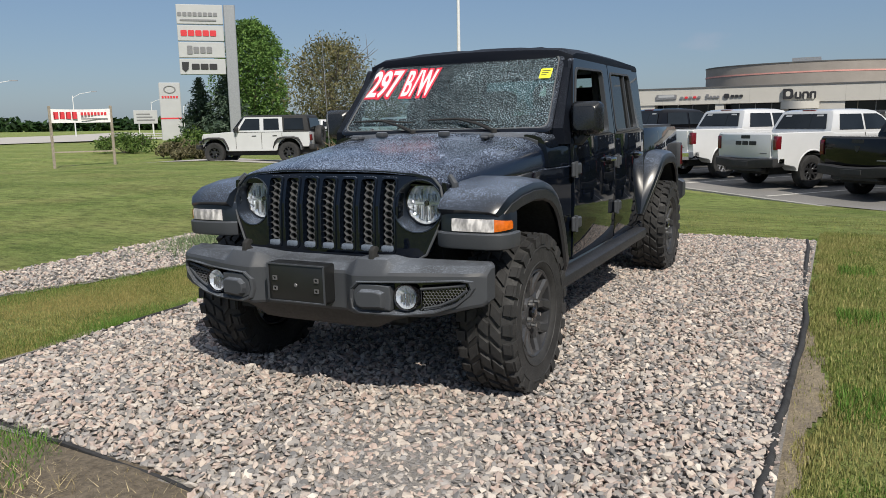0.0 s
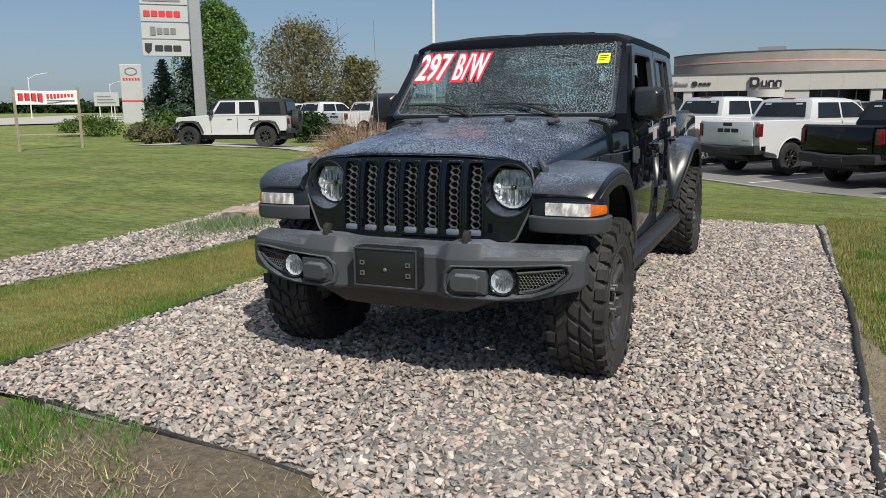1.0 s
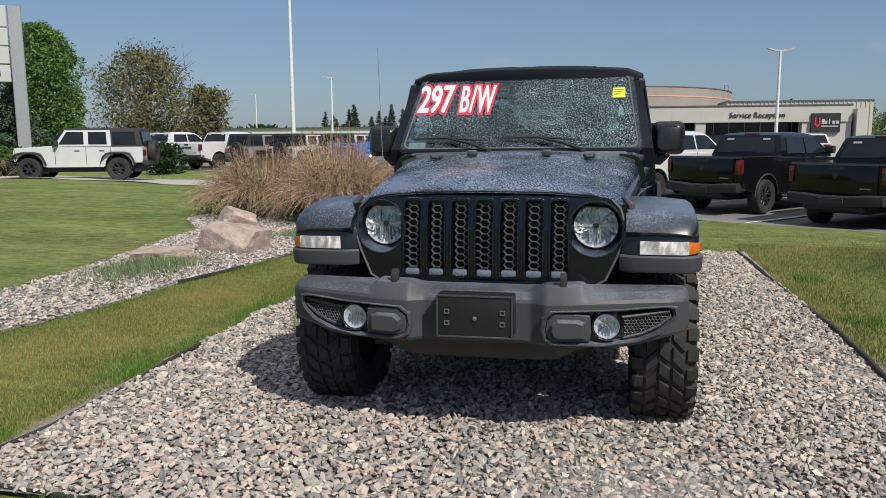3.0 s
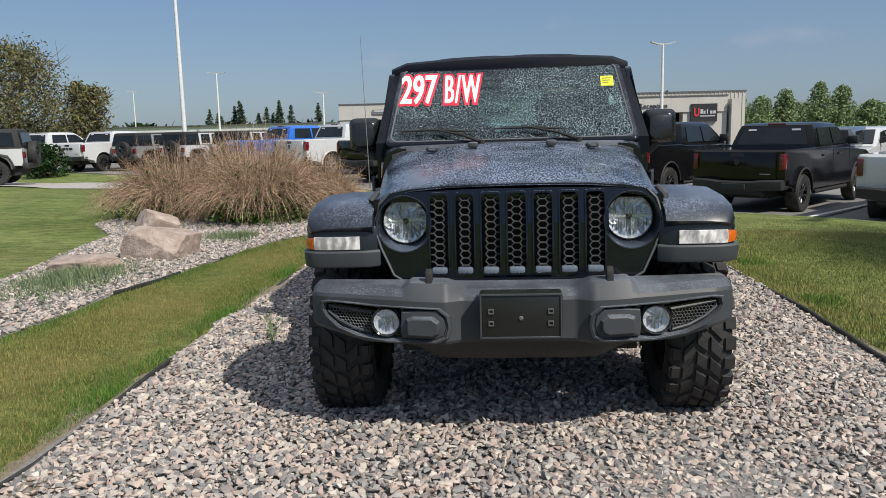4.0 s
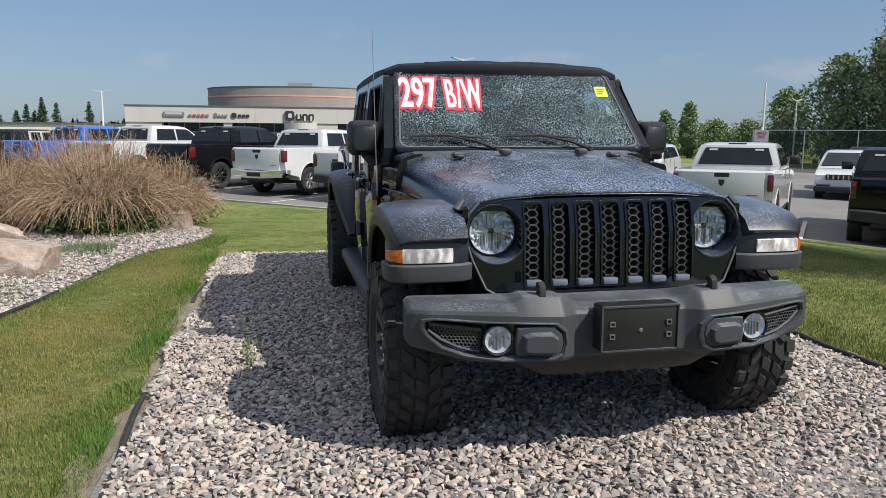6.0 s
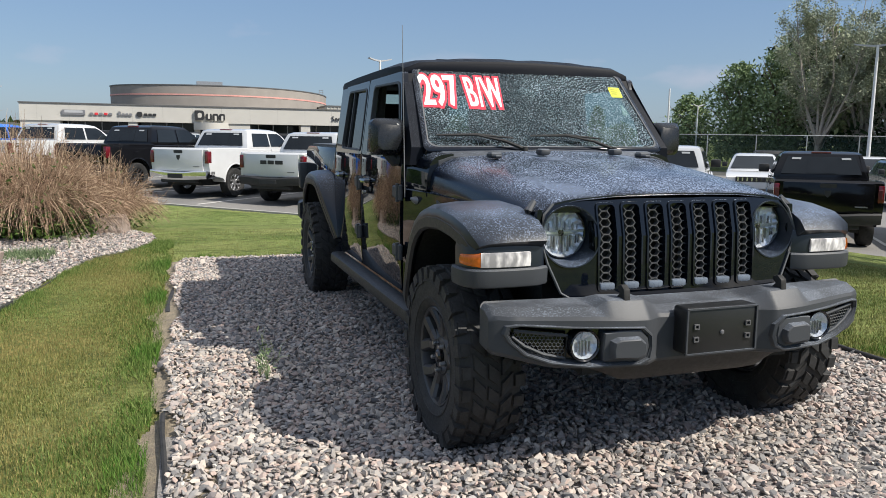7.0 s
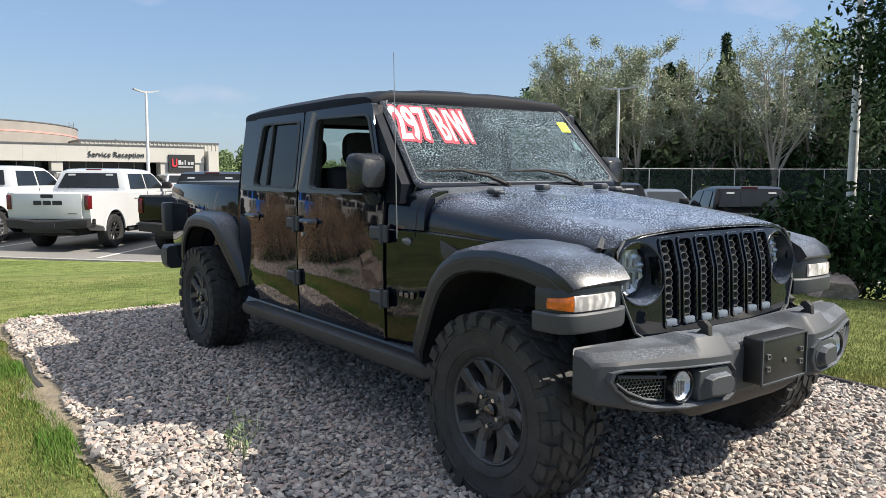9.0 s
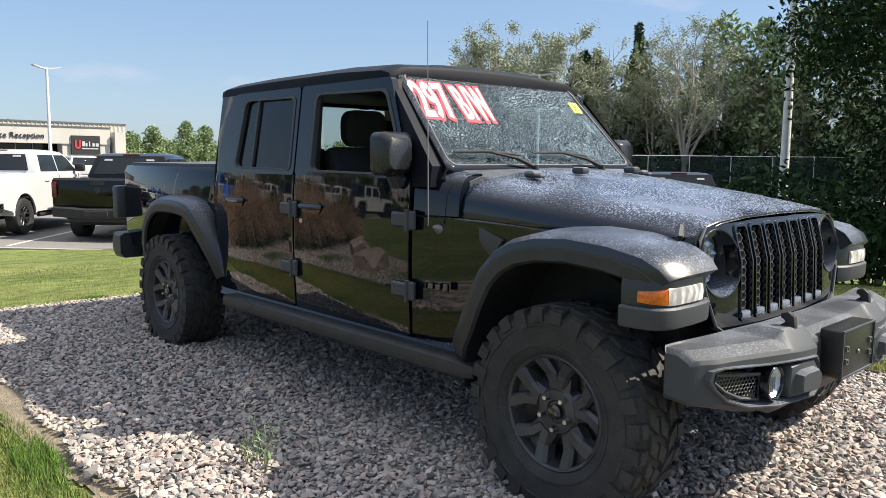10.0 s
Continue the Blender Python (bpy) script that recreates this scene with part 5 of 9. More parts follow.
        loft(bm, [slot(slot_w + 0.014, z1 - z0 + 0.016, 0.004), slot(slot_w + 0.010, z1 - z0 + 0.012, -0.007), slot(slot_w - 0.004, z1 - z0 - 0.006, -0.007), slot(slot_w - 0.010, z1 - z0 - 0.012, 0.045)], caps=False)
        P("slot_trim", bm, PAINT, parent=shell)
        bm = bmesh.new()
        box(bm, c - slot_w / 2 + 0.006, c + slot_w / 2 - 0.006, gy(c, z0) - 0.006, gy(c, z0) + 0.03, z0 + 0.002, z0 + 0.030, 0.008, 2)
        P("slot_sill", bm, plain("grey_slot_sill", (0.125, 0.15, 0.19), 0.28), parent=shell)
        # honeycomb insert
        bm = bmesh.new()
        hexr, flat = 0.0245, 0.74
        dx, dz = hexr * 1.5, hexr * math.sqrt(3) * flat
        edges = set()
        for row in range(-1, 13):
            for col in (-1, 0, 1):
                hx, hz = c + col * dx, z0 + 0.022 + (row + 0.5 * (col % 2)) * dz
                pts = [(round(hx + hexr * math.cos(q * math.pi / 3), 4), round(hz + flat * hexr * math.sin(q * math.pi / 3), 4)) for q in range(6)]
                for q in range(6):
                    edges.add(tuple(sorted((pts[q], pts[(q + 1) % 6]))))
        for (xa, za), (xb, zb) in edges:
            lim = slot_w / 2 - 0.004
            if max(abs(xa - c), abs(xb - c)) > lim + 0.012 or min(za, zb) < z0 or max(za, zb) > z1:
                continue
            xa, xb = max(c - lim, min(c + lim, xa)), max(c - lim, min(c + lim, xb))
            ya = gy((xa + xb) / 2, (za + zb) / 2)
            d = Vector((xb - xa, zb - za))
            if d.length < 0.003:
                continue
            nn = Vector((-d.y, d.x)).normalized() * 0.0017
            loft(bm, [[(xa + nn.x, ya + o, za + nn.y) if sgn > 0 else (xa - nn.x, ya + o, za - nn.y) for sgn, o in ((1, 0.010), (-1, 0.010), (-1, 0.034), (1, 0.034))], [(xb + nn.x, ya + o, zb + nn.y) if sgn > 0 else (xb - nn.x, ya + o, zb - nn.y) for sgn, o in ((1, 0.010), (-1, 0.010), (-1, 0.034), (1, 0.034))]], caps=False)
        P("honeycomb", bm, HEX_GREY, "grey honeycomb mesh", shell, smooth=None)
    # dark radiator behind the slots and rubber line round the shell
    bm = bmesh.new()
    box(bm, -0.385, 0.385, -0.375, -0.34, 0.68, 1.08)
    P("radiator", bm, UNDER, smooth=None)
    pts = [(-x, gy(x, z) - 0.004, z) for x, z in outline[3:10][::-1]]
    bead = plain("grey_bead", (0.07, 0.074, 0.08), 0.5)
    for sx in (1, -1):
        bm = bmesh.new()
        tube(bm, [(sx * x, y, z) for x, y, z in pts], 0.006, 6)
        P("grille_seal", bm, bead, parent=shell)

    # headlamps and fog lamps
    for s in (-1, 1):
        m = Matrix.Translation((s * lamp_x, lens_y, lamp_z + 0.006)) @ Matrix.Rotation(radians(90), 4, "X") @ Matrix.Diagonal((0.93, 0.93, 1.0, 1.0))
        bm = bmesh.new()
        lip = [(lamp_x + lamp_r * math.cos(k * math.tau / 56), lamp_z + lamp_r * math.sin(k * math.tau / 56)) for k in range(56)]
        def lip_ring(grow, dy):
            return [(s * (lamp_x + (x - lamp_x) * grow), gy(x, z) + dy, lamp_z + (z - lamp_z) * grow) for x, z in lip]
        loft(bm, [lip_ring(1.03, 0.004), lip_ring(1.02, -0.005), lip_ring(0.98, -0.004), [(s * (lamp_x + (x - lamp_x) * 0.93), lens_y - 0.020, lamp_z + 0.003 + (z - lamp_z) * 0.92) for x, z in lip], [(s * (lamp_x + (x - lamp_x) * 0.86), lens_y + 0.012, lamp_z + 0.006 + (z - lamp_z) * 0.86) for x, z in lip]], caps=False)
        lamp = P("headlamp", bm, FLARE_SKIN, "round headlamp in a black ring")
        bm = bmesh.new()
        lathe(bm, [(0.114, -0.004), (0.110, 0.006), (0.105, 0.004), (0.107, -0.03), (0.114, -0.03)], m, 48, close=True)
        P("lamp_ring", bm, GLOSS_BLACK, parent=lamp)
        bm = bmesh.new()
        n = 38
        glint = random.Random(8)
        rings = []
        for rr, dd in ((0.106, 0.000), (0.094, -0.008), (0.075, -0.014), (0.05, -0.018), (0.024, -0.020)):
            rings.append([m @ Vector((rr * math.cos(k * math.tau / n), rr * math.sin(k * math.tau / n), dd + glint.uniform(-0.008, 0.008))) for k in range(n)])
        bm.faces.new(loft(bm, rings, caps=False)[-1])
        P("reflector", bm, LAMP_SILVER, parent=lamp, smooth=None)
        bm = bmesh.new()
        for zz, w in ((0.0, 0.085),):
            vs = box(bm, -w, w, zz - 0.006, zz + 0.006, -0.026, -0.012, 0.002)
        bmesh.ops.transform(bm, matrix=m, verts=bm.verts)
        P("lamp_baffle", bm, LAMP_SILVER, parent=lamp, smooth=None)
        for i in range(26):
            vx = -0.0825 + 0.0066 * i
            half_v = math.sqrt(0.098 ** 2 - vx * vx)
            v0, v1 = (-half_v * glint.uniform(0.6, 0.95), -0.012) if i % 3 else (0.012, half_v * glint.uniform(0.5, 0.9))
            bm = bmesh.new()
            box(bm, vx - glint.uniform(0.0005, 0.0018), vx + glint.uniform(0.0005, 0.0018), v0, v1, -0.016, -0.002, 0.001)
            bmesh.ops.transform(bm, matrix=m, verts=bm.verts)
            P("lamp_rib", bm, LAMP_GREY if i % 2 else LAMP_SILVER, parent=lamp, smooth=None)
        bm = bmesh.new()
        lathe(bm, [(0.012, -0.035), (0.015, -0.012), (0.010, -0.004), (0.001, 0.0)], m, 20)
        P("bulb_shield", bm, GLOSS_BLACK, parent=lamp)
        bm = bmesh.new()
        lathe(bm, [(0.108, 0.008), (0.085, 0.020), (0.045, 0.029), (0.002, 0.031)], m, 40)
        P("lamp_lens", bm, CLEAR, "clear dome lens", lamp, 60).visible_shadow = False

    # front bumper: rings along x, with a hollow for each fog lamp
    pod = [(0.285, 0.557), (0.292, 0.605), (0.332, 0.638), (0.42, 0.642), (0.60, 0.645), (0.80, 0.654), (0.838, 0.647), (0.846, 0.617), (0.830, 0.588), (0.774, 0.540), (0.682, 0.508), (0.543, 0.494), (0.340, 0.497), (0.298, 0.515)]

    def shape(pts, grow=0.0):
        cx, cz = sum(p[0] for p in pts) / len(pts), sum(p[1] for p in pts) / len(pts)
        return [(cx + (x - cx) * (1 + grow), cz + (z - cz) * (1 + grow * 1.6)) for x, z in pts]

    def ramp(a, b, x):
        return min(1.0, max(0.0, (x - a) / (b - a)))

    def face_y(x):
        a = abs(x)
        back = 0.125 * smoothstep(0.35, 0.92, a) + 0.04 * smoothstep(0.80, 0.92, a)
        return -0.702 + back + 0.040 * (1 - ramp(0.235, 0.300, a))

    hollow = shape(pod, -0.05)

    def bumper_ring(x):
        a = abs(x)
        yf = face_y(x)
        zf = 0.700 + 0.010 * ramp(0.2, 0.5, a)
        # raised block round each tow hook
        zt = zf + 0.034 * (ramp(0.225, 0.300, a) - ramp(0.450, 0.492, a))
        zb = 0.478 + 0.050 * smoothstep(0.62, 0.9, a)
        back_y = -0.46 + 0.03 * smoothstep(0.5, 0.9, a)
        ring = [(x, back_y, zb + 0.01), (x, yf + 0.03, zb), (x, yf + 0.009, zb + 0.006), (x, yf, zb + 0.020)]
        for k in range(17):
            z = zb + 0.020 + (zf - 0.040 - zb - 0.020) * (k + 1) / 18
            ring.append((x, yf + (0.040 if inside(hollow, a, z) else 0.0), z))
        return ring + [(x, yf, zf - 0.040), (x, yf + 0.008, zf - 0.026), (x, yf + 0.048, zt - 0.006), (x, yf + 0.060, zt), (x, min(back_y - 0.005, yf + 0.15), zt), (x, back_y, zf + 0.006)]

    bm = bmesh.new()
    xs = [-0.895 + 1.79 * k / 170 for k in range(171)]
    rings = []
    for x in xs:
        ring = bumper_ring(x)
        if abs(x) > 0.876:
            cy, cz = -0.5, 0.63
            pinch = 0.80 if abs(x) > 0.890 else 0.93
            ring = [(x, cy + (y - cy) * pinch, cz + (z - cz) * pinch) for x, y, z in ring]
        rings.append(ring)
    loft(bm, rings)
    for f in bm.faces:
        c = f.calc_center_median()
        if c.y > face_y(c.x) + 0.03 and inside(hollow, abs(c.x), c.z):
            f.material_index = 1
    bumper = P("front_bumper", bm, [TRIM, GLOSS_BLACK], "grey-black moulded front bumper with dust on top", smooth=24)
    for s in (-1, 1):
        # fog lamp pod: raised frame, gloss hollow, mesh and a stepped cover
        def on(x, z, o=0.0):
            return (x, face_y(x) - o, z)
        bm = bmesh.new()
        loft(bm, [[on(s * x, z, o) for x, z in shape(pod, g)] for g, o in ((0.035, -0.004), (0.030, 0.008), (0.015, 0.014), (-0.020, 0.014), (-0.035, 0.006), (-0.045, 0.006), (-0.055, 0.002), (-0.085, -0.041))], caps=False)
        podob = P("fog_lamp_pod", bm, TRIM, "raised black frame round the fog lamp", bumper, 22)
        bm = bmesh.new()
        cover = [(0.302, 0.560), (0.308, 0.596), (0.338, 0.628), (0.420, 0.630), (0.486, 0.622), (0.492, 0.560), (0.486, 0.512), (0.345, 0.508), (0.312, 0.522)]
        block = [(0.322, 0.560), (0.326, 0.585), (0.352, 0.607), (0.440, 0.607), (0.466, 0.596), (0.470, 0.560), (0.466, 0.524), (0.354, 0.519), (0.330, 0.532)]
        loft(bm, [[on(s * x, z, -0.041) for x, z in cover], [on(s * x, z, 0.002) for x, z in cover], [on(s * x, z, 0.006) for x, z in shape(cover, -0.04)], [on(s * x, z, 0.008) for x, z in block], [on(s * x, z, 0.030) for x, z in shape(block, -0.10)], [on(s * x, z, 0.033) for x, z in shape(block, -0.16)]])
        P("pod_cover", bm, TRIM, "stepped black plastic cover", podob, 22)
        bm = bmesh.new()
        hexr = 0.0085
        for row in range(9):
            for col in range(16):
                hx, hz = 0.625 + (col + 0.5 * (row % 2)) * hexr * 1.732, 0.537 + row * hexr * 1.5
                lo = 0.530 + max(0, hx - 0.66) * 0.36
                hi = 0.612 + (hx - 0.64) * 0.10
                if not lo < hz < hi or hx > 0.805:
                    continue
                y = on(s * hx, hz, -0.014)[1]
                for q in range(3):
                    a0, a1 = q * math.pi / 3, (q + 1) * math.pi / 3
                    rod(bm, (s * (hx + hexr * math.sin(a0)), y, hz + hexr * math.cos(a0)), (s * (hx + hexr * math.sin(a1)), y, hz + hexr * math.cos(a1)), 0.0018, n=4, caps=False)
        P("pod_mesh", bm, HEX_GREY, "grey honeycomb mesh", podob, smooth=None)
        bm = bmesh.new()
        lip = [(0.618, 0.611), (0.72, 0.620), (0.812, 0.631), (0.818, 0.608), (0.77, 0.570), (0.70, 0.538), (0.622, 0.524), (0.618, 0.611), (0.72, 0.620)]
        tube(bm, [on(s * x, z, -0.008) for x, z in lip], 0.0065, 6)
        P("mesh_frame", bm, TRIM, parent=podob)
        m = Matrix.Translation((s * 0.555, face_y(0.555) + 0.024, 0.574)) @ Matrix.Rotation(radians(90), 4, "X")
        bm = bmesh.new()
        lathe(bm, [(0.062, -0.02), (0.062, 0.026), (0.059, 0.030), (0.0555, 0.027), (0.054, -0.02)], m, 36, close=True)
        fog = P("fog_lamp", bm, GLOSS_BLACK, "round fog lamp", bumper)
        bm = bmesh.new()
        rings = []
        for rr, dd in ((0.054, 0.018), (0.044, 0.006), (0.024, -0.002), (0.006, -0.004)):
            rings.append([m @ Vector((rr * math.cos(k * math.tau / 16), rr * math.sin(k * math.tau / 16), dd + (0.003 if k % 2 else 0))) for k in range(16)])
        bm.faces.new(loft(bm, rings, caps=False)[-1])
        P("reflector", bm, LAMP_SILVER, parent=fog, smooth=None)
        bm = bmesh.new()
        for vx, hh in ((-0.028, 0.026), (-0.015, 0.038), (-0.002, 0.042), (0.012, 0.038), (0.026, 0.028)):
            box(bm, vx - 0.0014, vx + 0.0014, -hh, hh * 0.4, 0.004, 0.014)
        bmesh.ops.transform(bm, matrix=m, verts=bm.verts)
        P("lamp_rib", bm, LAMP_GREY, parent=fog, smooth=None)
        bm = bmesh.new()
        lathe(bm, [(0.0545, 0.022), (0.038, 0.028), (0.002, 0.032)], m, 28)
        P("lamp_lens", bm, CLEAR, "clear lens", fog, 60).visible_shadow = False
        # tow hook standing on the bumper
        bm = bmesh.new()
        x = s * 0.372
        prism(bm, [(-0.655, 0.715), (-0.648, 0.775), (-0.625, 0.792), (-0.600, 0.785), (-0.598, 0.765), (-0.615, 0.768), (-0.625, 0.755), (-0.60, 0.735), (-0.56, 0.722)], x - 0.014, x + 0.014, "x", 0.005, 2)
        P("tow_hook", bm, UNDER, "black tow hook", bumper)
    # plate bracket
    bm = bmesh.new()
    prism(bm, rounded(0.335, 0.185, 0.012, 3, 0.005, 0.613), -0.735, -0.655, "y", 0.004, 2)
    bracket = P("plate_bracket", bm, plain("black_bracket", (0.012, 0.0125, 0.013), 0.36, vary=0.15), "empty black number plate bracket", bumper)
    bm = bmesh.new()
    for x0, x1, za, zb in ((-0.158, 0.168, 0.520, 0.526), (-0.158, 0.168, 0.697, 0.703), (-0.160, -0.153, 0.52, 0.70), (0.163, 0.170, 0.52, 0.70)):
        box(bm, x0, x1, -0.741, -0.733, za, zb)
    P("bracket_rim", bm, TRIM, parent=bracket)
    clip = plain("grey_clip", (0.10, 0.10, 0.105), 0.4)
    for x in (-0.115, 0.125):
        for z in (0.582, 0.632):
            bm = bmesh.new()
            for a, b, c, d in ((-0.011, 0.011, 0.006, 0.010), (-0.011, 0.011, -0.010, -0.006), (-0.011, -0.007, -0.006, 0.006), (0.007, 0.011, -0.006, 0.006)):
                box(bm, x + a, x + b, -0.743, -0.734, z + c, z + d)
            P("bracket_clip", bm, clip, parent=bracket)
    bm = bmesh.new()
    lathe(bm, [(0.010, 0.738), (0.007, 0.742), (0.001, 0.743)], Matrix.Translation((0.005, 0, 0.603)) @ Matrix.Rotation(radians(90), 4, "X"), 12)
    P("bracket_screw", bm, clip, parent=bracket)
    # skid plate below
    bm = bmesh.new()
    rings = []
    for x in [-0.50 + 1.0 * k / 12 for k in range(13)]:
        a = abs(x)
        zb = 0.378 + 0.07 * smoothstep(0.30, 0.50, a)
        rings.append([(x, -0.40, zb), (x, -0.55, zb + 0.004), (x, -0.60, zb + 0.05), (x, -0.645, 0.52), (x, -0.50, 0.54), (x, -0.40, 0.52)])
    loft(bm, rings)
    P("skid_plate", bm, plain("grey_black_valance", (0.017, 0.0175, 0.0185), 0.5, vary=0.2), "dark plastic valance below the bumper")

    # underbody, axles and wheels
    bm = bmesh.new()
    box(bm, -0.68, 0.68, 0.60, 4.45, 0.42, 0.56)
    for s in (-1, 1):
        box(bm, s * 0.45 - 0.05, s * 0.45 + 0.05, -0.55, 4.5, 0.42, 0.55)
    for y in (0.0, 3.487):
        rod(bm, (-0.75, y, 0.38), (0.75, y, 0.38), 0.045, n=10)
        lathe(bm, [(0.02, -0.16), (0.12, -0.06), (0.13, 0.06), (0.02, 0.16)], Matrix.Translation((0.15, y, 0.38)) @ Matrix.Rotation(radians(90), 4, "X"), 14)
    rod(bm, (-0.6, -0.15, 0.44), (0.6, -0.15, 0.42), 0.022, n=8)
    P("chassis", bm, UNDER, smooth=None)
    bm = bmesh.new()
    box(bm, -0.56, 0.56, -0.30, 0.70, 0.55, 1.08)
    P("engine_bay", bm, UNDER, smooth=None)
    for s in (-1, 1):
        for y in (0.0, 3.487):
            make_wheel(car, (s * 0.815, y, 0.382), s, 0.408, 0.275, 0.222, RIM_BLACK, RUBBER, spokes=6, blocks=27, face=0.112)

    # cabin
    bm = bmesh.new()
    box(bm, -0.74, 0.74, 0.90, 2.84, 0.52, 0.60)
    floor_pan = P("cabin_floor", bm, CABIN, smooth=None)
    bm = bmesh.new()
    prism(bm, [(0.86, 0.62), (0.82, 1.20), (0.92, 1.285), (1.12, 1.27), (1.22, 1.19), (1.20, 0.9), (1.10, 0.62)], -0.74, 0.74, "x", 0.02)
    dash = P("dashboard", bm, CABIN, "black dashboard")
    bm = bmesh.new()
    wm = Matrix.Translation((0.37, 1.40, 1.16)) @ Matrix.Rotation(radians(66), 4, "X")
    ring = [[wm @ Vector(((0.185 + 0.016 * math.cos(b)) * math.cos(a), (0.185 + 0.016 * math.cos(b)) * math.sin(a), 0.016 * math.sin(b))) for b in [math.tau * q / 8 for q in range(8)]] for a in [math.tau * q / 28 for q in range(29)]]
    loft(bm, ring, caps=False)
    lathe(bm, [(0.001, 0.03), (0.055, 0.02), (0.065, -0.03), (0.001, -0.04)], wm, 16)
    for a in (0, 180, 270):
        rod(bm, wm @ Vector((0.05 * math.cos(radians(a)), 0.05 * math.sin(radians(a)), 0)), wm @ Vector((0.18 * math.cos(radians(a)), 0.18 * math.sin(radians(a)), 0)), 0.018, n=6)
    P("steering_wheel", bm, CABIN, parent=dash)

    def seat(cx, y, w):
        bm = bmesh.new()
        box(bm, cx - w / 2, cx + w / 2, y - 0.48, y + 0.02, 0.66, 0.84, 0.05, 3)
        st = P("seat", bm, SEAT, "black cloth seat")
        bm = bmesh.new()
        prism(bm, [(y - 0.02, 0.78), (y + 0.14, 1.38), (y + 0.20, 1.40), (y + 0.26, 1.36), (y + 0.12, 0.76)], cx - w / 2, cx + w / 2, "x", 0.04, 3)
        P("backrest", bm, SEAT, parent=st)
        bm = bmesh.new()
        loft(bm, [[(x, y + 0.145, z) for x, z in rounded(0.24, 0.15, 0.05, 4, cx, 1.50)], [(x, y + 0.165, z) for x, z in rounded(0.29, 0.21, 0.07, 4, cx, 1.50)], [(x, y + 0.225, z) for x, z in rounded(0.29, 0.21, 0.07, 4, cx, 1.50)], [(x, y + 0.245, z) for x, z in rounded(0.24, 0.15, 0.05, 4, cx, 1.50)]])
        for d in (-0.06, 0.06):
            rod(bm, (cx + d, y + 0.19, 1.36), (cx + d, y + 0.19, 1.46), 0.007)
        P("headrest", bm, SEAT, parent=st)

    seat(-0.37, 1.70, 0.52)
    seat(0.37, 1.70, 0.52)
    seat(-0.38, 2.50, 0.56)
    seat(0.38, 2.50, 0.56)
    bm = bmesh.new()
    for s in (-1, 1):
        tube(bm, [(s * 0.68, 1.26, 1.70), (s * 0.68, 1.5, 1.73), (s * 0.68, 1.95, 1.735), (s * 0.68, 2.78, 1.71)], 0.03, 8)
        tube(bm, [(s * 0.69, 1.90, 1.73), (s * 0.73, 1.90, 1.2), (s * 0.74, 1.90, 0.7)], 0.04, 8)
    tube(bm, [(-0.68, 1.95, 1.735), (0.68, 1.95, 1.735)], 0.035, 8)
    P("roll_cage", bm, CABIN)
    bm = bmesh.new()
    box(bm, -0.11, 0.11, 1.20, 1.23, 1.575, 1.645, 0.012, 2)
    rod(bm, (0, 1.185, 1.69), (0, 1.215, 1.63), 0.012)
    P("rear_view_mirror", bm, CABIN)
    bm = bmesh.new()
    tube(bm, [(-0.845, 0.79, 1.03), (-0.85, 0.788, 1.3), (-0.862, 0.78, 1.92)], [0.0032, 0.0024, 0.0016], 6)
    lathe(bm, [(0.001, 0.0), (0.022, 0.0), (0.018, 0.02), (0.007, 0.04), (0.001, 0.04)], Matrix.Translation((-0.775, 0.79, 1.01)) @ pose(0, 0, 0, 0, -70, 0), 14)
    P("antenna", bm, GREY_MARK, "thin whip aerial")
    return car


build_pickup_on_show()


# ---- parked vehicles ----
HEADING = -40.0


def plate(bm, pts, n, thick=0.012):
    """A flat pane from a planar outline, pushed out along n."""
    n = Vector(n).normalized() * thick
    loft(bm, [[Vector(p) for p in pts], [Vector(p) + n for p in pts]])


def arch(yc, r, z0, n=9, up=True):
    """Points of a wheel arch from front to back, or back to front."""
    pts = [(yc + r * math.cos(a), z0 + r * math.sin(a)) for a in [math.pi * k / n for k in range(n + 1)]]
    return pts if up else pts[::-1]


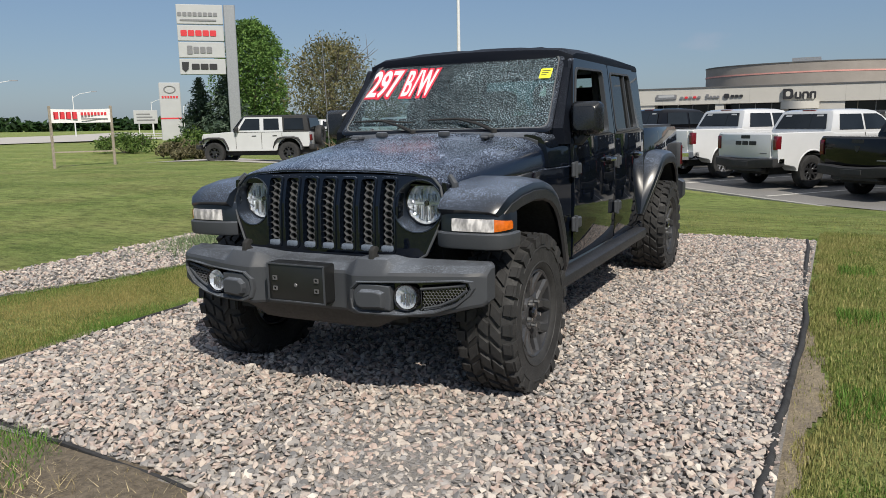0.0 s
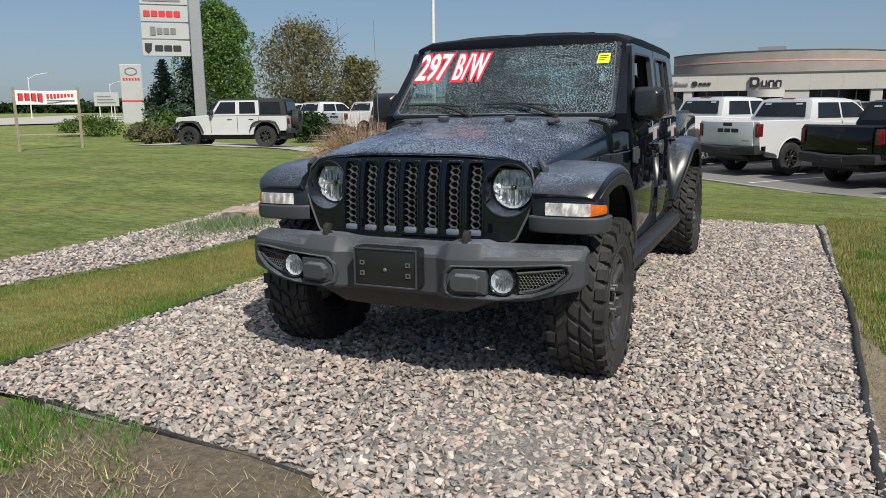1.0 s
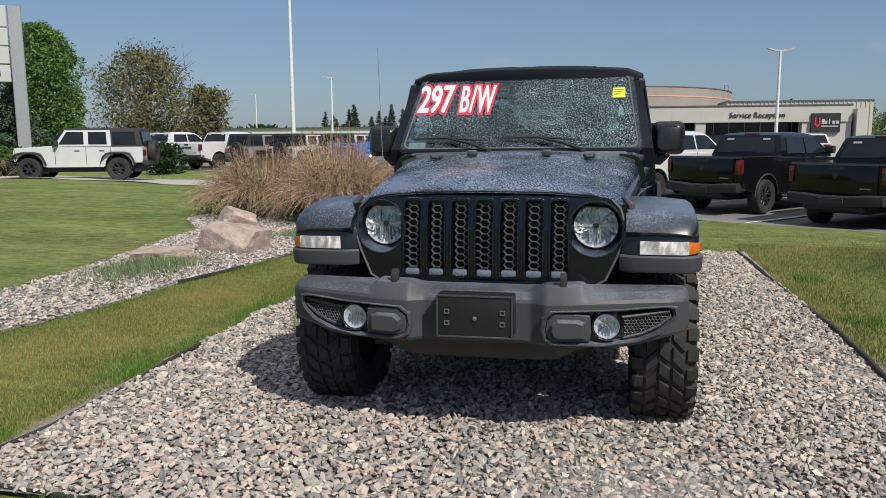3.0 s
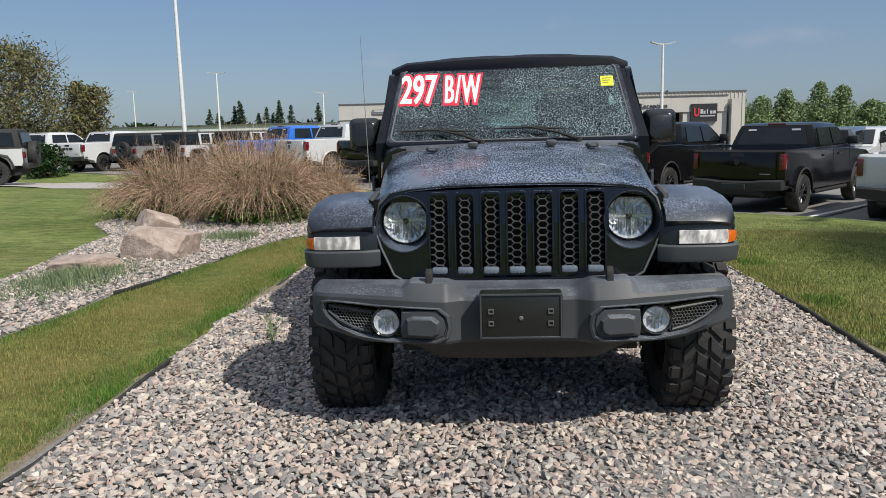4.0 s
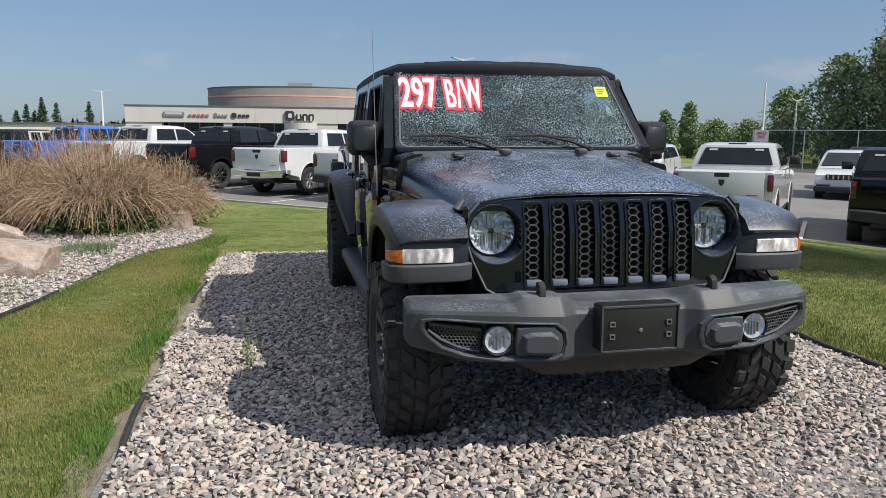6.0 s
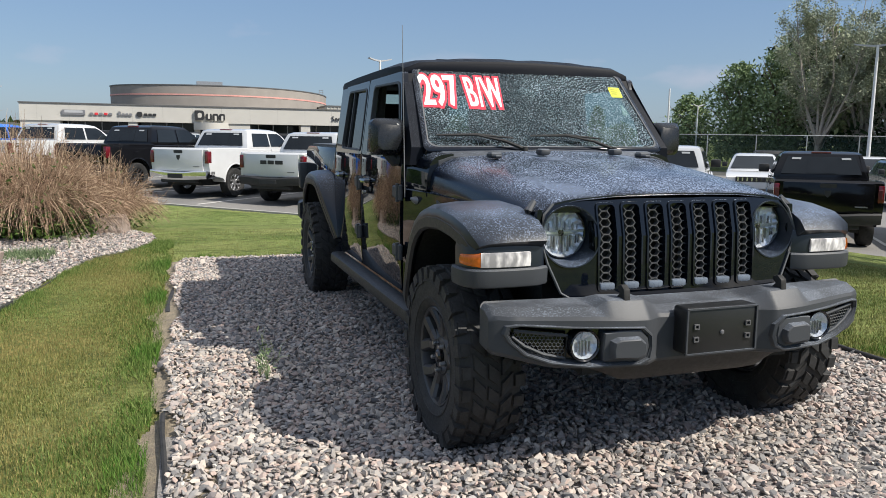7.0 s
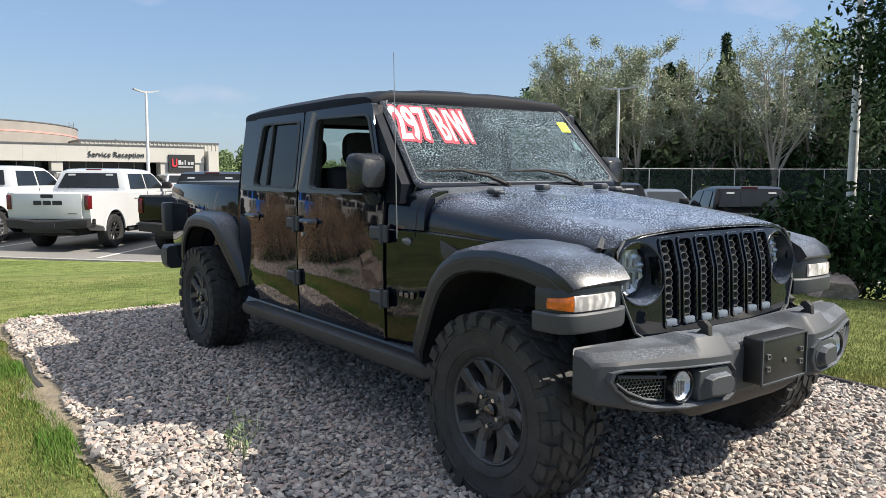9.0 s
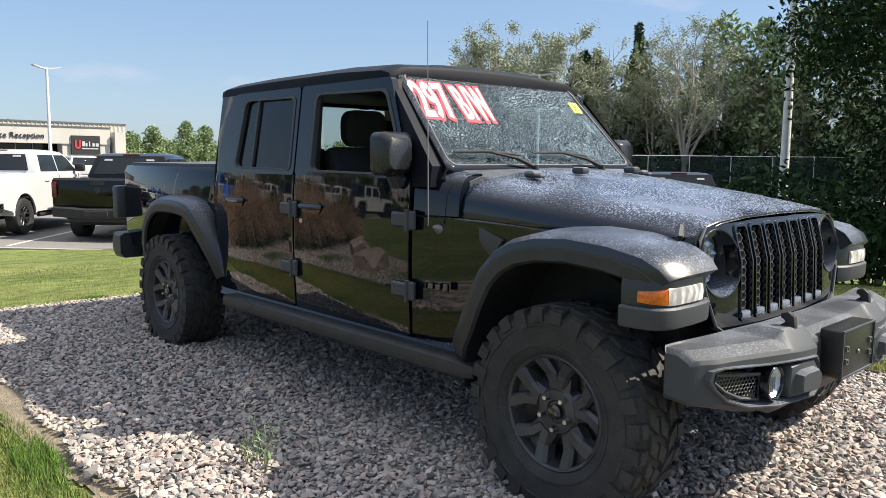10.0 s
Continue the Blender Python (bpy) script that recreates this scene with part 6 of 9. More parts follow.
def parked_pickup(label, paint, bumper, rim, rim_r=0.235, emblem="bars", flares=False):
    """A crew-cab pickup; its rear axle stands over the origin and it faces +y."""
    t = thing("pickup_truck", label, "pickup truck", "parked pickups")
    P = lambda name, bm, mat, lab="", parent=t, smooth=35: part(name, bm, mat, parent, lab, smooth)
    wb, r = 3.68, 0.415
    low = [(-1.16, 0.66), (-1.20, 0.90), (-1.215, 1.36), (-1.17, 1.40), (0.60, 1.40), (0.72, 1.36), (2.95, 1.33), (3.3, 1.31), (4.30, 1.24), (4.52, 1.16), (4.60, 0.95), (4.58, 0.58), (4.25, 0.50)] + arch(wb, 0.50, 0.45) + [(3.10, 0.48), (0.60, 0.48)] + arch(0, 0.50, 0.45) + [(-0.62, 0.55)]
    bm = bmesh.new()
    rings = []
    for x, k in ((-1.0, 0.93), (-0.985, 0.985), (-0.93, 1.0), (0.93, 1.0), (0.985, 0.985), (1.0, 0.93)):
        rings.append([(x * (1 - 0.02 * max(0, z - 0.9)), 1.7 + (y - 1.7) * (1 if abs(x) < 0.95 else 0.994), 0.9 + (z - 0.9) * (1 if abs(x) < 0.99 else 0.96)) for y, z in low])
    loft(bm, rings)
    body = P("body", bm, paint)
    # cab
    bm = bmesh.new()
    secs = [(1.34, 0.62, 3.30, 0.955), (1.42, 0.62, 3.18, 0.955), (1.60, 0.70, 2.92, 0.905), (1.80, 0.79, 2.64, 0.845), (1.90, 0.84, 2.46, 0.80), (1.945, 0.98, 2.20, 0.73), (1.965, 1.2, 1.9, 0.55)]
    loft(bm, [[(-w, y0, z), (-w + 0.10, y0 - 0.02, z), (0, y0 - 0.03, z), (w - 0.10, y0 - 0.02, z), (w, y0, z), (w, y1 - 0.12, z), (w - 0.12, y1, z), (0, y1 + 0.05, z), (-w + 0.12, y1, z), (-w, y1 - 0.12, z)] for z, y0, y1, w in secs])
    cab = P("cab", bm, paint)
    def on_cab(y_rel, z, side):
        for (z0, a0, b0, w0), (z1, a1, b1, w1) in zip(secs, secs[1:]):
            if z0 <= z <= z1:
                u = (z - z0) / (z1 - z0)
                return a0 + (a1 - a0) * u, b0 + (b1 - b0) * u, w0 + (w1 - w0) * u
    # rear window
    def back(x, z):
        a, b, w = on_cab(0, z, 0)
        return (x * w, a - 0.036, z)
    bm = bmesh.new()
    plate(bm, [back(-0.86, 1.46), back(0.86, 1.46), back(0.84, 1.66), back(0.82, 1.84), back(-0.82, 1.84), back(-0.84, 1.66)], (0, -1, 0.3))
    win = P("rear_window", bm, SHOP_GLASS, "dark rear window", cab, None)
    bm = bmesh.new()
    plate(bm, [back(-0.30, 1.48), back(0.30, 1.48), back(0.30, 1.82), back(-0.30, 1.82)], (0, -1, 0.3), 0.020)
    P("sliding_pane", bm, SHOP_GLASS, parent=cab, smooth=None)
    for x0, x1 in ((-0.70, -0.48), (0.48, 0.70)):
        bm = bmesh.new()
        plate(bm, [back(x0, 1.775), back(x1, 1.775), back(x1, 1.815), back(x0, 1.815)], (0, -1, 0.3), 0.022)
        P("window_decal", bm, SIGN_WHITE, "pale dealer sticker", cab, None)
    bm = bmesh.new()
    a, b, w = on_cab(0, 1.93, 0)
    box(bm, -0.20, 0.20, a - 0.06, a + 0.06, 1.905, 1.95, 0.008)
    P("brake_lamp", bm, RED_LENS, "high red brake lamp", cab)
    # side windows
    for s in (-1, 1):
        def side(y, z):
            a, b, w = on_cab(0, z, s)
            return (s * (w - 0.004 + 0.012), y, z)
        for nm, quad in (("rear", [(0.92, 1.44), (1.78, 1.44), (1.78, 1.83), (1.02, 1.83)]), ("front", [(1.86, 1.44), (2.86, 1.44), (2.50, 1.76), (2.34, 1.83), (1.86, 1.83)])):
            bm = bmesh.new()
            plate(bm, [side(y, z) for y, z in quad], (s, 0, 0.3), 0.010)
            P("side_window", bm, SHOP_GLASS, parent=cab, smooth=None)
        for y0 in (1.80, 2.95):
            bm = bmesh.new()
            box(bm, s * 0.995 - 0.004, s * 0.995 + 0.004, y0 - 0.008, y0 + 0.008, 0.56, 1.36)
            P("door_gap", bm, UNDER, parent=body, smooth=None)
        for y0 in (1.15, 2.2):
            bm = bmesh.new()
            box(bm, s * 1.0 - 0.02, s * 1.0 + 0.02, y0 - 0.11, y0 + 0.11, 1.19, 1.235, 0.012)
            P("door_handle", bm, paint, parent=body)
        bm = bmesh.new()
        box(bm, min(s * 0.99, s * 1.24), max(s * 0.99, s * 1.24), 2.70, 2.84, 1.42, 1.62, 0.035, 2)
        P("wing_mirror", bm, PLASTIC_BLACK, parent=cab)
        # tail lamp
        bm = bmesh.new()
        box(bm, min(s * 0.885, s * 0.998), max(s * 0.885, s * 0.998), -1.235, -1.06, 0.98, 1.32, 0.02, 2)
        lamp = P("tail_lamp", bm, RED_LENS, "red tail lamp", body)
        bm = bmesh.new()
        box(bm, min(s * 0.89, s * 0.97), max(s * 0.89, s * 0.97), -1.243, -1.2, 1.06, 1.24, 0.008)
        P("lamp_core", bm, plain("smoked_lens", (0.10, 0.03, 0.03), 0.2), parent=lamp)
        # wheel arch trim and housing
        for yc in (0.0, wb):
            bm = bmesh.new()
            ro, ri = 0.535, 0.495
            rings = []
            for a in [math.pi * k / 14 for k in range(15)]:
                rings.append([(s * x, yc + rr * math.cos(a), 0.45 + rr * math.sin(a)) for x, rr in ((0.98, ri), (1.008, ri), (1.012, (ro + ri) / 2), (1.0, ro), (0.97, ro))])
            loft(bm, rings)
            P("arch_trim", bm, PLASTIC_BLACK if flares else paint, parent=body)
            bm = bmesh.new()
            arc = [(yc + 0.497 * math.cos(a), 0.45 + 0.497 * math.sin(a)) for a in [math.pi * k / 10 for k in range(11)]]
            loft(bm, [[(s * x, y, z) for y, z in arc] for x in (0.55, 0.97)], caps=False, closed=False)
            bm.faces.new([bm.verts.new((s * 0.55, y, z)) for y, z in arc])
            P("wheel_housing", bm, UNDER, parent=body)
        for yc in (0.0, wb):
            make_wheel(t, (s * 0.86, yc, r), s, r, 0.285, rim_r, rim, RUBBER, mud=False, spokes=6, lugs=0, face=0.11)
    # tailgate
    bm = bmesh.new()
    prism(bm, rounded(1.66, 0.60, 0.03, 3, 0, 1.06), -1.245, -1.18, "y", 0.010, 2)
    gate = P("tailgate", bm, paint, "", body)
    bm = bmesh.new()
    prism(bm, rounded(0.30, 0.085, 0.02, 3, 0, 1.295), -1.252, -1.24, "y")
    P("tailgate_handle", bm, PLASTIC_BLACK, "", gate)
    if emblem == "bars":
        for x, w in ((-0.23, 0.19), (0.0, 0.19), (0.25, 0.23)):
            bm = bmesh.new()
            prism(bm, rounded(w, 0.10, 0.012, 2, x, 1.14), -1.256, -1.24, "y")
            P("badge", bm, DARK_MARK, "dark badge bar", gate)
    else:
        bm = bmesh.new()
        prism(bm, [(-0.06, 1.20), (0.06, 1.20), (0.05, 1.11), (0.0, 1.06), (-0.05, 1.11)], -1.256, -1.24, "y")
        P("badge", bm, DARK_MARK, "dark shield badge", gate)
    bm = bmesh.new()
    box(bm, 0.50, 0.72, -1.254, -1.24, 0.88, 0.905)
    P("badge", bm, GREY_MARK, "grey badge bar", gate)
    # rear bumper
    bm = bmesh.new()
    rings = []
    for x, y0, z0, z1 in ((-1.0, -1.12, 0.60, 0.76), (-0.97, -1.30, 0.56, 0.78), (-0.6, -1.40, 0.54, 0.77), (-0.3, -1.40, 0.52, 0.74), (0.3, -1.40, 0.52, 0.74), (0.6, -1.40, 0.54, 0.77), (0.97, -1.30, 0.56, 0.78), (1.0, -1.12, 0.60, 0.76)):
        rings.append([(x, -0.95, z0), (x, y0 + 0.03, z0), (x, y0, z0 + 0.05), (x, y0, z1 - 0.03), (x, y0 + 0.03, z1), (x, -0.95, z1)])
    loft(bm, rings)
    bump = P("rear_bumper", bm, bumper)
    bm = bmesh.new()
    box(bm, -0.26, 0.26, -1.412, -1.39, 0.57, 0.69, 0.01)
    box(bm, -0.6, 0.6, -1.30, -1.1, 0.44, 0.54, 0.02)
    P("tow_bar", bm, PLASTIC_BLACK, "", bump)
    # front end and underbody
    bm = bmesh.new()
    box(bm, -0.70, 0.70, 4.52, 4.64, 0.72, 1.14, 0.03)
    P("grille", bm, PLASTIC_BLACK)
    bm = bmesh.new()
    box(bm, -0.96, 0.96, 4.48, 4.72, 0.46, 0.72, 0.04)
    P("front_bumper", bm, bumper)
    for s in (-1, 1):
        bm = bmesh.new()
        box(bm, min(s * 0.72, s * 0.97), max(s * 0.72, s * 0.97), 4.42, 4.61, 0.92, 1.12, 0.02)
        P("headlamp", bm, WHITE_LENS)
    bm = bmesh.new()
    box(bm, -0.6, 0.6, -1.0, 4.3, 0.36, 0.62)
    rod(bm, (-0.8, 0, 0.41), (0.8, 0, 0.41), 0.06)
    rod(bm, (0.5, -1.2, 0.44), (0.5, -0.4, 0.44), 0.05)
    P("chassis", bm, UNDER, smooth=None)
    for s in (-1, 1):
        bm = bmesh.new()
        rod(bm, (s * 0.93, 0.75, 0.40), (s * 0.93, 2.95, 0.40), 0.05, n=10)
        P("side_step", bm, PLASTIC_BLACK)
    return t


def park(t, hub, turn=HEADING, lift=0.015):
    """Stand a pickup with its right rear wheel at hub."""
    c, s = math.cos(radians(turn)), math.sin(radians(turn))
    x, y = hub[0] - 0.9 * c, hub[1] - 0.9 * s
    t.matrix_basis = pose(x, y, lot_level(x, y) + lift, 0, 0, turn)
    return t


def park_copy(src, hub, label="", turn=HEADING):
    t = copy_thing(src, Matrix())
    park(t, hub, turn)
    if label:
        t["label"] = label
    return t


white_black = park(parked_pickup("white crew-cab pickup with black bumper and dark rear glass", WHITE_PAINT, PLASTIC_BLACK, RIM_DARK, 0.235, "bars"), (1.65, 17.8))
white_chrome = park(parked_pickup("white crew-cab pickup with chrome bumper and silver wheels", WHITE_PAINT, CHROME, ALLOY, 0.25, "shield"), (-0.67, 19.83))
black_a = park(parked_pickup("black crew-cab pickup with red tail lamps", DARK_PAINT, PLASTIC_BLACK, RIM_DARK, 0.25, "shield"), (-3.4, 21.8))
black_lift = park(parked_pickup("black crew-cab pickup with black wheel flares", DARK_PAINT, PLASTIC_BLACK, RIM_DARK, 0.235, "shield", True), (4.13, 15.98))
park_copy(black_lift, (6.49, 13.57), "black crew-cab pickup parked on the car park")
white_plain = park(parked_pickup("white crew-cab pickup with black bumper beside a black one", WHITE_PAINT, PLASTIC_BLACK, RIM_DARK, 0.235, "shield"), (9.04, 11.35))
park_copy(black_a, (11.65, 9.2), "black crew-cab pickup with a sticker in its rear window")
park_copy(black_lift, (14.4, 7.1), "black pickup half hidden behind a dark shrub")
park_copy(white_chrome, (-6.4, 24.6), "white crew-cab pickup behind dry shrub stems")
blue = park(parked_pickup("bright blue crew-cab pickup beside white ones", BLUE_PAINT, PLASTIC_BLACK, RIM_DARK, 0.235, "bars"), (-9.2, 26.9))


def parked_suv(label, paint, boxy=False, roof_paint=None, group="parked cars"):
    """A four-door wagon that faces +y; boxy: upright, with flares, spare wheel and round lamps."""
    t = thing("suv", label, "off-road car" if boxy else "car", group)
    P = lambda name, bm, mat, lab="", parent=t, smooth=35: part(name, bm, mat, parent, lab, smooth)
    wb, r = (3.0, 0.405) if boxy else (2.95, 0.37)
    w = 0.80 if boxy else 0.96
    if boxy:
        low = [(-0.80, 0.62), (-0.83, 0.80), (-0.83, 1.20), (2.28, 1.22), (3.45, 1.14), (3.50, 1.05), (3.48, 0.68), (3.40, 0.62)] + arch(wb, 0.47, 0.50) + [(2.45, 0.47), (0.52, 0.47)] + arch(0, 0.47, 0.50) + [(-0.5, 0.62)]
        secs = [(1.18, -0.82, 2.32, w), (1.24, -0.82, 2.26, w), (1.74, -0.72, 1.88, 0.70), (1.80, -0.70, 1.84, 0.685), (1.835, -0.62, 1.76, 0.62)]
    else:
        low = [(-0.92, 0.50), (-1.0, 0.72), (-0.98, 1.10), (-0.90, 1.16), (2.10, 1.12), (2.60, 1.08), (3.60, 0.98), (3.78, 0.88), (3.84, 0.66), (3.80, 0.36), (3.5, 0.30)] + arch(wb, 0.43, 0.36) + [(2.45, 0.30), (0.48, 0.30)] + arch(0, 0.43, 0.36) + [(-0.5, 0.36)]
        secs = [(1.08, -0.95, 2.66, w - 0.02), (1.16, -0.92, 2.48, w - 0.03), (1.45, -0.82, 1.98, w - 0.13), (1.66, -0.70, 1.55, w - 0.22), (1.72, -0.50, 1.30, w - 0.30), (1.74, -0.2, 1.0, w - 0.45)]
    bm = bmesh.new()
    rings = []
    for x, k in ((-w, 0.94), (-w + 0.02, 0.985), (-w + 0.08, 1.0), (w - 0.08, 1.0), (w - 0.02, 0.985), (w, 0.94)):
        rings.append([(x, 1.4 + (y - 1.4) * (0.99 + 0.01 * k), 0.8 + (z - 0.8) * (1 if k > 0.97 else 0.96)) for y, z in low])
    loft(bm, rings)
    body = P("body", bm, paint)
    bm = bmesh.new()
    loft(bm, [[(-ww, y0, z), (0, y0 - 0.03, z), (ww, y0, z), (ww, y1 - 0.10, z), (ww - 0.10, y1, z), (0, y1 + 0.04, z), (-ww + 0.10, y1, z), (-ww, y1 - 0.10, z)] for z, y0, y1, ww in secs])
    cab = P("cabin", bm, roof_paint or paint, "black hard top" if roof_paint else "")
    def at(z):
        for (z0, a0, b0, w0), (z1, a1, b1, w1) in zip(secs, secs[1:]):
            if z0 <= z <= z1:
                u = (z - z0) / (z1 - z0)
                return a0 + (a1 - a0) * u, b0 + (b1 - b0) * u, w0 + (w1 - w0) * u
    zl, zh = (1.27, 1.70) if boxy else (1.17, 1.62)
    for s in (-1, 1):
        def side(y, z):
            return (s * (at(z)[2] + 0.002), y, z)
        if boxy:
            bm = bmesh.new()
            plate(bm, [side(0.22, 1.20), side(2.14, 1.20), side(1.78, 1.76), side(0.26, 1.76)], (s, 0, 0.2), 0.012)
            P("upper_door_panel", bm, paint, parent=cab, smooth=None)
            wins = [[(-0.62, zl), (0.16, zl), (0.18, zh), (-0.56, zh)], [(0.36, zl), (0.98, zl), (1.0, zh), (0.40, zh)], [(1.14, zl), (1.98, zl), (1.72, zh), (1.16, zh)]]
        else:
            wins = [[(-0.55, zl + 0.06), (0.10, zl + 0.04), (0.12, zh - 0.02), (-0.35, zh - 0.05)], [(0.18, zl + 0.03), (1.02, zl + 0.02), (0.98, zh - 0.02), (0.20, zh - 0.02)], [(1.10, zl + 0.02), (2.15, zl), (1.62, zh - 0.08), (1.10, zh - 0.02)]]
        for q in wins:
            bm = bmesh.new()
            plate(bm, [side(y, z) for y, z in q], (s, 0, 0.25), 0.020)
            P("side_window", bm, SHOP_GLASS, parent=cab, smooth=None)
        for y0 in (0.26, 1.08, 2.12):
            bm = bmesh.new()
            box(bm, s * w - 0.006, s * w + 0.003, y0 - 0.007, y0 + 0.007, 0.55, 1.16)
            P("door_gap", bm, UNDER, parent=body, smooth=None)
        for y0 in (0.55, 1.38):
            bm = bmesh.new()
            box(bm, s * w - 0.02, s * w + 0.025, y0 - 0.09, y0 + 0.09, 1.03, 1.065, 0.01)
            P("door_handle", bm, PLASTIC_BLACK if boxy else paint, parent=body)
        bm = bmesh.new()
        box(bm, min(s * w, s * (w + 0.20)), max(s * w, s * (w + 0.20)), 1.98, 2.10, 1.22, 1.40, 0.03, 2)
        P("wing_mirror", bm, PLASTIC_BLACK, parent=cab)
        for yc in (0.0, wb):
            bm = bmesh.new()
            if boxy:
                pts = [(yc + dy, z) for dy, z in ((-0.58, 0.60), (-0.50, 0.80), (-0.40, 0.97), (-0.22, 1.02), (0.22, 1.02), (0.42, 0.97), (0.54, 0.84), (0.60, 0.66))]
                if yc:
                    pts[-1] = (yc + 0.58, 0.88)
                loft(bm, [[(s * x, y, z + dz) for x, dz in ((w - 0.06, 0.0), (w + 0.10, -0.01), (w + 0.13, -0.05), (w + 0.12, -0.08), (w - 0.06, -0.06))] for y, z in pts])
                P("fender_flare", bm, PLASTIC_BLACK, "", body)
            else:
                rings = []
                for a in [math.pi * k / 12 for k in range(13)]:
                    rings.append([(s * x, yc + rr * math.cos(a), 0.36 + rr * math.sin(a)) for x, rr in ((w - 0.02, 0.425), (w + 0.008, 0.43), (w + 0.008, 0.46), (w - 0.02, 0.47))])
                loft(bm, rings)
                P("arch_trim", bm, PLASTIC_BLACK, parent=body)
            bm = bmesh.new()
            rad, zc = (0.468, 0.50) if boxy else (0.428, 0.36)
            arc = [(yc + rad * math.cos(a), zc + rad * math.sin(a)) for a in [math.pi * k / 10 for k in range(11)]]
            loft(bm, [[(s * x, y, z) for y, z in arc] for x in (w - 0.42, w - 0.03)], caps=False, closed=False)
            bm.faces.new([bm.verts.new((s * (w - 0.42), y, z)) for y, z in arc])
            P("wheel_housing", bm, UNDER, parent=body)
            make_wheel(t, (s * (w - 0.03 if boxy else w - 0.14), yc, r), s, r, 0.26, 0.222 if boxy else 0.25, RIM_DARK if boxy else ALLOY, RUBBER, mud=False, spokes=5, lugs=0, face=0.10)
        # lamps
        bm = bmesh.new()
        if boxy:
            box(bm, min(s * 0.62, s * 0.79), max(s * 0.62, s * 0.79), -0.90, -0.82, 0.86, 1.08, 0.012)
            P("tail_lamp", bm, RED_LENS, "red tail lamp", body)
            bm = bmesh.new()
            lathe(bm, [(0.10, 0.0), (0.11, 0.03), (0.08, 0.05), (0.002, 0.055)], Matrix.Translation((s * 0.50, 3.49, 0.95)) @ Matrix.Rotation(radians(-90), 4, "X"), 20)
            P("headlamp", bm, WHITE_LENS, "", body)
        else:
            box(bm, min(s * 0.55, s * 0.95), max(s * 0.55, s * 0.95), -1.02, -0.86, 0.90, 1.06, 0.02)
            P("tail_lamp", bm, RED_LENS, "red tail lamp", body)
            bm = bmesh.new()
            box(bm, min(s * 0.52, s * 0.93), max(s * 0.52, s * 0.93), 3.58, 3.80, 0.80, 0.90, 0.02)
            P("headlamp", bm, WHITE_LENS, "", body)
            bm = bmesh.new()
            box(bm, min(s * 0.45, s * 0.90), max(s * 0.45, s * 0.90), 3.74, 3.86, 0.46, 0.55, 0.02)
            P("fog_lamp", bm, PLASTIC_BLACK, "", body)
    # front and rear windows
    def front(x, z):
        a, b, ww = at(z)
        return (x * (ww - 0.10), b + 0.02, z)
    bm = bmesh.new()
    plate(bm, [front(-1, zl), front(1, zl), front(1, zh), front(-1, zh)], (0, 1, 0.7), 0.03)
    P("windscreen", bm, SHOP_GLASS, "", cab, None)
    bm = bmesh.new()
    plate(bm, [(-at(zl)[2] * 0.86, at(zl)[0] - 0.02, zl), (at(zl)[2] * 0.86, at(zl)[0] - 0.02, zl), (at(zh)[2] * 0.86, at(zh)[0] - 0.02, zh), (-at(zh)[2] * 0.86, at(zh)[0] - 0.02, zh)], (0, -1, 0.2), 0.03)
    P("rear_window", bm, SHOP_GLASS, "", cab, None)
    # grille slots
    fy, fz0, fz1 = (3.50, 0.76, 1.06) if boxy else (3.84, 0.74, 0.88)
    bm = bmesh.new()
    box(bm, -0.62, 0.62, fy - 0.06, fy + 0.012, fz0 - 0.02, fz1 + 0.02, 0.01)
    gr = P("grille", bm, PLASTIC_BLACK)
    for k in range(7):
        bm = bmesh.new()
        x = (k - 3) * (0.11 if boxy else 0.16)
        prism(bm, rounded(0.035 if boxy else 0.05, fz1 - fz0, 0.012, 2, x + 0.055, (fz0 + fz1) / 2), fy + 0.008, fy + 0.02, "y")
        P("grille_bar", bm, paint if boxy else CHROME, parent=gr, smooth=None)
    for y0, y1, z0, z1 in ((3.55, 3.78, 0.55, 0.72), (-1.0, -0.80, 0.52, 0.70)) if boxy else ((3.70, 3.90, 0.30, 0.48), (-1.06, -0.86, 0.34, 0.60)):
        bm = bmesh.new()
        box(bm, -w - 0.02, w + 0.02, y0, y1, z0, z1, 0.04, 2)
        P("bumper", bm, PLASTIC_BLACK)
    if boxy:
        m = Matrix.Translation((0.12, -1.0, 1.02)) @ Matrix.Rotation(radians(-90), 4, "Z")
        bm = bmesh.new()
        lathe(bm, [(0.22, -0.11), (0.33, -0.13), (0.395, -0.12), (0.405, -0.08), (0.405, 0.08), (0.395, 0.12), (0.33, 0.13), (0.22, 0.11)], m @ Matrix.Rotation(radians(90), 4, "Y"), 32, close=True)
        sp = P("spare_wheel", bm, RUBBER, "spare wheel on the tailgate")
        bm = bmesh.new()
        spoke_rim(bm, 0.222, 0.09, 5)
        part("rim", bm, RIM_DARK, sp, smooth=35).matrix_basis = m
        bm = bmesh.new()
        box(bm, 0.0, 0.24, -0.92, -0.80, 0.95, 1.1)
        P("spare_carrier", bm, PLASTIC_BLACK)
    bm = bmesh.new()
    box(bm, -w + 0.2, w - 0.2, -0.7, 3.3, 0.30, 0.55)
    P("chassis", bm, UNDER, smooth=None)
    return t


def stand(t, x, y, turn, z=None):
    t.matrix_basis = pose(x, y, (max(lot_level(x, y), ground_z(x, y)) + 0.015) if z is None else z, 0, 0, turn)
    return t


def stand_copy(src, x, y, turn, label=""):
    t = stand(copy_thing(src, Matrix()), x, y, turn)
    if label:
        t["label"] = label
    return t


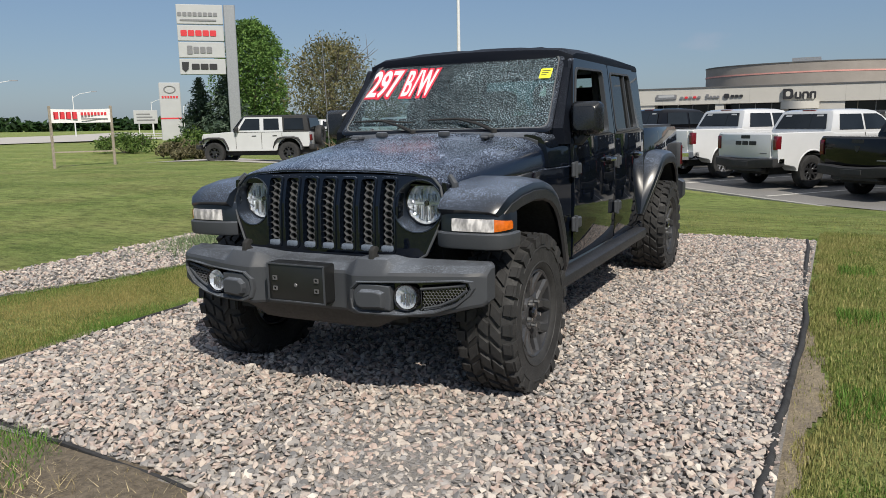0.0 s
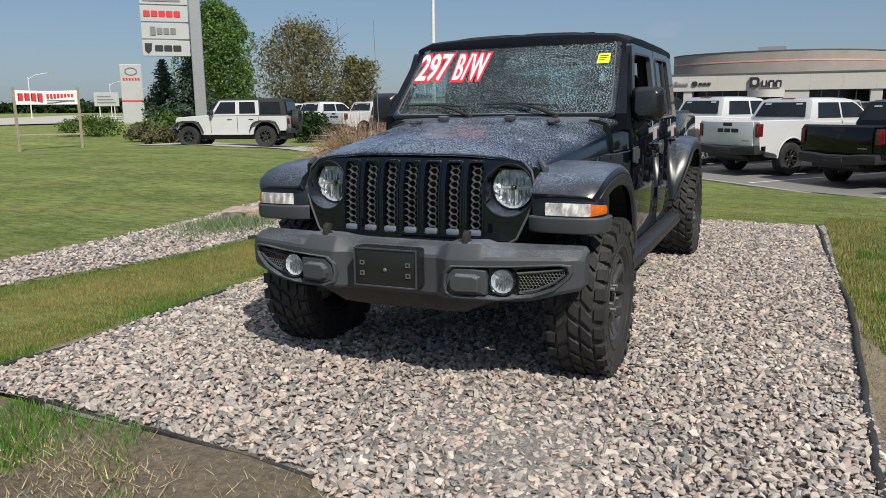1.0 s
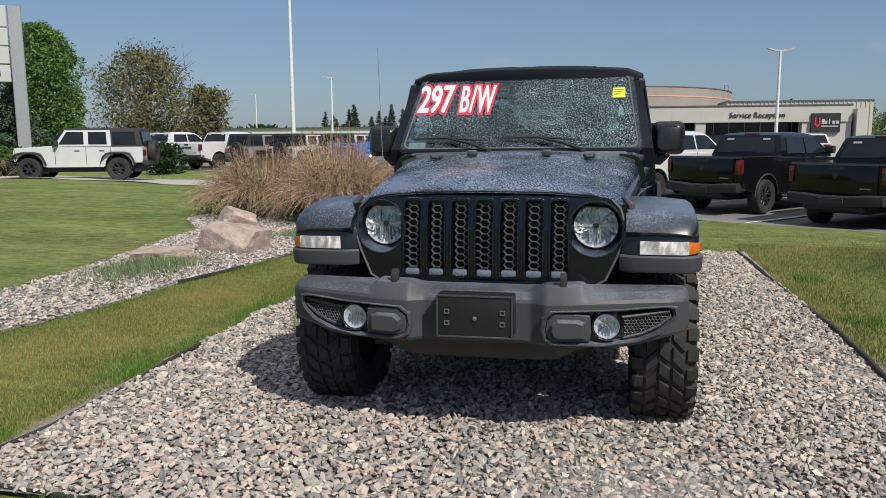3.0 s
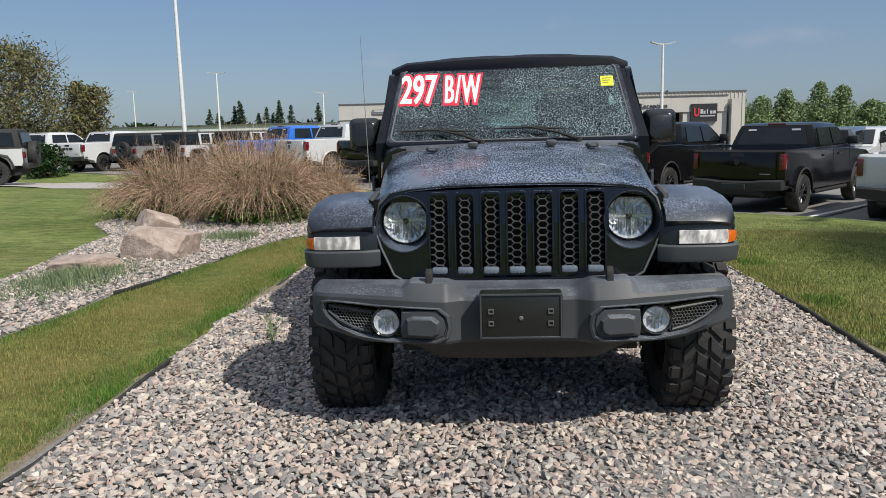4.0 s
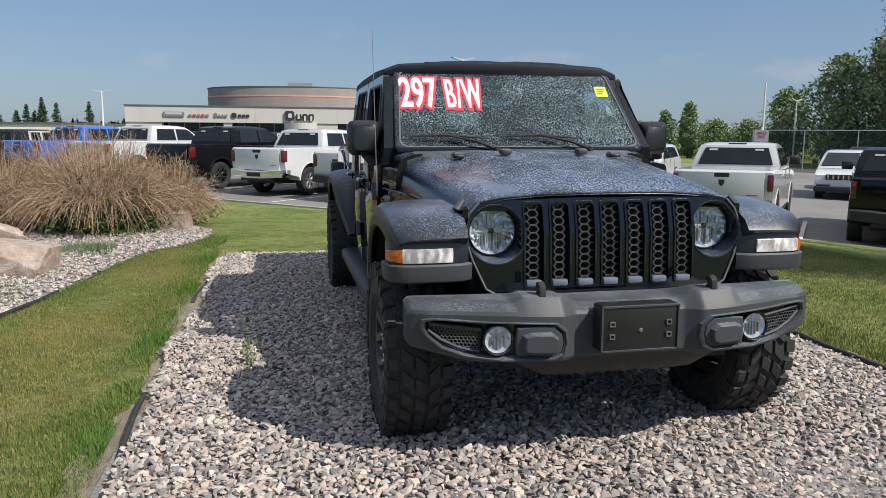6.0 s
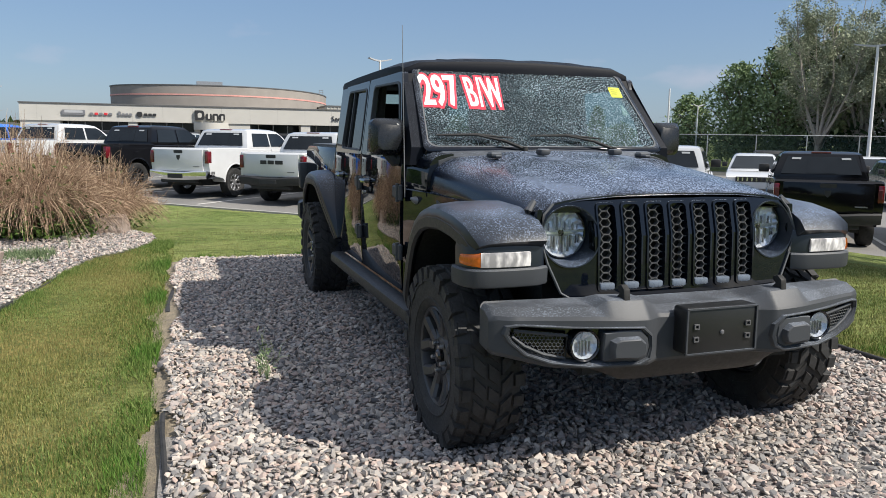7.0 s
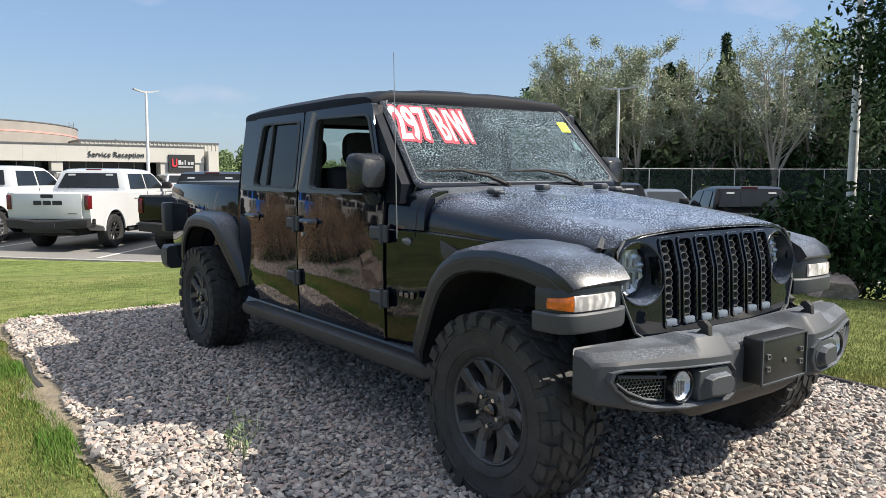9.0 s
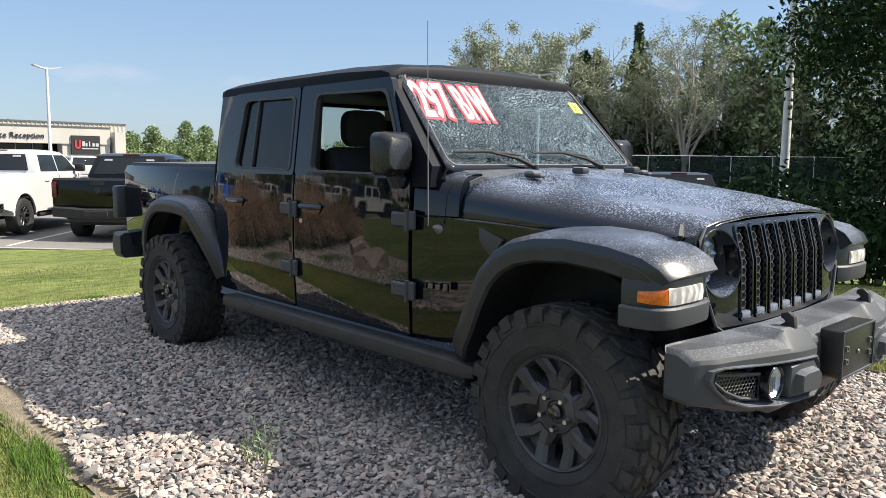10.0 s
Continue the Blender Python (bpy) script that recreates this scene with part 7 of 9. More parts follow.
# white off-road wagon on its own gravel stand across the lawn
wagon = parked_suv("white off-road wagon with black roof and flares on a gravel stand", WHITE_PAINT, True, PLASTIC_BLACK, "off-road wagons")
WAGON_AT = Vector((-16.85, 20.9))
stand(wagon, WAGON_AT.x, WAGON_AT.y, 110, ground_z(*WAGON_AT) + 0.03)
bm = bmesh.new()
rows = []
for k in range(13):
    x = -23.0 + k * 0.95
    rows.append([bm.verts.new((x, y + 0.3 * math.sin(k * 1.7), ground_z(x, y) + 0.025)) for y in (18.4, 20.0, 21.8, 23.2)])
for a, b in zip(rows, rows[1:]):
    for i in range(3):
        bm.faces.new((a[i], b[i], b[i + 1], a[i + 1]))
tagged(part("gravel_stand", bm, plain("pale_gravel", (0.36, 0.34, 0.31), 0.95, vary=0.3, scale=14)), "pale gravel stand under a white wagon", "gravel bed", kind="structure")

# cars across the aisle, facing the lawn
suv_white = stand(parked_suv("white family SUV facing the lawn", WHITE_PAINT), 20.2, 22.7, 140)
suv_dark = stand(parked_suv("dark grey SUV facing the lawn", GREY_PAINT), 23.3, 18.4, 142)
stand_copy(suv_dark, 26.4, 16.5, 142, "dark grey SUV under the trees")
stand_copy(suv_white, 27.5, 24.0, 142, "white SUV parked near the fence")
stand_copy(suv_white, 13.5, 25.8, 140, "white SUV behind a black pickup")
stand_copy(suv_dark, 11.6, 24.2, -40, "dark SUV with a red sticker on its glass")
stand_copy(suv_dark, 31.0, 20.5, 142, "dark SUV parked by the fence")
wagon_white2 = stand_copy(wagon, 23.5, 25.5, 142, "white off-road wagon parked by the fence")
# the far rows to the north-west
stand_copy(wagon, -13.2, 33.6, -20, "white off-road wagon in a row of parked cars")
stand_copy(wagon, -15.6, 33.0, -20, "white off-road wagon in a row of parked cars")
wagon_black = stand(parked_suv("black off-road wagon in a row of parked cars", DARK_PAINT, True, PLASTIC_BLACK, "off-road wagons"), -10.8, 34.6, -20)
wagon_silver = stand(parked_suv("silver off-road wagon in a row of parked cars", SILVER_PAINT, True, PLASTIC_BLACK, "off-road wagons"), -18.0, 33.0, -20)
park_copy(white_black, (-19.6, 32.6), "white pickup in a row of parked cars", -20)
park_copy(white_chrome, (-22.6, 32.0), "white pickup in a row of parked cars", -20)
for k, (src, x, y) in enumerate(((wagon_black, -8.0, 36.0), (wagon_silver, -5.2, 38.0), (wagon, -2.5, 39.5), (wagon_silver, 0.5, 41.0), (wagon, 3.6, 41.5))):
    stand_copy(src, x, y, -20)
for k in range(9):
    stand_copy((suv_white, suv_dark, wagon, suv_white)[k % 4], -44 + 4.0 * k, 62 - 0.9 * k, -10 if k % 2 else 170)
park_copy(white_chrome, (-27.5, 40.5), "white pickup standing side-on beyond the lawn", 62)
for k in range(7):
    stand_copy((suv_white, suv_dark, suv_white)[k % 3], -9 + 3.6 * k, 48.5, 178 if k % 2 else 0)


# ---- the dealership across the car park ----
def build_dealership():
    b = thing("dealership_building", "low cream dealership with a curved taupe upper storey", "building", at=pose(0.6, 0, 0.3))
    P = lambda name, bm, mat, lab="", parent=b, smooth=35: part(name, bm, mat, parent, lab, smooth)
    y0, zb = 55.0, -1.1
    # long fascia on white piers
    bm = bmesh.new()
    box(bm, -13.05, 16.1, y0, y0 + 9.0, 2.02, 3.16)
    fascia = P("fascia", bm, FACADE, "cream metal fascia", smooth=None)
    bm = bmesh.new()
    box(bm, -13.1, 16.15, y0 - 0.06, y0 + 9.0, 3.16, 3.24)
    P("coping", bm, ROOF_EDGE, parent=fascia, smooth=None)
    for x in range(-12, 16, 2):
        bm = bmesh.new()
        box(bm, x - 0.012, x + 0.012, y0 - 0.004, y0 + 0.02, 2.04, 3.14)
        P("panel_joint", bm, plain("joint_shadow", (0.38, 0.37, 0.34), 0.7), parent=fascia, smooth=None)
    for x0, x1 in ((-13.05, -10.6), (-6.3, -5.7), (-1.9, -1.5), (0.2, 2.0), (5.7, 6.4), (12.9, 16.1)):
        bm = bmesh.new()
        box(bm, x0, x1, y0 + 0.1, y0 + 1.2, zb, 2.02)
        P("pier", bm, FACADE, "", b, None)
    bm = bmesh.new()
    box(bm, -13.0, 16.0, y0 + 2.4, y0 + 2.6, zb, 2.02)
    P("shop_front", bm, SHOP_GLASS, "dark shop windows", smooth=None)
    for k in range(22):
        x = -10.4 + k * 1.1
        bm = bmesh.new()
        box(bm, x - 0.03, x + 0.03, y0 + 2.3, y0 + 2.42, zb, 2.02)
        P("mullion", bm, SIGN_FRAME if k % 4 else FACADE, parent=b, smooth=None)
    bm = bmesh.new()
    box(bm, 6.4, 12.9, y0 + 1.5, y0 + 1.7, zb, 1.1)
    P("service_door_wall", bm, SHOP_DARK, "grey wall below the service sign", smooth=None)
    # entrance canopy
    bm = bmesh.new()
    ring = [(-1.95 + 2.4 * k / 10, y0 - 0.25 - 0.75 * math.sin(math.pi * k / 10)) for k in range(11)]
    prism(bm, ring + [(0.45, y0 + 0.02), (-1.95, y0 + 0.02)], 1.55, 2.06, "z")
    P("canopy", bm, FACADE, "bowed canopy over the entrance")
    # curved upper storey
    bm = bmesh.new()
    pts = []
    for k in range(49):
        a = math.pi * k / 48
        deep, half_w = (5.2, 7.95) if k < 24 else (15.0, 9.9)
        pts.append((0.1 - half_w * math.cos(a), y0 + 0.8 + deep * (1 - math.sin(a))))
    pts += [(10.0, y0 + 24), (-7.85, y0 + 24)]
    prism(bm, pts, 3.1, 4.72, "z")
    drum = P("upper_storey", bm, FACADE_TAUPE, "taupe rounded upper storey", smooth=30)
    def band(name, za, zb2, grow, mat, lab):
        bm = bmesh.new()
        c = Vector((0.1, y0 + 6))
        prism(bm, [(c.x + (x - c.x) * (1 + grow), c.y + (y - c.y) * (1 + grow)) for x, y in pts], za, zb2, "z")
        P(name, bm, mat, lab, drum, None)
    band("pink_band", 4.02, 4.12, 0.004, PINK_BAND, "thin pink stripe")
    band("roof_edge", 4.72, 4.79, 0.006, ROOF_EDGE, "dark roof edge")
    bm = bmesh.new()
    box(bm, -1.6, 0.3, y0 + 4, y0 + 6, 4.75, 5.25)
    P("roof_unit", bm, SIGN_FRAME, "pale air-handling unit on the roof", smooth=None)
    bm = bmesh.new()
    for dx in (0, 0.35):
        rod(bm, (9.3 + dx, y0 + 13.4, 4.7), (9.3 + dx, y0 + 13.4, 5.5), 0.025)
    for k in range(4):
        rod(bm, (9.3, y0 + 13.4, 4.85 + 0.2 * k), (9.65, y0 + 13.4, 4.85 + 0.2 * k), 0.018)
    P("roof_ladder", bm, GREY_MARK)
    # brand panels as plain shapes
    def mark(x0, x1, z0, z1, mat, lab, proud=0.10, r=0.05):
        bm = bmesh.new()
        prism(bm, rounded(x1 - x0, z1 - z0, r, 3, (x0 + x1) / 2, (z0 + z1) / 2), y0 - proud, y0 - 0.004, "y")
        P("sign_bar", bm, mat, lab, fascia, None)
    mark(-10.45, -9.0, 2.42, 2.76, GREY_MARK, "grey brand panel")
    mark(-10.3, -9.15, 2.56, 2.72, SIGN_WHITE, "pale plate on a brand panel", 0.12)
    for k in range(5):
        mark(-8.72 + 0.30 * k, -8.50 + 0.30 * k, 2.44, 2.60, RED_MARK if k % 2 else GREY_MARK, "small brand bar")
    for k in range(4):
        mark(-6.92 + 0.24 * k, -6.74 + 0.24 * k, 2.42, 2.72 if k == 0 else 2.60, GREY_MARK, "grey brand bar")
    mark(-5.72, -5.35, 2.38, 2.72, DARK_MARK, "dark shield badge", r=0.12)
    for k in range(3):
        mark(-5.25 + 0.29 * k, -5.02 + 0.29 * k, 2.44, 2.62, DARK_MARK, "dark brand bar")
    mark(-1.84, -1.20, 2.22, 2.92, DARK_MARK, "large dark sign bar", 0.22, 0.2)
    mark(-1.84, -1.52, 2.22, 2.92, DARK_MARK, "dark sign bar", 0.218, 0.02)
    mark(-1.66, -1.38, 2.40, 2.74, FACADE, "cream gap in a sign bar", 0.235, 0.1)
    for k in range(3):
        mark(-1.08 + 0.46 * k, -0.70 + 0.46 * k, 2.22, 2.70, DARK_MARK, "dark sign bar", 0.22, 0.08)
        mark(-0.96 + 0.46 * k, -0.82 + 0.46 * k, 2.34 if k == 0 else 2.2, 2.72 if k == 0 else 2.56, FACADE, "cream gap in a sign bar", 0.235, 0.03)
    m = Matrix.Translation((9.87, y0 - 0.05, 2.52)) @ Matrix.Rotation(radians(90), 4, "X")
    lettering("sign_letters", "Service Reception", 0.54, m, DARK_MARK, fascia, 0.03, -0.006, 0.96, "dark letters Service Reception")
    # dark panel with plain bars
    bm = bmesh.new()
    box(bm, 13.45, 15.35, y0 - 0.12, y0 + 0.1, 1.30, 2.60)
    panel = P("sign_panel", bm, DARK_MARK, "black sign panel with red and white bars", smooth=None)
    bm = bmesh.new()
    prism(bm, [(13.66, 2.30), (13.76, 2.30), (13.76, 1.86), (13.84, 1.80), (13.94, 1.86), (13.94, 2.30), (14.04, 2.30), (14.04, 1.80), (13.92, 1.68), (13.76, 1.68), (13.66, 1.80)], y0 - 0.16, y0 - 0.12, "y")
    P("sign_bar", bm, RED_MARK, "red sign shape", panel, None)
    for k, w in enumerate((0.20, 0.13, 0.08, 0.18, 0.20)):
        bm = bmesh.new()
        x = 14.12 + 0.23 * k
        box(bm, x, x + w, y0 - 0.16, y0 - 0.12, 1.86, 2.20 if k in (0, 2) else 2.08)
        P("sign_bar", bm, SIGN_WHITE, "", panel, None)
    bm = bmesh.new()
    box(bm, 14.1, 15.2, y0 - 0.15, y0 - 0.12, 1.66, 1.74)
    P("sign_bar", bm, SIGN_WHITE, "", panel, None)
    # ribbed metal hall behind
    bm = bmesh.new()
    box(bm, 8.1, 18.3, y0 + 3.0, y0 + 26, zb, 3.55)
    hall = P("workshop_hall", bm, SHED_METAL, "pale ribbed steel hall", smooth=None)
    bm = bmesh.new()
    box(bm, 8.05, 18.35, y0 + 2.93, y0 + 26, 3.55, 3.66)
    P("roof_edge", bm, ROOF_EDGE, parent=hall, smooth=None)
    for k in range(34):
        bm = bmesh.new()
        x = 8.2 + k * 0.3
        box(bm, x - 0.035, x + 0.035, y0 + 2.955, y0 + 3.0, zb if x > 16.15 else 3.2, 3.55)
        P("rib", bm, SHED_METAL, parent=hall, smooth=None)
    bm = bmesh.new()
    box(bm, 16.3, 16.9, y0 - 0.4, y0 + 2.9, zb, 2.9)
    P("side_wall", bm, FACADE, "", b, None)


build_dealership()


def build_far_hall():
    b = thing("showroom_building", "long low white showroom beyond the rows of cars", "building")
    P = lambda name, bm, mat, lab="", parent=b: part(name, bm, mat, parent, lab)
    b.matrix_basis = pose(-46.0, 92.0, -0.3, 0, 0, -8)
    bm = bmesh.new()
    box(bm, -22, 24, 0, 18, 0, 2.85)
    wall = P("wall", bm, plain("white_render", (0.66, 0.67, 0.66), 0.8, vary=0.05, scale=0.5))
    bm = bmesh.new()
    box(bm, -22.2, 24.2, -0.2, 18.2, 2.85, 3.02)
    P("roof", bm, ROOF_EDGE)
    for k in range(12):
        bm = bmesh.new()
        x = -20 + 3.6 * k
        box(bm, x, x + 2.4, -0.05, 0.05, 0.3, 1.9)
        P("window", bm, SHOP_GLASS if k < 6 else SIGN_FRAME, parent=wall)
    bm = bmesh.new()
    box(bm, -3.2, -1.4, -0.15, 0.0, 2.2, 2.45)
    P("sign_bar", bm, GREY_MARK, "small grey sign bar", wall)
    return b


build_far_hall()


# ---- signs, lamp posts and fence ----
def lamp_post(x, y, top, base=None, wide=1.3, r=0.09, turn=10, arms=True, label="pale steel car park lamp post with two arms"):
    p = thing("lamp_post", label, "lamp post", "car park lamp posts")
    z0 = max(lot_level(x, y), ground_z(x, y)) if base is None else base
    p.matrix_basis = pose(x, y, z0, 0, 0, turn)
    h = top - z0
    bm = bmesh.new()
    lathe(bm, [(r * 2.6, 0), (r * 2.6, 0.6), (0.001, 0.6)], n=14)
    part("footing", bm, plain("footing_concrete", (0.42, 0.41, 0.39), 0.9), p)
    bm = bmesh.new()
    rod(bm, (0, 0, 0.5), (0, 0, h), r, r * 0.62, 10)
    part("pole", bm, POLE_GREY, p, smooth=40)
    if arms:
        for s in (-1, 1):
            bm = bmesh.new()
            loft(bm, [[(s * 0.05, -0.07, h - 0.10), (s * 0.05, 0.07, h - 0.10), (s * 0.05, 0.07, h), (s * 0.05, -0.07, h)], [(s * wide * 0.35, -0.10, h - 0.05), (s * wide * 0.35, 0.10, h - 0.05), (s * wide * 0.35, 0.10, h + 0.03), (s * wide * 0.35, -0.10, h + 0.03)], [(s * wide * 0.72, -0.16, h + 0.06), (s * wide * 0.72, 0.16, h + 0.06), (s * wide * 0.72, 0.16, h + 0.12), (s * wide * 0.72, -0.16, h + 0.12)]])
            part("lamp_head", bm, SIGN_WHITE, p)
    return p


lamp_post(-15.9, 33.9, 8.65, r=0.12, arms=False, label="tall pale steel pole behind the dry shrubs")
lamp_post(-33.8, 86.9, 8.75, r=0.14, wide=1.5)
lamp_post(-75.0, 150.0, 10.7, r=0.14, wide=2.0)
lamp_post(-17.8, 73.0, 5.4, r=0.12, wide=1.2)
lamp_post(9.8, 44.6, 6.27, r=0.11, wide=1.05)
lamp_post(35.0, 50.1, 5.7, r=0.10, arms=False, label="pale steel pole beyond the fence")
lamp_post(38.6, 51.2, 4.5, r=0.08, wide=0.9, label="small pale lamp post in front of the trees")
lamp_post(33.6, 29.4, 6.75, r=0.11, wide=1.6, turn=125)
lamp_post(10.9, 4.28, 7.5, r=0.085, wide=1.6, turn=60, label="pale steel lamp post among dark leaves")


def pylon():
    """The tall brand pylon: four plain panels on one post."""
    p = thing("pylon_sign", "tall grey pylon sign with four pale panels", "sign")
    p.matrix_basis = pose(-56.1, 61.0, -0.1, 0, 0, 43)
    s = 0.8
    bm = bmesh.new()
    prism(bm, rounded(1.5 * s, 0.9 * s, 0.1, 3, 0, 0), 0, 17.6 * s, "z")
    part("post", bm, SIGN_FRAME, p)
    for k, (z0, z1) in enumerate(((15.1, 17.6), (12.95, 14.95), (10.8, 12.8), (8.65, 10.65))):
        bm = bmesh.new()
        box(bm, -6.7 * s, -0.85 * s, -0.35 * s, 0.35 * s, z0 * s, z1 * s, 0.04)
        pan = part("panel", bm, SIGN_WHITE, p, "pale grey brand panel")
        mats = (GREY_MARK, RED_MARK, GREY_MARK, DARK_MARK)
        zc = (z0 + z1) / 2
        n, w, hh = ((8, 0.52, 0.5), (5, 0.80, 0.75), (4, 0.70, 1.1), (3, 1.0, 0.75))[k]
        x = -4.0 - n * (w + 0.12) / 2 + (0.5 if k == 3 else 0)
        for i in range(n):
            bm = bmesh.new()
            prism(bm, rounded(w * s, hh * (1.0 if not (k == 2 and i) else 0.75) * s, 0.10, 3, (x + w / 2) * s, zc * s), -0.42 * s, -0.345 * s, "y")
            part("sign_bar", bm, mats[k], pan)
            x += w + 0.12
        if k == 3:
            bm = bmesh.new()
            prism(bm, [(-6.4 * s, (zc + 0.6) * s), (-5.5 * s, (zc + 0.6) * s), (-5.6 * s, (zc - 0.3) * s), (-6.0 * s, (zc - 0.7) * s), (-6.4 * s, (zc - 0.3) * s)], -0.42 * s, -0.345 * s, "y")
            part("sign_bar", bm, DARK_MARK, pan, "dark shield shape")
        if k == 0:
            bm = bmesh.new()
            prism(bm, rounded(4.6 * s, 0.22 * s, 0.1, 3, -4.0 * s, (zc - 0.75) * s), -0.42 * s, -0.345 * s, "y")
            part("sign_bar", bm, GREY_MARK, pan)
    return p


pylon()


def white_pylon():
    p = thing("pylon_sign", "white pylon sign with a red stripe", "sign", at=pose(-77.5, 72.3, -0.6, 0, 0, 46))
    bm = bmesh.new()
    box(bm, -1.35, 1.35, -0.3, 0.3, 0, 7.8, 0.08)
    part("panel", bm, SIGN_WHITE, p)
    bm = bmesh.new()
    box(bm, -1.36, 1.36, -0.32, 0.32, 3.0, 3.2)
    part("stripe", bm, RED_MARK, p)
    bm = bmesh.new()
    lathe(bm, [(0.62, 0.30), (0.78, 0.30), (0.78, 0.36), (0.62, 0.36)], Matrix.Translation((0, 0, 6.9)) @ Matrix.Rotation(radians(90), 4, "X") @ Matrix.Diagonal((1, 0.65, 1, 1)), 28, close=True)
    part("ring_mark", bm, GREY_MARK, p, "plain grey oval ring")
    for k in range(6):
        bm = bmesh.new()
        box(bm, -1.05 + 0.36 * k, -0.80 + 0.36 * k, -0.34, -0.3, 5.75, 6.05)
        part("sign_bar", bm, RED_MARK, p)


white_pylon()


def banner():
    b = thing("banner_frame", "white banner with red bars on two wooden posts", "banner")
    a, c = Vector((-30.15, 19.95)), Vector((-28.55, 22.0))
    zt = 2.28
    for k, p in enumerate((a, c)):
        bm = bmesh.new()
        zb = ground_z(p.x, p.y) - 0.05
        box(bm, p.x - 0.05, p.x + 0.05, p.y - 0.05, p.y + 0.05, zb, zt + 0.12, 0.01)
        part("post", bm, POST_WOOD, b)
    d = (c - a)
    n = Vector((d.y, -d.x)).normalized()
    bm = bmesh.new()
    rings = []
    for k in range(13):
        u = k / 12
        p = a + d * u + n * (0.05 * math.sin(u * 9))
        rings.append([(p.x, p.y, zt - 0.02 - 0.03 * math.sin(u * math.pi)), (p.x + n.x * 0.01, p.y + n.y * 0.01, zt - 0.02 - 0.03 * math.sin(u * math.pi)), (p.x + n.x * 0.01, p.y + n.y * 0.01, zt - 0.66), (p.x, p.y, zt - 0.66)])
    loft(bm, rings)
    cloth = part("banner_cloth", bm, plain("white_banner_cloth", (0.72, 0.71, 0.72), 0.6), b)
    bars = [(0.06 + 0.10 * k, 0.14 + 0.10 * k, 1.80 + 0.04 * q, 2.12 - 0.28 * (1 - q), RED_MARK) for k in range(4) for q in (0, 1)] + [(0.06 + 0.10 * k, 0.08 + 0.10 * k, 1.80, 2.12, RED_MARK) for k in range(4)]
    bars += [(0.50 + 0.055 * k, 0.54 + 0.055 * k, 1.96, 2.10, RED_MARK) for k in range(8)] + [(0.50, 0.94, 1.76, 1.82, GREY_MARK)]
    for u0, u1, z0, z1, mat in bars:
        bm = bmesh.new()
        p, q = a + d * u0 - n * 0.06, a + d * u1 - n * 0.06
        p2, q2 = a + d * u0 + n * 0.07, a + d * u1 + n * 0.07
        for m0, m1 in ((p2, q2),):
            loft(bm, [[(m0.x, m0.y, z0), (m1.x, m1.y, z0), (m1.x, m1.y, z1), (m0.x, m0.y, z1)], [(m0.x + n.x * 0.005, m0.y + n.y * 0.005, z0), (m1.x + n.x * 0.005, m1.y + n.y * 0.005, z0), (m1.x + n.x * 0.005, m1.y + n.y * 0.005, z1), (m0.x + n.x * 0.005, m0.y + n.y * 0.005, z1)]])
        part("print_bar", bm, mat, cloth)
    bm = bmesh.new()
    zr = ground_z(a.x, a.y) + 0.75
    loft(bm, [[(p.x, p.y, z) for z in (zr, zr + 0.06)] + [(p.x + 0.03, p.y, z) for z in (zr + 0.06, zr)] for p in (a, c)])
    part("rail", bm, POST_WOOD, b)


banner()


def far_sign(x, y, turn, w, h, z, mat, label, bars=None):
    p = thing("road_sign", label, "sign", at=pose(x, y, -0.8, 0, 0, turn))
    for s in (-1, 1):
        bm = bmesh.new()
        rod(bm, (s * w * 0.3, 0.06, 0), (s * w * 0.3, 0.06, z + h), 0.06)
        part("post", bm, POLE_GREY, p)
    bm = bmesh.new()
    box(bm, -w / 2, w / 2, -0.04, 0.04, z, z + h, 0.02)
    part("panel", bm, mat, p)
    for k in range(3):
        bm = bmesh.new()
        box(bm, -w * 0.38, w * (0.38 - 0.1 * k), -0.06, -0.04, z + h * (0.22 + 0.22 * k), z + h * (0.32 + 0.22 * k))
        part("print_bar", bm, bars or GREY_MARK, p)


far_sign(-72.2, 63.2, 48, 2.7, 1.6, 2.6, SIGN_WHITE, "white roadside board with grey bars")
far_sign(-160, 92, 58, 4.6, 2.2, 3.6, SIGN_ORANGE, "orange roadworks sign beside a highway", SIGN_ORANGE)
far_sign(-158, 93, 58, 4.0, 1.6, 1.6, SIGN_GREEN, "green highway sign with pale bars", SIGN_WHITE)
for k, (x, y, h) in enumerate(((-92, 56, 7.5), (-120, 90, 8), (-150, 135, 8.5), (-175, 170, 8.5))):
    p = thing("street_lamp", "tall highway street lamp with a long arm", "street lamp", "highway lamps", at=pose(x, y, -0.8, 0, 0, 40))
    bm = bmesh.new()
    rod(bm, (0, 0, 0), (0, 0, h), 0.12, 0.07, 8)
    part("pole", bm, POLE_GREY, p)
    bm = bmesh.new()
    tube(bm, [(0, 0, h - 0.4), (1.2, 0, h + 0.3), (3.4, 0, h + 0.7)], [0.06, 0.05, 0.04], 6)
    part("arm", bm, POLE_GREY, p)
    bm = bmesh.new()
    box(bm, 3.2, 4.1, -0.15, 0.15, h + 0.62, h + 0.76, 0.04)
    part("lamp_head", bm, SIGN_FRAME, p)
p = thing("utility_pole", "wooden utility pole with a crossarm", "utility pole", at=pose(-112, 66, -0.8, 0, 0, 50))
bm = bmesh.new()
rod(bm, (0, 0, 0), (0, 0, 9.6), 0.16, 0.11, 8)
part("pole", bm, POST_WOOD, p)
bm = bmesh.new()
box(bm, -1.4, 1.4, -0.07, 0.07, 8.7, 8.86)
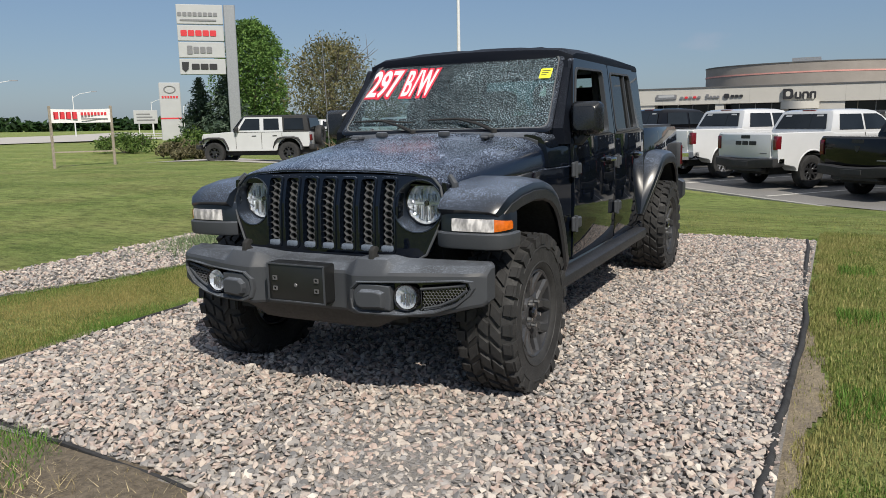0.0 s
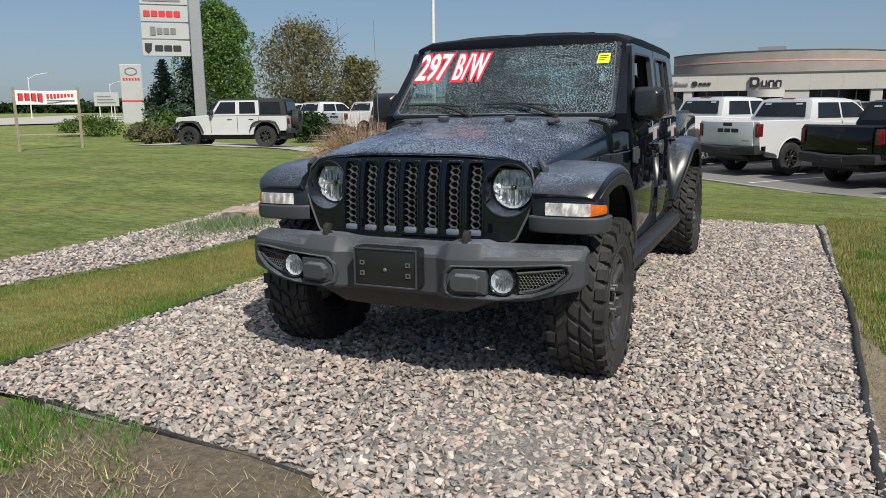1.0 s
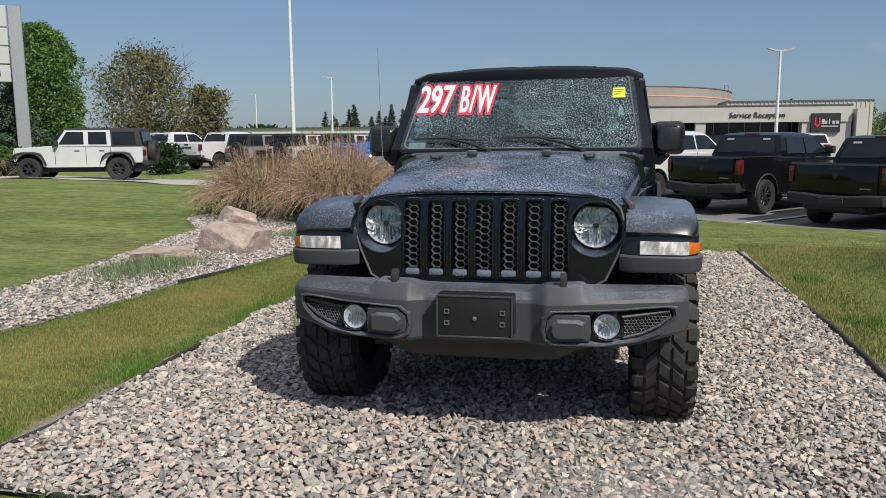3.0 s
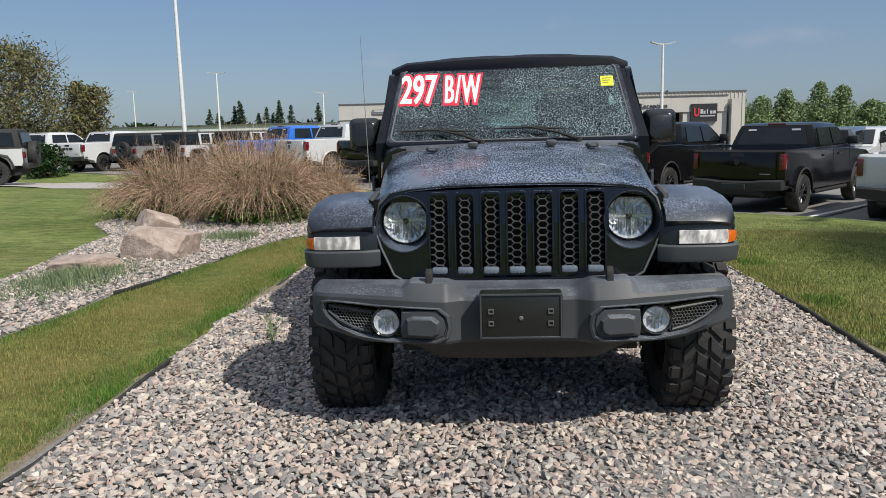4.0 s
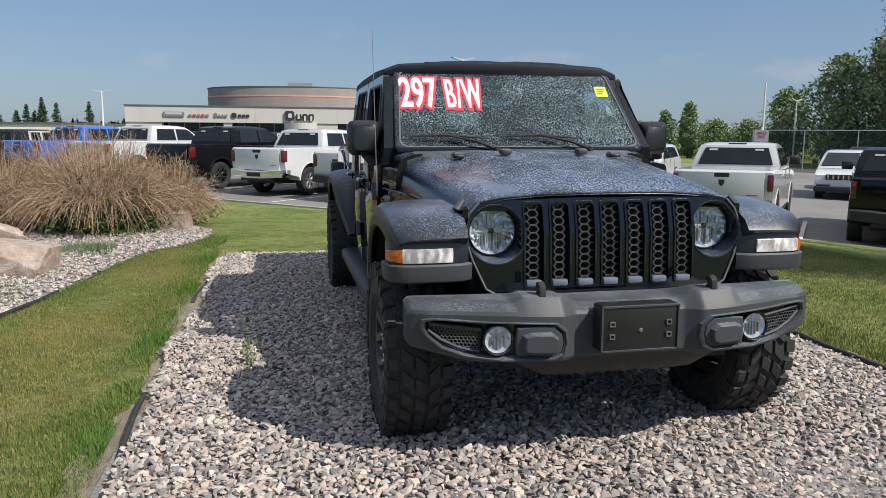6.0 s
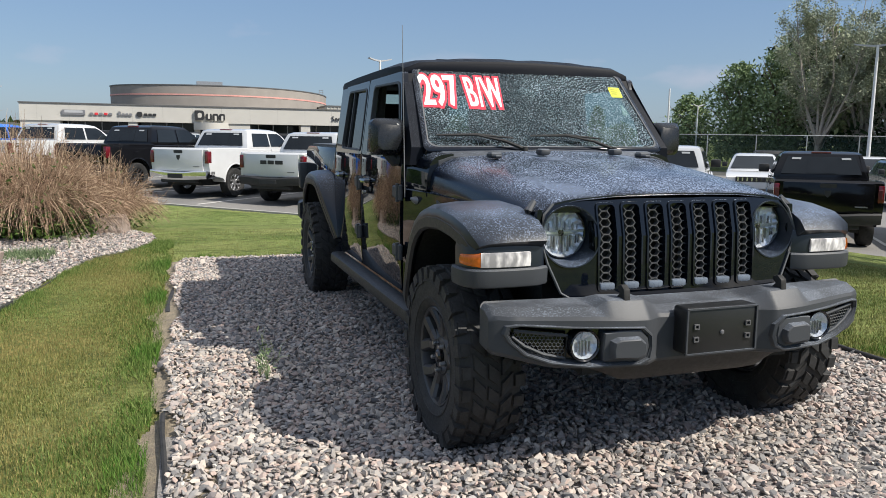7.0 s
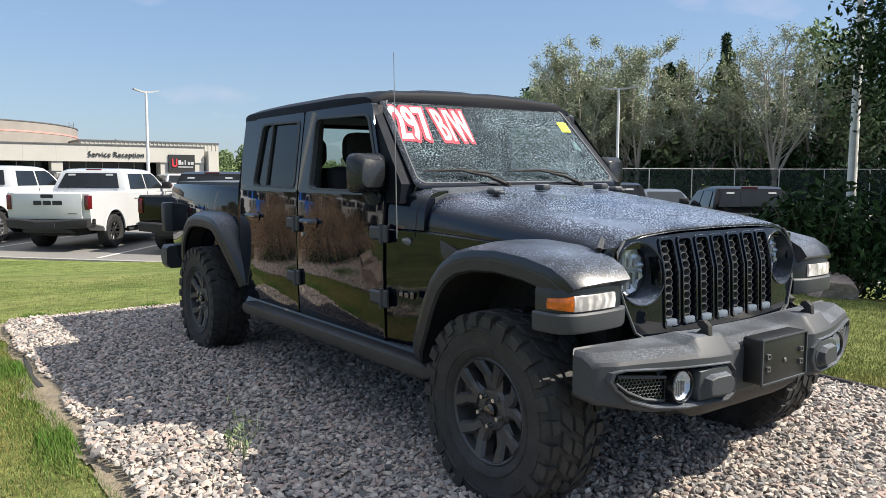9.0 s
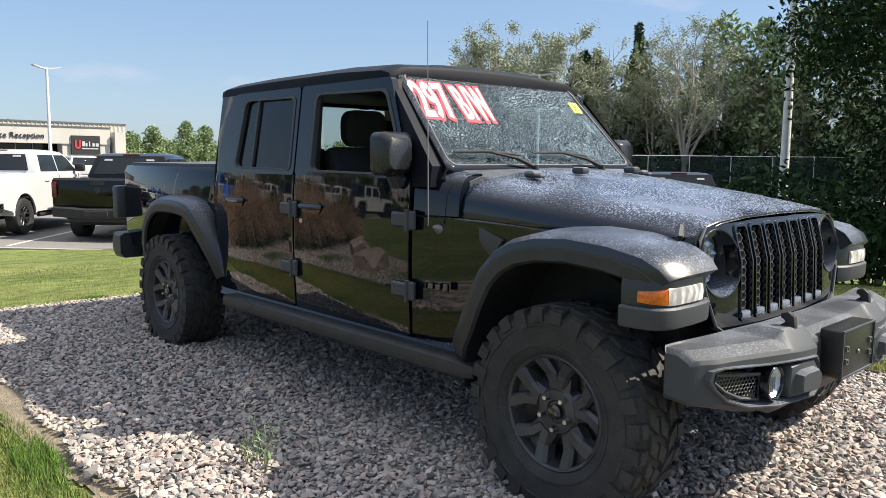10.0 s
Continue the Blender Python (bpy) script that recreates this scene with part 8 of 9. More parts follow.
part("crossarm", bm, POST_WOOD, p)


def chain_fence():
    """A tall chain-link fence with green screening behind the cars."""
    f = thing("chain_link_fence", "tall chain-link fence with dark screen in front of trees", "fence")
    a, corner, along = Vector((28.5, 41.5)), Vector((45.6, 29.1)), Vector((0.72, -0.69))
    top = 1.98
    pts = [a.lerp(corner, k / 7) for k in range(7)] + [corner + along * (3.0 * k) for k in range(11)]
    for p in pts:
        bm = bmesh.new()
        rod(bm, (p.x, p.y, -0.9), (p.x, p.y, top), 0.035, n=8)
        part("post", bm, WIRE, f)
    for z, r in ((top - 0.02, 0.026),):
        bm = bmesh.new()
        rod(bm, (a.x, a.y, z), (corner.x, corner.y, z), r, n=6)
        part("rail", bm, WIRE, f)
        bm = bmesh.new()
        rod(bm, (corner.x, corner.y, z), (pts[-1].x, pts[-1].y, z), r, n=6)
        part("rail", bm, WIRE, f)
    bm = bmesh.new()
    n = Nodes("chain_link_and_screen")
    n.t.nodes.remove(n.p)
    d = n.node("ShaderNodeBsdfDiffuse", Color=(0.03, 0.045, 0.04, 1))
    s = n.node("ShaderNodeBsdfTransparent")
    m = n.node("ShaderNodeMixShader", Fac=0.45)
    n.link(d.outputs[0], m.inputs[1])
    n.link(s.outputs[0], m.inputs[2])
    n.link(m.outputs[0], n.out.inputs["Surface"])
    o = Vector((along.y, -along.x)) * -0.05
    for p0, p1 in ((a, corner), (corner, pts[-1])):
        bm.faces.new([bm.verts.new(v) for v in ((p0.x + o.x, p0.y + o.y, -0.9), (p1.x + o.x, p1.y + o.y, -0.9), (p1.x + o.x, p1.y + o.y, top - 0.04), (p0.x + o.x, p0.y + o.y, top - 0.04))])
    bmesh.ops.solidify(bm, geom=bm.faces[:], thickness=0.01)
    part("mesh_screen", bm, n.mat, f, "dark green wind screen")


chain_fence()
p = thing("notice_sign", "white notice on a post with red words", "sign", at=pose(28.15, 40.1, -0.37, 0, 0, -32))
bm = bmesh.new()
rod(bm, (0, 0.04, 0), (0, 0.04, 2.5), 0.04)
part("post", bm, POLE_GREY, p)
bm = bmesh.new()
box(bm, -0.42, 0.42, -0.02, 0.02, 1.6, 2.3)
part("panel", bm, SIGN_WHITE, p)
for k, w in enumerate(("SERVICE", "DRIVE")):
    lettering("sign_letters", w, 0.20, Matrix.Translation((0, -0.03, 2.14 - 0.22 * k)) @ Matrix.Rotation(radians(90), 4, "X"), RED_MARK, p, 0.004, 0.004, 0.8)


# ---- plants and stones ----


def cloud_mesh(name, verts, faces, material, parent=None, label="", smooth=False):
    me = bpy.data.meshes.new(name)
    me.vertices.add(len(verts))
    me.vertices.foreach_set("co", np.asarray(verts, np.float32).ravel())
    k = faces.shape[1]
    me.loops.add(faces.size)
    me.loops.foreach_set("vertex_index", faces.astype(np.int32).ravel())
    me.polygons.add(len(faces))
    me.polygons.foreach_set("loop_start", np.arange(0, faces.size, k, dtype=np.int32))
    me.polygons.foreach_set("use_smooth", np.full(len(faces), smooth))
    me.update(calc_edges=True)
    me.validate()
    me.materials.append(material)
    ob = new(name, me)
    if parent:
        ob.parent = parent
    if label:
        ob["label"] = label
    return ob


def leaf_quads(centers, size, rng, flat=0.0, long=1.5):
    """Leaf-shaped quads of random turn round the centres."""
    n = len(centers)
    u = rng.normal(size=(n, 3))
    u[:, 2] *= 1 - flat
    u /= np.linalg.norm(u, axis=1)[:, None]
    v = np.cross(u, rng.normal(size=(n, 3)))
    v /= np.linalg.norm(v, axis=1)[:, None]
    s = size * rng.uniform(0.6, 1.3, (n, 1))
    quad = np.stack([centers - u * s * long, centers + v * s * 0.6 - u * s * 0.1, centers + u * s * long, centers - v * s * 0.6 - u * s * 0.1], 1)
    return quad.reshape(-1, 3), np.arange(4 * n).reshape(n, 4)


def tree(kind, label, x, y, h, crown_r, crown_low, leaf, leaf_mat, n_leaf, bark=BARK, lobes=22, seed=1, z=None, squash=1.0, group="trees", limbs=9, gap=0.55, taper=0.0):
    """Trunk, forked limbs, and a crown of many leaves in uneven clumps."""
    rng = np.random.default_rng(seed)
    z0 = ground_z(x, y) - 0.05 if z is None else z
    t = thing(kind, label, "tree", group, at=pose(x, y, z0))
    bm = bmesh.new()
    r0 = 0.022 * h
    top = Vector((rng.normal(0, 0.03 * h), rng.normal(0, 0.03 * h), h * 0.72))
    mid = Vector((rng.normal(0, 0.02 * h), rng.normal(0, 0.02 * h), h * 0.35))
    tube(bm, [(0, 0, -0.1), (0, 0, h * 0.1), mid, top], [r0 * 1.3, r0, r0 * 0.75, r0 * 0.25], 8)
    ends = []
    for k in range(limbs):
        a = k * 2.4 + rng.uniform(-0.4, 0.4)
        u = rng.uniform(0.22, 0.95)
        p = Vector((0, 0, h * 0.1)).lerp(mid, min(1, u * 2)) if u < 0.5 else mid.lerp(top, u * 2 - 1)
        rr = crown_r * rng.uniform(0.45, 0.85)
        q = Vector((math.cos(a) * rr, math.sin(a) * rr, min(h * 0.95, p.z + rr * rng.uniform(0.5, 1.2))))
        m = p.lerp(q, 0.5) + Vector((0, 0, -0.05 * h * rng.uniform(-0.5, 1)))
        tube(bm, [p, m, q], [r0 * 0.45, r0 * 0.28, r0 * 0.08], 6)
        for j in range(3):
            q2 = m.lerp(q, rng.uniform(0.2, 0.9)) + Vector(np.clip(rng.normal(0, 0.24 * crown_r, 3), -0.34 * crown_r, 0.34 * crown_r))
            tube(bm, [m.lerp(q, 0.3 * j), q2], [r0 * 0.16, r0 * 0.04], 5)
            ends.append(q2)
        ends.append(q)
    part("trunk", bm, bark, t, smooth=60)
    lo = crown_low
    cs = []
    for k in range(lobes):
        f = (k + 0.5) / lobes
        zz = lo + (h - lo) * f
        prof = math.sin(math.pi * min(0.98, max(0.05, f * 0.9 + 0.08))) ** 0.6 * (1 - taper * f)
        a = k * 2.399 + rng.uniform(-0.5, 0.5)
        rr = crown_r * prof * rng.uniform(0.25, 0.80)
        cs.append((math.cos(a) * rr, math.sin(a) * rr * squash, zz, crown_r * rng.uniform(0.24, 0.46) * (0.6 + 0.4 * prof)))
    per = n_leaf // lobes
    pts = []
    for cx, cy, cz, cr in cs:
        d = rng.normal(size=(per, 3))
        d /= np.linalg.norm(d, axis=1)[:, None]
        rad = cr * (gap + (1.12 - gap) * rng.random((per, 1)) ** 0.7)
        bump = 1 + 0.25 * np.sin(d[:, :1] * 5 + cx * 3) * np.cos(d[:, 2:] * 6 + cy)
        pts.append(np.array((cx, cy, cz)) + d * rad * bump * np.array((1, 1, 0.82)))
    v, f = leaf_quads(np.concatenate(pts), leaf, rng)
    cloud_mesh("crown", v, f, leaf_mat, t)
    return t


def upright_tree(kind, label, x, y, h, spread, leaf, leaf_mat, n_leaf, bark, seed, z=-0.9, group="trees", stems=6):
    """A many-stemmed tree: stems that fan upwards, ascending branches and twigs, small leaves along the twigs."""
    rng = np.random.default_rng(seed)
    t = thing(kind, label, "tree", group, at=pose(x, y, z))
    bm = bmesh.new()
    fork = Vector((0, 0, h * rng.uniform(0.10, 0.18)))
    r0 = 0.013 * h
    tube(bm, [(0, 0, -0.1), fork], [r0 * 1.5, r0], 7)
    twigs = []
    for k in range(stems):
        a = math.tau * k / stems + rng.uniform(-0.5, 0.5)
        out = spread * rng.uniform(0.15, 0.95)
        top = Vector((math.cos(a) * out, math.sin(a) * out, h * rng.uniform(0.72, 1.0) - 0.25 * out))
        way = [fork.lerp(top, u) + Vector((math.cos(a), math.sin(a), 0)) * out * 0.22 * math.sin(math.pi * u) + Vector(rng.normal(0, 0.012 * h, 3)) * (u > 0) for u in (0, 0.25, 0.5, 0.75, 1.0)]
        tube(bm, way, [r0 * 0.75, r0 * 0.55, r0 * 0.38, r0 * 0.22, r0 * 0.07], 5)
        for j in range(10):
            u = rng.uniform(0.18, 0.95)
            p = way[int(u * 4)].lerp(way[min(4, int(u * 4) + 1)], u * 4 % 1)
            b = a + rng.normal(0, 1.3)
            ln = h * rng.uniform(0.10, 0.24) * (1.15 - 0.6 * u)
            lift = rng.uniform(0.7, 1.5)
            q = p + Vector((math.cos(b), math.sin(b), lift)).normalized() * ln
            m = p.lerp(q, 0.5) + Vector((math.cos(b), math.sin(b), -0.4)) * ln * 0.10
            tube(bm, [p, m, q], [r0 * 0.20, r0 * 0.13, r0 * 0.04], 4)
            twigs.append((m, q))
            for i in range(3):
                c = b + rng.normal(0, 1.0)
                p2 = m.lerp(q, rng.uniform(0, 0.8))
                q2 = p2 + Vector((math.cos(c), math.sin(c), rng.uniform(0.5, 1.6))).normalized() * ln * rng.uniform(0.35, 0.6)
                tube(bm, [p2, q2], [r0 * 0.08, r0 * 0.025], 3)
                twigs.append((p2, q2))
    part("trunk", bm, bark, t, smooth=60)
    tw = np.array([(tuple(p), tuple(q)) for p, q in twigs])
    full = rng.random(len(tw)) ** 1.5 + 0.05
    which = rng.choice(len(tw), n_leaf, p=full / full.sum())
    u = rng.random((n_leaf, 1)) ** 0.7
    c = tw[which, 0] * (1 - u) + tw[which, 1] * u + rng.normal(0, 0.016 * h, (n_leaf, 3))
    v, f = leaf_quads(c, leaf, rng, 0.2, 1.6)
    cloud_mesh("crown", v, f, leaf_mat, t)
    return t


def conifer(label, x, y, h, r, seed, mat=SPRUCE, group="conifers", z=None, sparse=1.0):
    rng = np.random.default_rng(seed)
    t = thing("spruce_tree", label, "tree", group, at=pose(x, y, ground_z(x, y) - 0.1 if z is None else z))
    bm = bmesh.new()
    tube(bm, [(0, 0, 0), (0, 0, h * 0.5), (0, 0, h)], [0.016 * h, 0.010 * h, 0.002 * h], 8)
    part("trunk", bm, BARK, t)
    pts, dirs = [], []
    for k in range(int(26 * h ** 0.5 * sparse)):
        f = (k + rng.random()) / (26 * h ** 0.5 * sparse)
        zz = h * (0.06 + 0.94 * f)
        reach = r * (1 - f) ** 0.85 * rng.uniform(0.6, 1.1) + 0.08
        for b in range(5):
            a = rng.uniform(0, math.tau)
            n = max(4, int(16 * reach / r * 2))
            s = np.linspace(0.1, 1, n)
            pts.append(np.stack([np.cos(a) * reach * s, np.sin(a) * reach * s, zz - 0.28 * reach * s ** 1.5 + 0.12 * reach * s ** 3], 1) + rng.normal(0, 0.03 * r, (n, 3)))
    v, f = leaf_quads(np.concatenate(pts), 0.010 * h + 0.05, rng, 0.4, 2.0)
    cloud_mesh("crown", v, f, mat, t)
    return t


def shrub(name, label, x, y, w, d, h, mat, n, leaf, seed, z=None, kindlabel="shrub"):
    """A low bush: short stems and a mound of leaves in clumps."""
    rng = np.random.default_rng(seed)
    t = thing(name, label, kindlabel, "shrubs", at=pose(x, y, ground_z(x, y) - 0.03 if z is None else z))
    bm = bmesh.new()
    for k in range(12):
        a = k * 2.4
        tube(bm, [(0.1 * math.cos(a), 0.1 * math.sin(a), 0), (0.25 * w * math.cos(a), 0.25 * d * math.sin(a), h * 0.45), (0.38 * w * math.cos(a + 0.2), 0.38 * d * math.sin(a + 0.2), h * 0.75)], [0.02, 0.014, 0.005], 5)
    part("stem_tangle", bm, BARK, t)
    lob = max(8, int(w * d * 3))
    pts = []
    for k in range(lob):
        a, rr = rng.uniform(0, math.tau), math.sqrt(rng.random())
        cx, cy = math.cos(a) * rr * w * 0.42, math.sin(a) * rr * d * 0.42
        cr = h * rng.uniform(0.22, 0.38)
        cz = h * (0.30 + 0.42 * (1 - rr ** 2) * rng.uniform(0.7, 1.1))
        m = n // lob
        q = rng.normal(size=(m, 3))
        q /= np.linalg.norm(q, axis=1)[:, None]
        pts.append(np.array((cx, cy, cz)) + q * cr * (0.5 + 0.6 * rng.random((m, 1)) ** 0.6))
    v, f = leaf_quads(np.concatenate(pts), leaf, rng)
    v[:, 2] = np.maximum(v[:, 2], 0.0)
    cloud_mesh("crown", v, f, mat, t)
    return t


# trees behind the white wagon
tree("maple_tree", "large dense green maple behind a pylon sign", -60.8, 69.8, 13.7, 4.7, 1.0, 0.125, MAPLE, 34000, lobes=54, seed=3, gap=0.75)
conifer("broad dark blue-green spruce beside a pylon sign", -58.6, 62.6, 8.2, 4.2, 5)
conifer("dark spruce behind a white pylon sign", -62.5, 62.5, 7.4, 3.4, 6)
tree("ornamental_tree", "sparse olive and purple-tinged tree with thin branches", -30.1, 42.7, 7.4, 4.2, 1.2, 0.075, OLIVE, 15000, lobes=60, seed=8, gap=0.2, limbs=18)
tree("ornamental_tree", "sparse small tree leaning out beside the lawn", -26.4, 43.8, 5.0, 2.3, 1.2, 0.10, OLIVE, 3800, lobes=26, seed=9, gap=0.3, limbs=14)
for k, (x, y, w, d, h, m) in enumerate(((-24.6, 24.6, 3.6, 2.6, 1.25, SHRUB), (-27.5, 25.5, 4.0, 2.6, 0.95, BROWN_SHRUB), (-24.0, 22.9, 3.2, 2.0, 0.75, BROWN_SHRUB), (-28.5, 27.5, 3.2, 2.6, 1.5, SHRUB), (-36.2, 29.3, 5.2, 3.4, 1.3, SHRUB), (-33.0, 30.6, 3.0, 2.4, 0.9, SHRUB), (-20.0, 28.5, 2.6, 2.2, 1.6, SHADE_LEAF))):
    shrub("shrub", ("rounded green shrub at the edge of the lawn", "brownish low shrub at the edge of the lawn")[m is BROWN_SHRUB], x, y, w, d, h, m, 2600, 0.07, 20 + k)
# horizon woods
def far_wood(label, pts, h, seed, mat, n=9000, leaf=0.7):
    rng = np.random.default_rng(seed)
    us = rng.random(n)
    pts = np.array(pts, float)
    seg = np.linspace(0, 1, len(pts))
    xs, ys = np.interp(us, seg, pts[:, 0]), np.interp(us, seg, pts[:, 1])
    top = h * (0.55 + 0.45 * np.abs(np.sin(us * 97) * np.sin(us * 41 + 1)))
    c = np.stack([xs + rng.normal(0, 4, n), ys + rng.normal(0, 4, n), -0.6 + top * rng.random(n) ** 0.8], 1)
    v, f = leaf_quads(c, leaf, rng)
    tagged(cloud_mesh("far_wood", v, f, mat), label, "trees", kind="stuff")


far_wood("hazy green bushes beyond the car park", [(-0.4 + 92 * math.sin(radians(b)), -3.8 + 92 * math.cos(radians(b))) for b in (15, 20, 25, 30, 35, 42)], 3.9, 33, POPLAR, 24000, 0.13)
far_wood("distant belt of dark trees along the horizon", [(-420, 260), (-260, 330), (-120, 380), (40, 400), (180, 360)], 8.5, 31, SHADE_LEAF, 12000, 1.6)
for k in range(16):
    conifer("small dark spruce on the horizon", -46 + 5.4 * k + 2 * math.sin(k * 5), 150 + 6 * math.sin(k * 3), 6.4 + 1.9 * math.sin(k * 7.3), 1.8, 50 + k, sparse=0.5, group="horizon spruces")
for k in range(11):
    conifer("small dark spruce in a clump on the horizon", -60 + 1.55 * k + 0.6 * math.sin(k * 4), 152 + 5 * math.sin(k * 2.3), 7.6 + 1.5 * math.sin(k * 5.1), 1.9, 400 + k, sparse=0.5, group="horizon spruces")
# poplars beyond the workshop hall
for k, (b, dist, h, w) in enumerate(((16.6, 88, 6.8, 2.2), (18.3, 84, 6.0, 2.4), (19.8, 86, 6.9, 2.0), (21.9, 82, 7.6, 1.7), (23.2, 84, 7.2, 1.8), (24.9, 86, 5.2, 2.2), (27.0, 80, 6.2, 1.5), (28.6, 80, 7.4, 1.5), (30.4, 78, 4.8, 2.6), (32.5, 76, 4.6, 2.8), (20.8, 90, 5.0, 3.0), (26.0, 88, 4.4, 3.0))):
    x, y = -0.4 + dist * math.sin(radians(b)), -3.8 + dist * math.cos(radians(b))
    tree("poplar_tree", "tall narrow green poplar beyond the car park", x, y, h * 0.73, w * 0.9, 0.4, 0.085, POPLAR, 6500, lobes=34, seed=70 + k, limbs=5, gap=0.6, z=-0.6, group="poplars", taper=0.35)
# the wood behind the fence
for k, (b, dist, h, w, m, bark, n, leaf) in enumerate((
        (37.6, 64, 4.9, 2.3, POPLAR, BARK, 4200, 0.12), (40.8, 61, 6.9, 2.9, POPLAR, BARK, 6400, 0.12), (43.4, 60, 7.9, 2.9, POPLAR, BARK, 6400, 0.12),
        (44.5, 64, 8.8, 3.6, SHADE_LEAF, BARK, 3600, 0.20), (46.0, 56, 10.8, 3.2, PALE_LEAF, PALE_BARK, 6400, 0.085), (48.5, 58, 11.6, 3.4, PALE_LEAF, PALE_BARK, 6400, 0.085), (50.8, 57, 10.8, 3.2, PALE_LEAF, PALE_BARK, 6400, 0.085),
        (53.0, 62, 9.6, 3.4, SHADE_LEAF, BARK, 3200, 0.20), (55.6, 58, 10.2, 3.2, PALE_LEAF, PALE_BARK, 5000, 0.085), (60.0, 56, 11.6, 2.8, PALE_LEAF, PALE_BARK, 3000, 0.085), (62.5, 60, 11.8, 3.2, POPLAR, PALE_BARK, 3000, 0.18),
        (65.0, 58, 11.0, 3.0, POPLAR, BARK, 3000, 0.18), (68.0, 58, 12.0, 3.2, POPLAR, BARK, 3000, 0.18), (72.0, 56, 11.5, 3.4, POPLAR, BARK, 3000, 0.18), (77.0, 54, 11.0, 3.6, SHADE_LEAF, BARK, 3000, 0.2))):
    dist, h, w = dist * 1.14, h * 1.13, w * 1.1
    x, y = -2.8 + dist * math.sin(radians(b - 0.5)), -2.4 + dist * math.cos(radians(b - 0.5))
    pale = m is PALE_LEAF
    if pale:
        upright_tree("willow_tree", "pale grey-green tree with bare branches behind the fence", x, y, h + 1.2, w * 1.05, 0.060, m, int(n * 3.2), bark, 100 + k, stems=9)
    else:
        tree("broadleaf_tree", "green broadleaf tree behind the fence", x, y, h + 0.8, w, 1.2, leaf, m, n, bark, 34, 100 + k, z=-0.9, limbs=12, gap=0.5)
for k, (b, dist, h, r) in enumerate(((56.1, 60, 12.4, 1.4), (53.2, 60, 10.4, 1.0), (60.8, 62, 11.0, 1.5), (63.5, 66, 10.0, 1.8), (47.2, 68, 8.0, 1.6), (50.0, 68, 7.6, 1.6))):
    dist, h, r = dist * 1.16, h * 1.16, r * 1.1
    x, y = -2.8 + dist * math.sin(radians(b)), -2.4 + dist * math.cos(radians(b))
    conifer("tall dark spruce behind the fence", x, y, h, r, 140 + k, z=-0.9)
# bare pale trees in front of the wood
for k, (b, dist, h) in enumerate(((45.6, 66, 9.8), (47.8, 67, 10.6), (49.6, 66, 10.2), (51.6, 68, 9.0), (54.6, 67, 9.4), (57.5, 66, 11.2), (59.0, 67, 11.6), (61.5, 66, 12.6), (64.0, 68, 11.4), (67.5, 66, 11.0), (71.0, 67, 11.5))):
    upright_tree("bare_tree", "half-bare tree with pale grey branches behind the fence", -2.8 + dist * math.sin(radians(b)), -2.4 + dist * math.cos(radians(b)), h * 1.05, 2.6, 0.055, PALE_LEAF, 3600, PALE_BARK, 300 + k, stems=7)
# undergrowth that closes the wood
def undergrowth():
    rng = np.random.default_rng(77)
    n = 52000
    b, dist = np.radians(rng.uniform(45.0, 84, n)), rng.uniform(64, 80, n)
    z = -0.8 + 12.5 * rng.random(n) ** 1.1 * (0.66 + 0.2 * np.sin(b * 40) + 0.14 * np.sin(b * 103 + 1))
    c = np.stack([-2.8 + dist * np.sin(b), -2.4 + dist * np.cos(b), z], 1)
    v, f = leaf_quads(c, 0.20, rng)
    # lower leaves take the darkest green: shade of the wood as colour
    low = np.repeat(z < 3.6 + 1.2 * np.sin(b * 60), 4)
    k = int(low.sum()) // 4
    tagged(cloud_mesh("undergrowth", v[low], np.arange(4 * k).reshape(k, 4), SHADE_LEAF), "undergrowth of the wood, its shade put into the deep green", "undergrowth", kind="stuff")
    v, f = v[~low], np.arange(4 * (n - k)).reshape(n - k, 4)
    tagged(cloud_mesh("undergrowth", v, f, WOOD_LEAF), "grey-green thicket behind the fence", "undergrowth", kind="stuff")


undergrowth()
# the maple and evergreen shrubs beside the lamp post, shade put into their leaf colour
tree("maple_tree", "maple with low hanging branches, leaves coloured as in shade", 10.0, 0.85, 7.6, 3.3, 1.6, 0.036, SHADE_LEAF, 80000, lobes=80, seed=41, gap=0.25, limbs=14)
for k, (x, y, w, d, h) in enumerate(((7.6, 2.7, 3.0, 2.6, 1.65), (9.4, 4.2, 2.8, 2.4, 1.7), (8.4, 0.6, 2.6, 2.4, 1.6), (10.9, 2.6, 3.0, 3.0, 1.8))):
    shrub("evergreen_shrub", "dense spreading evergreen shrub, dark green with shade in its colour", x, y, w, d, h, SHADE_LEAF, 5200, 0.045, 160 + k)


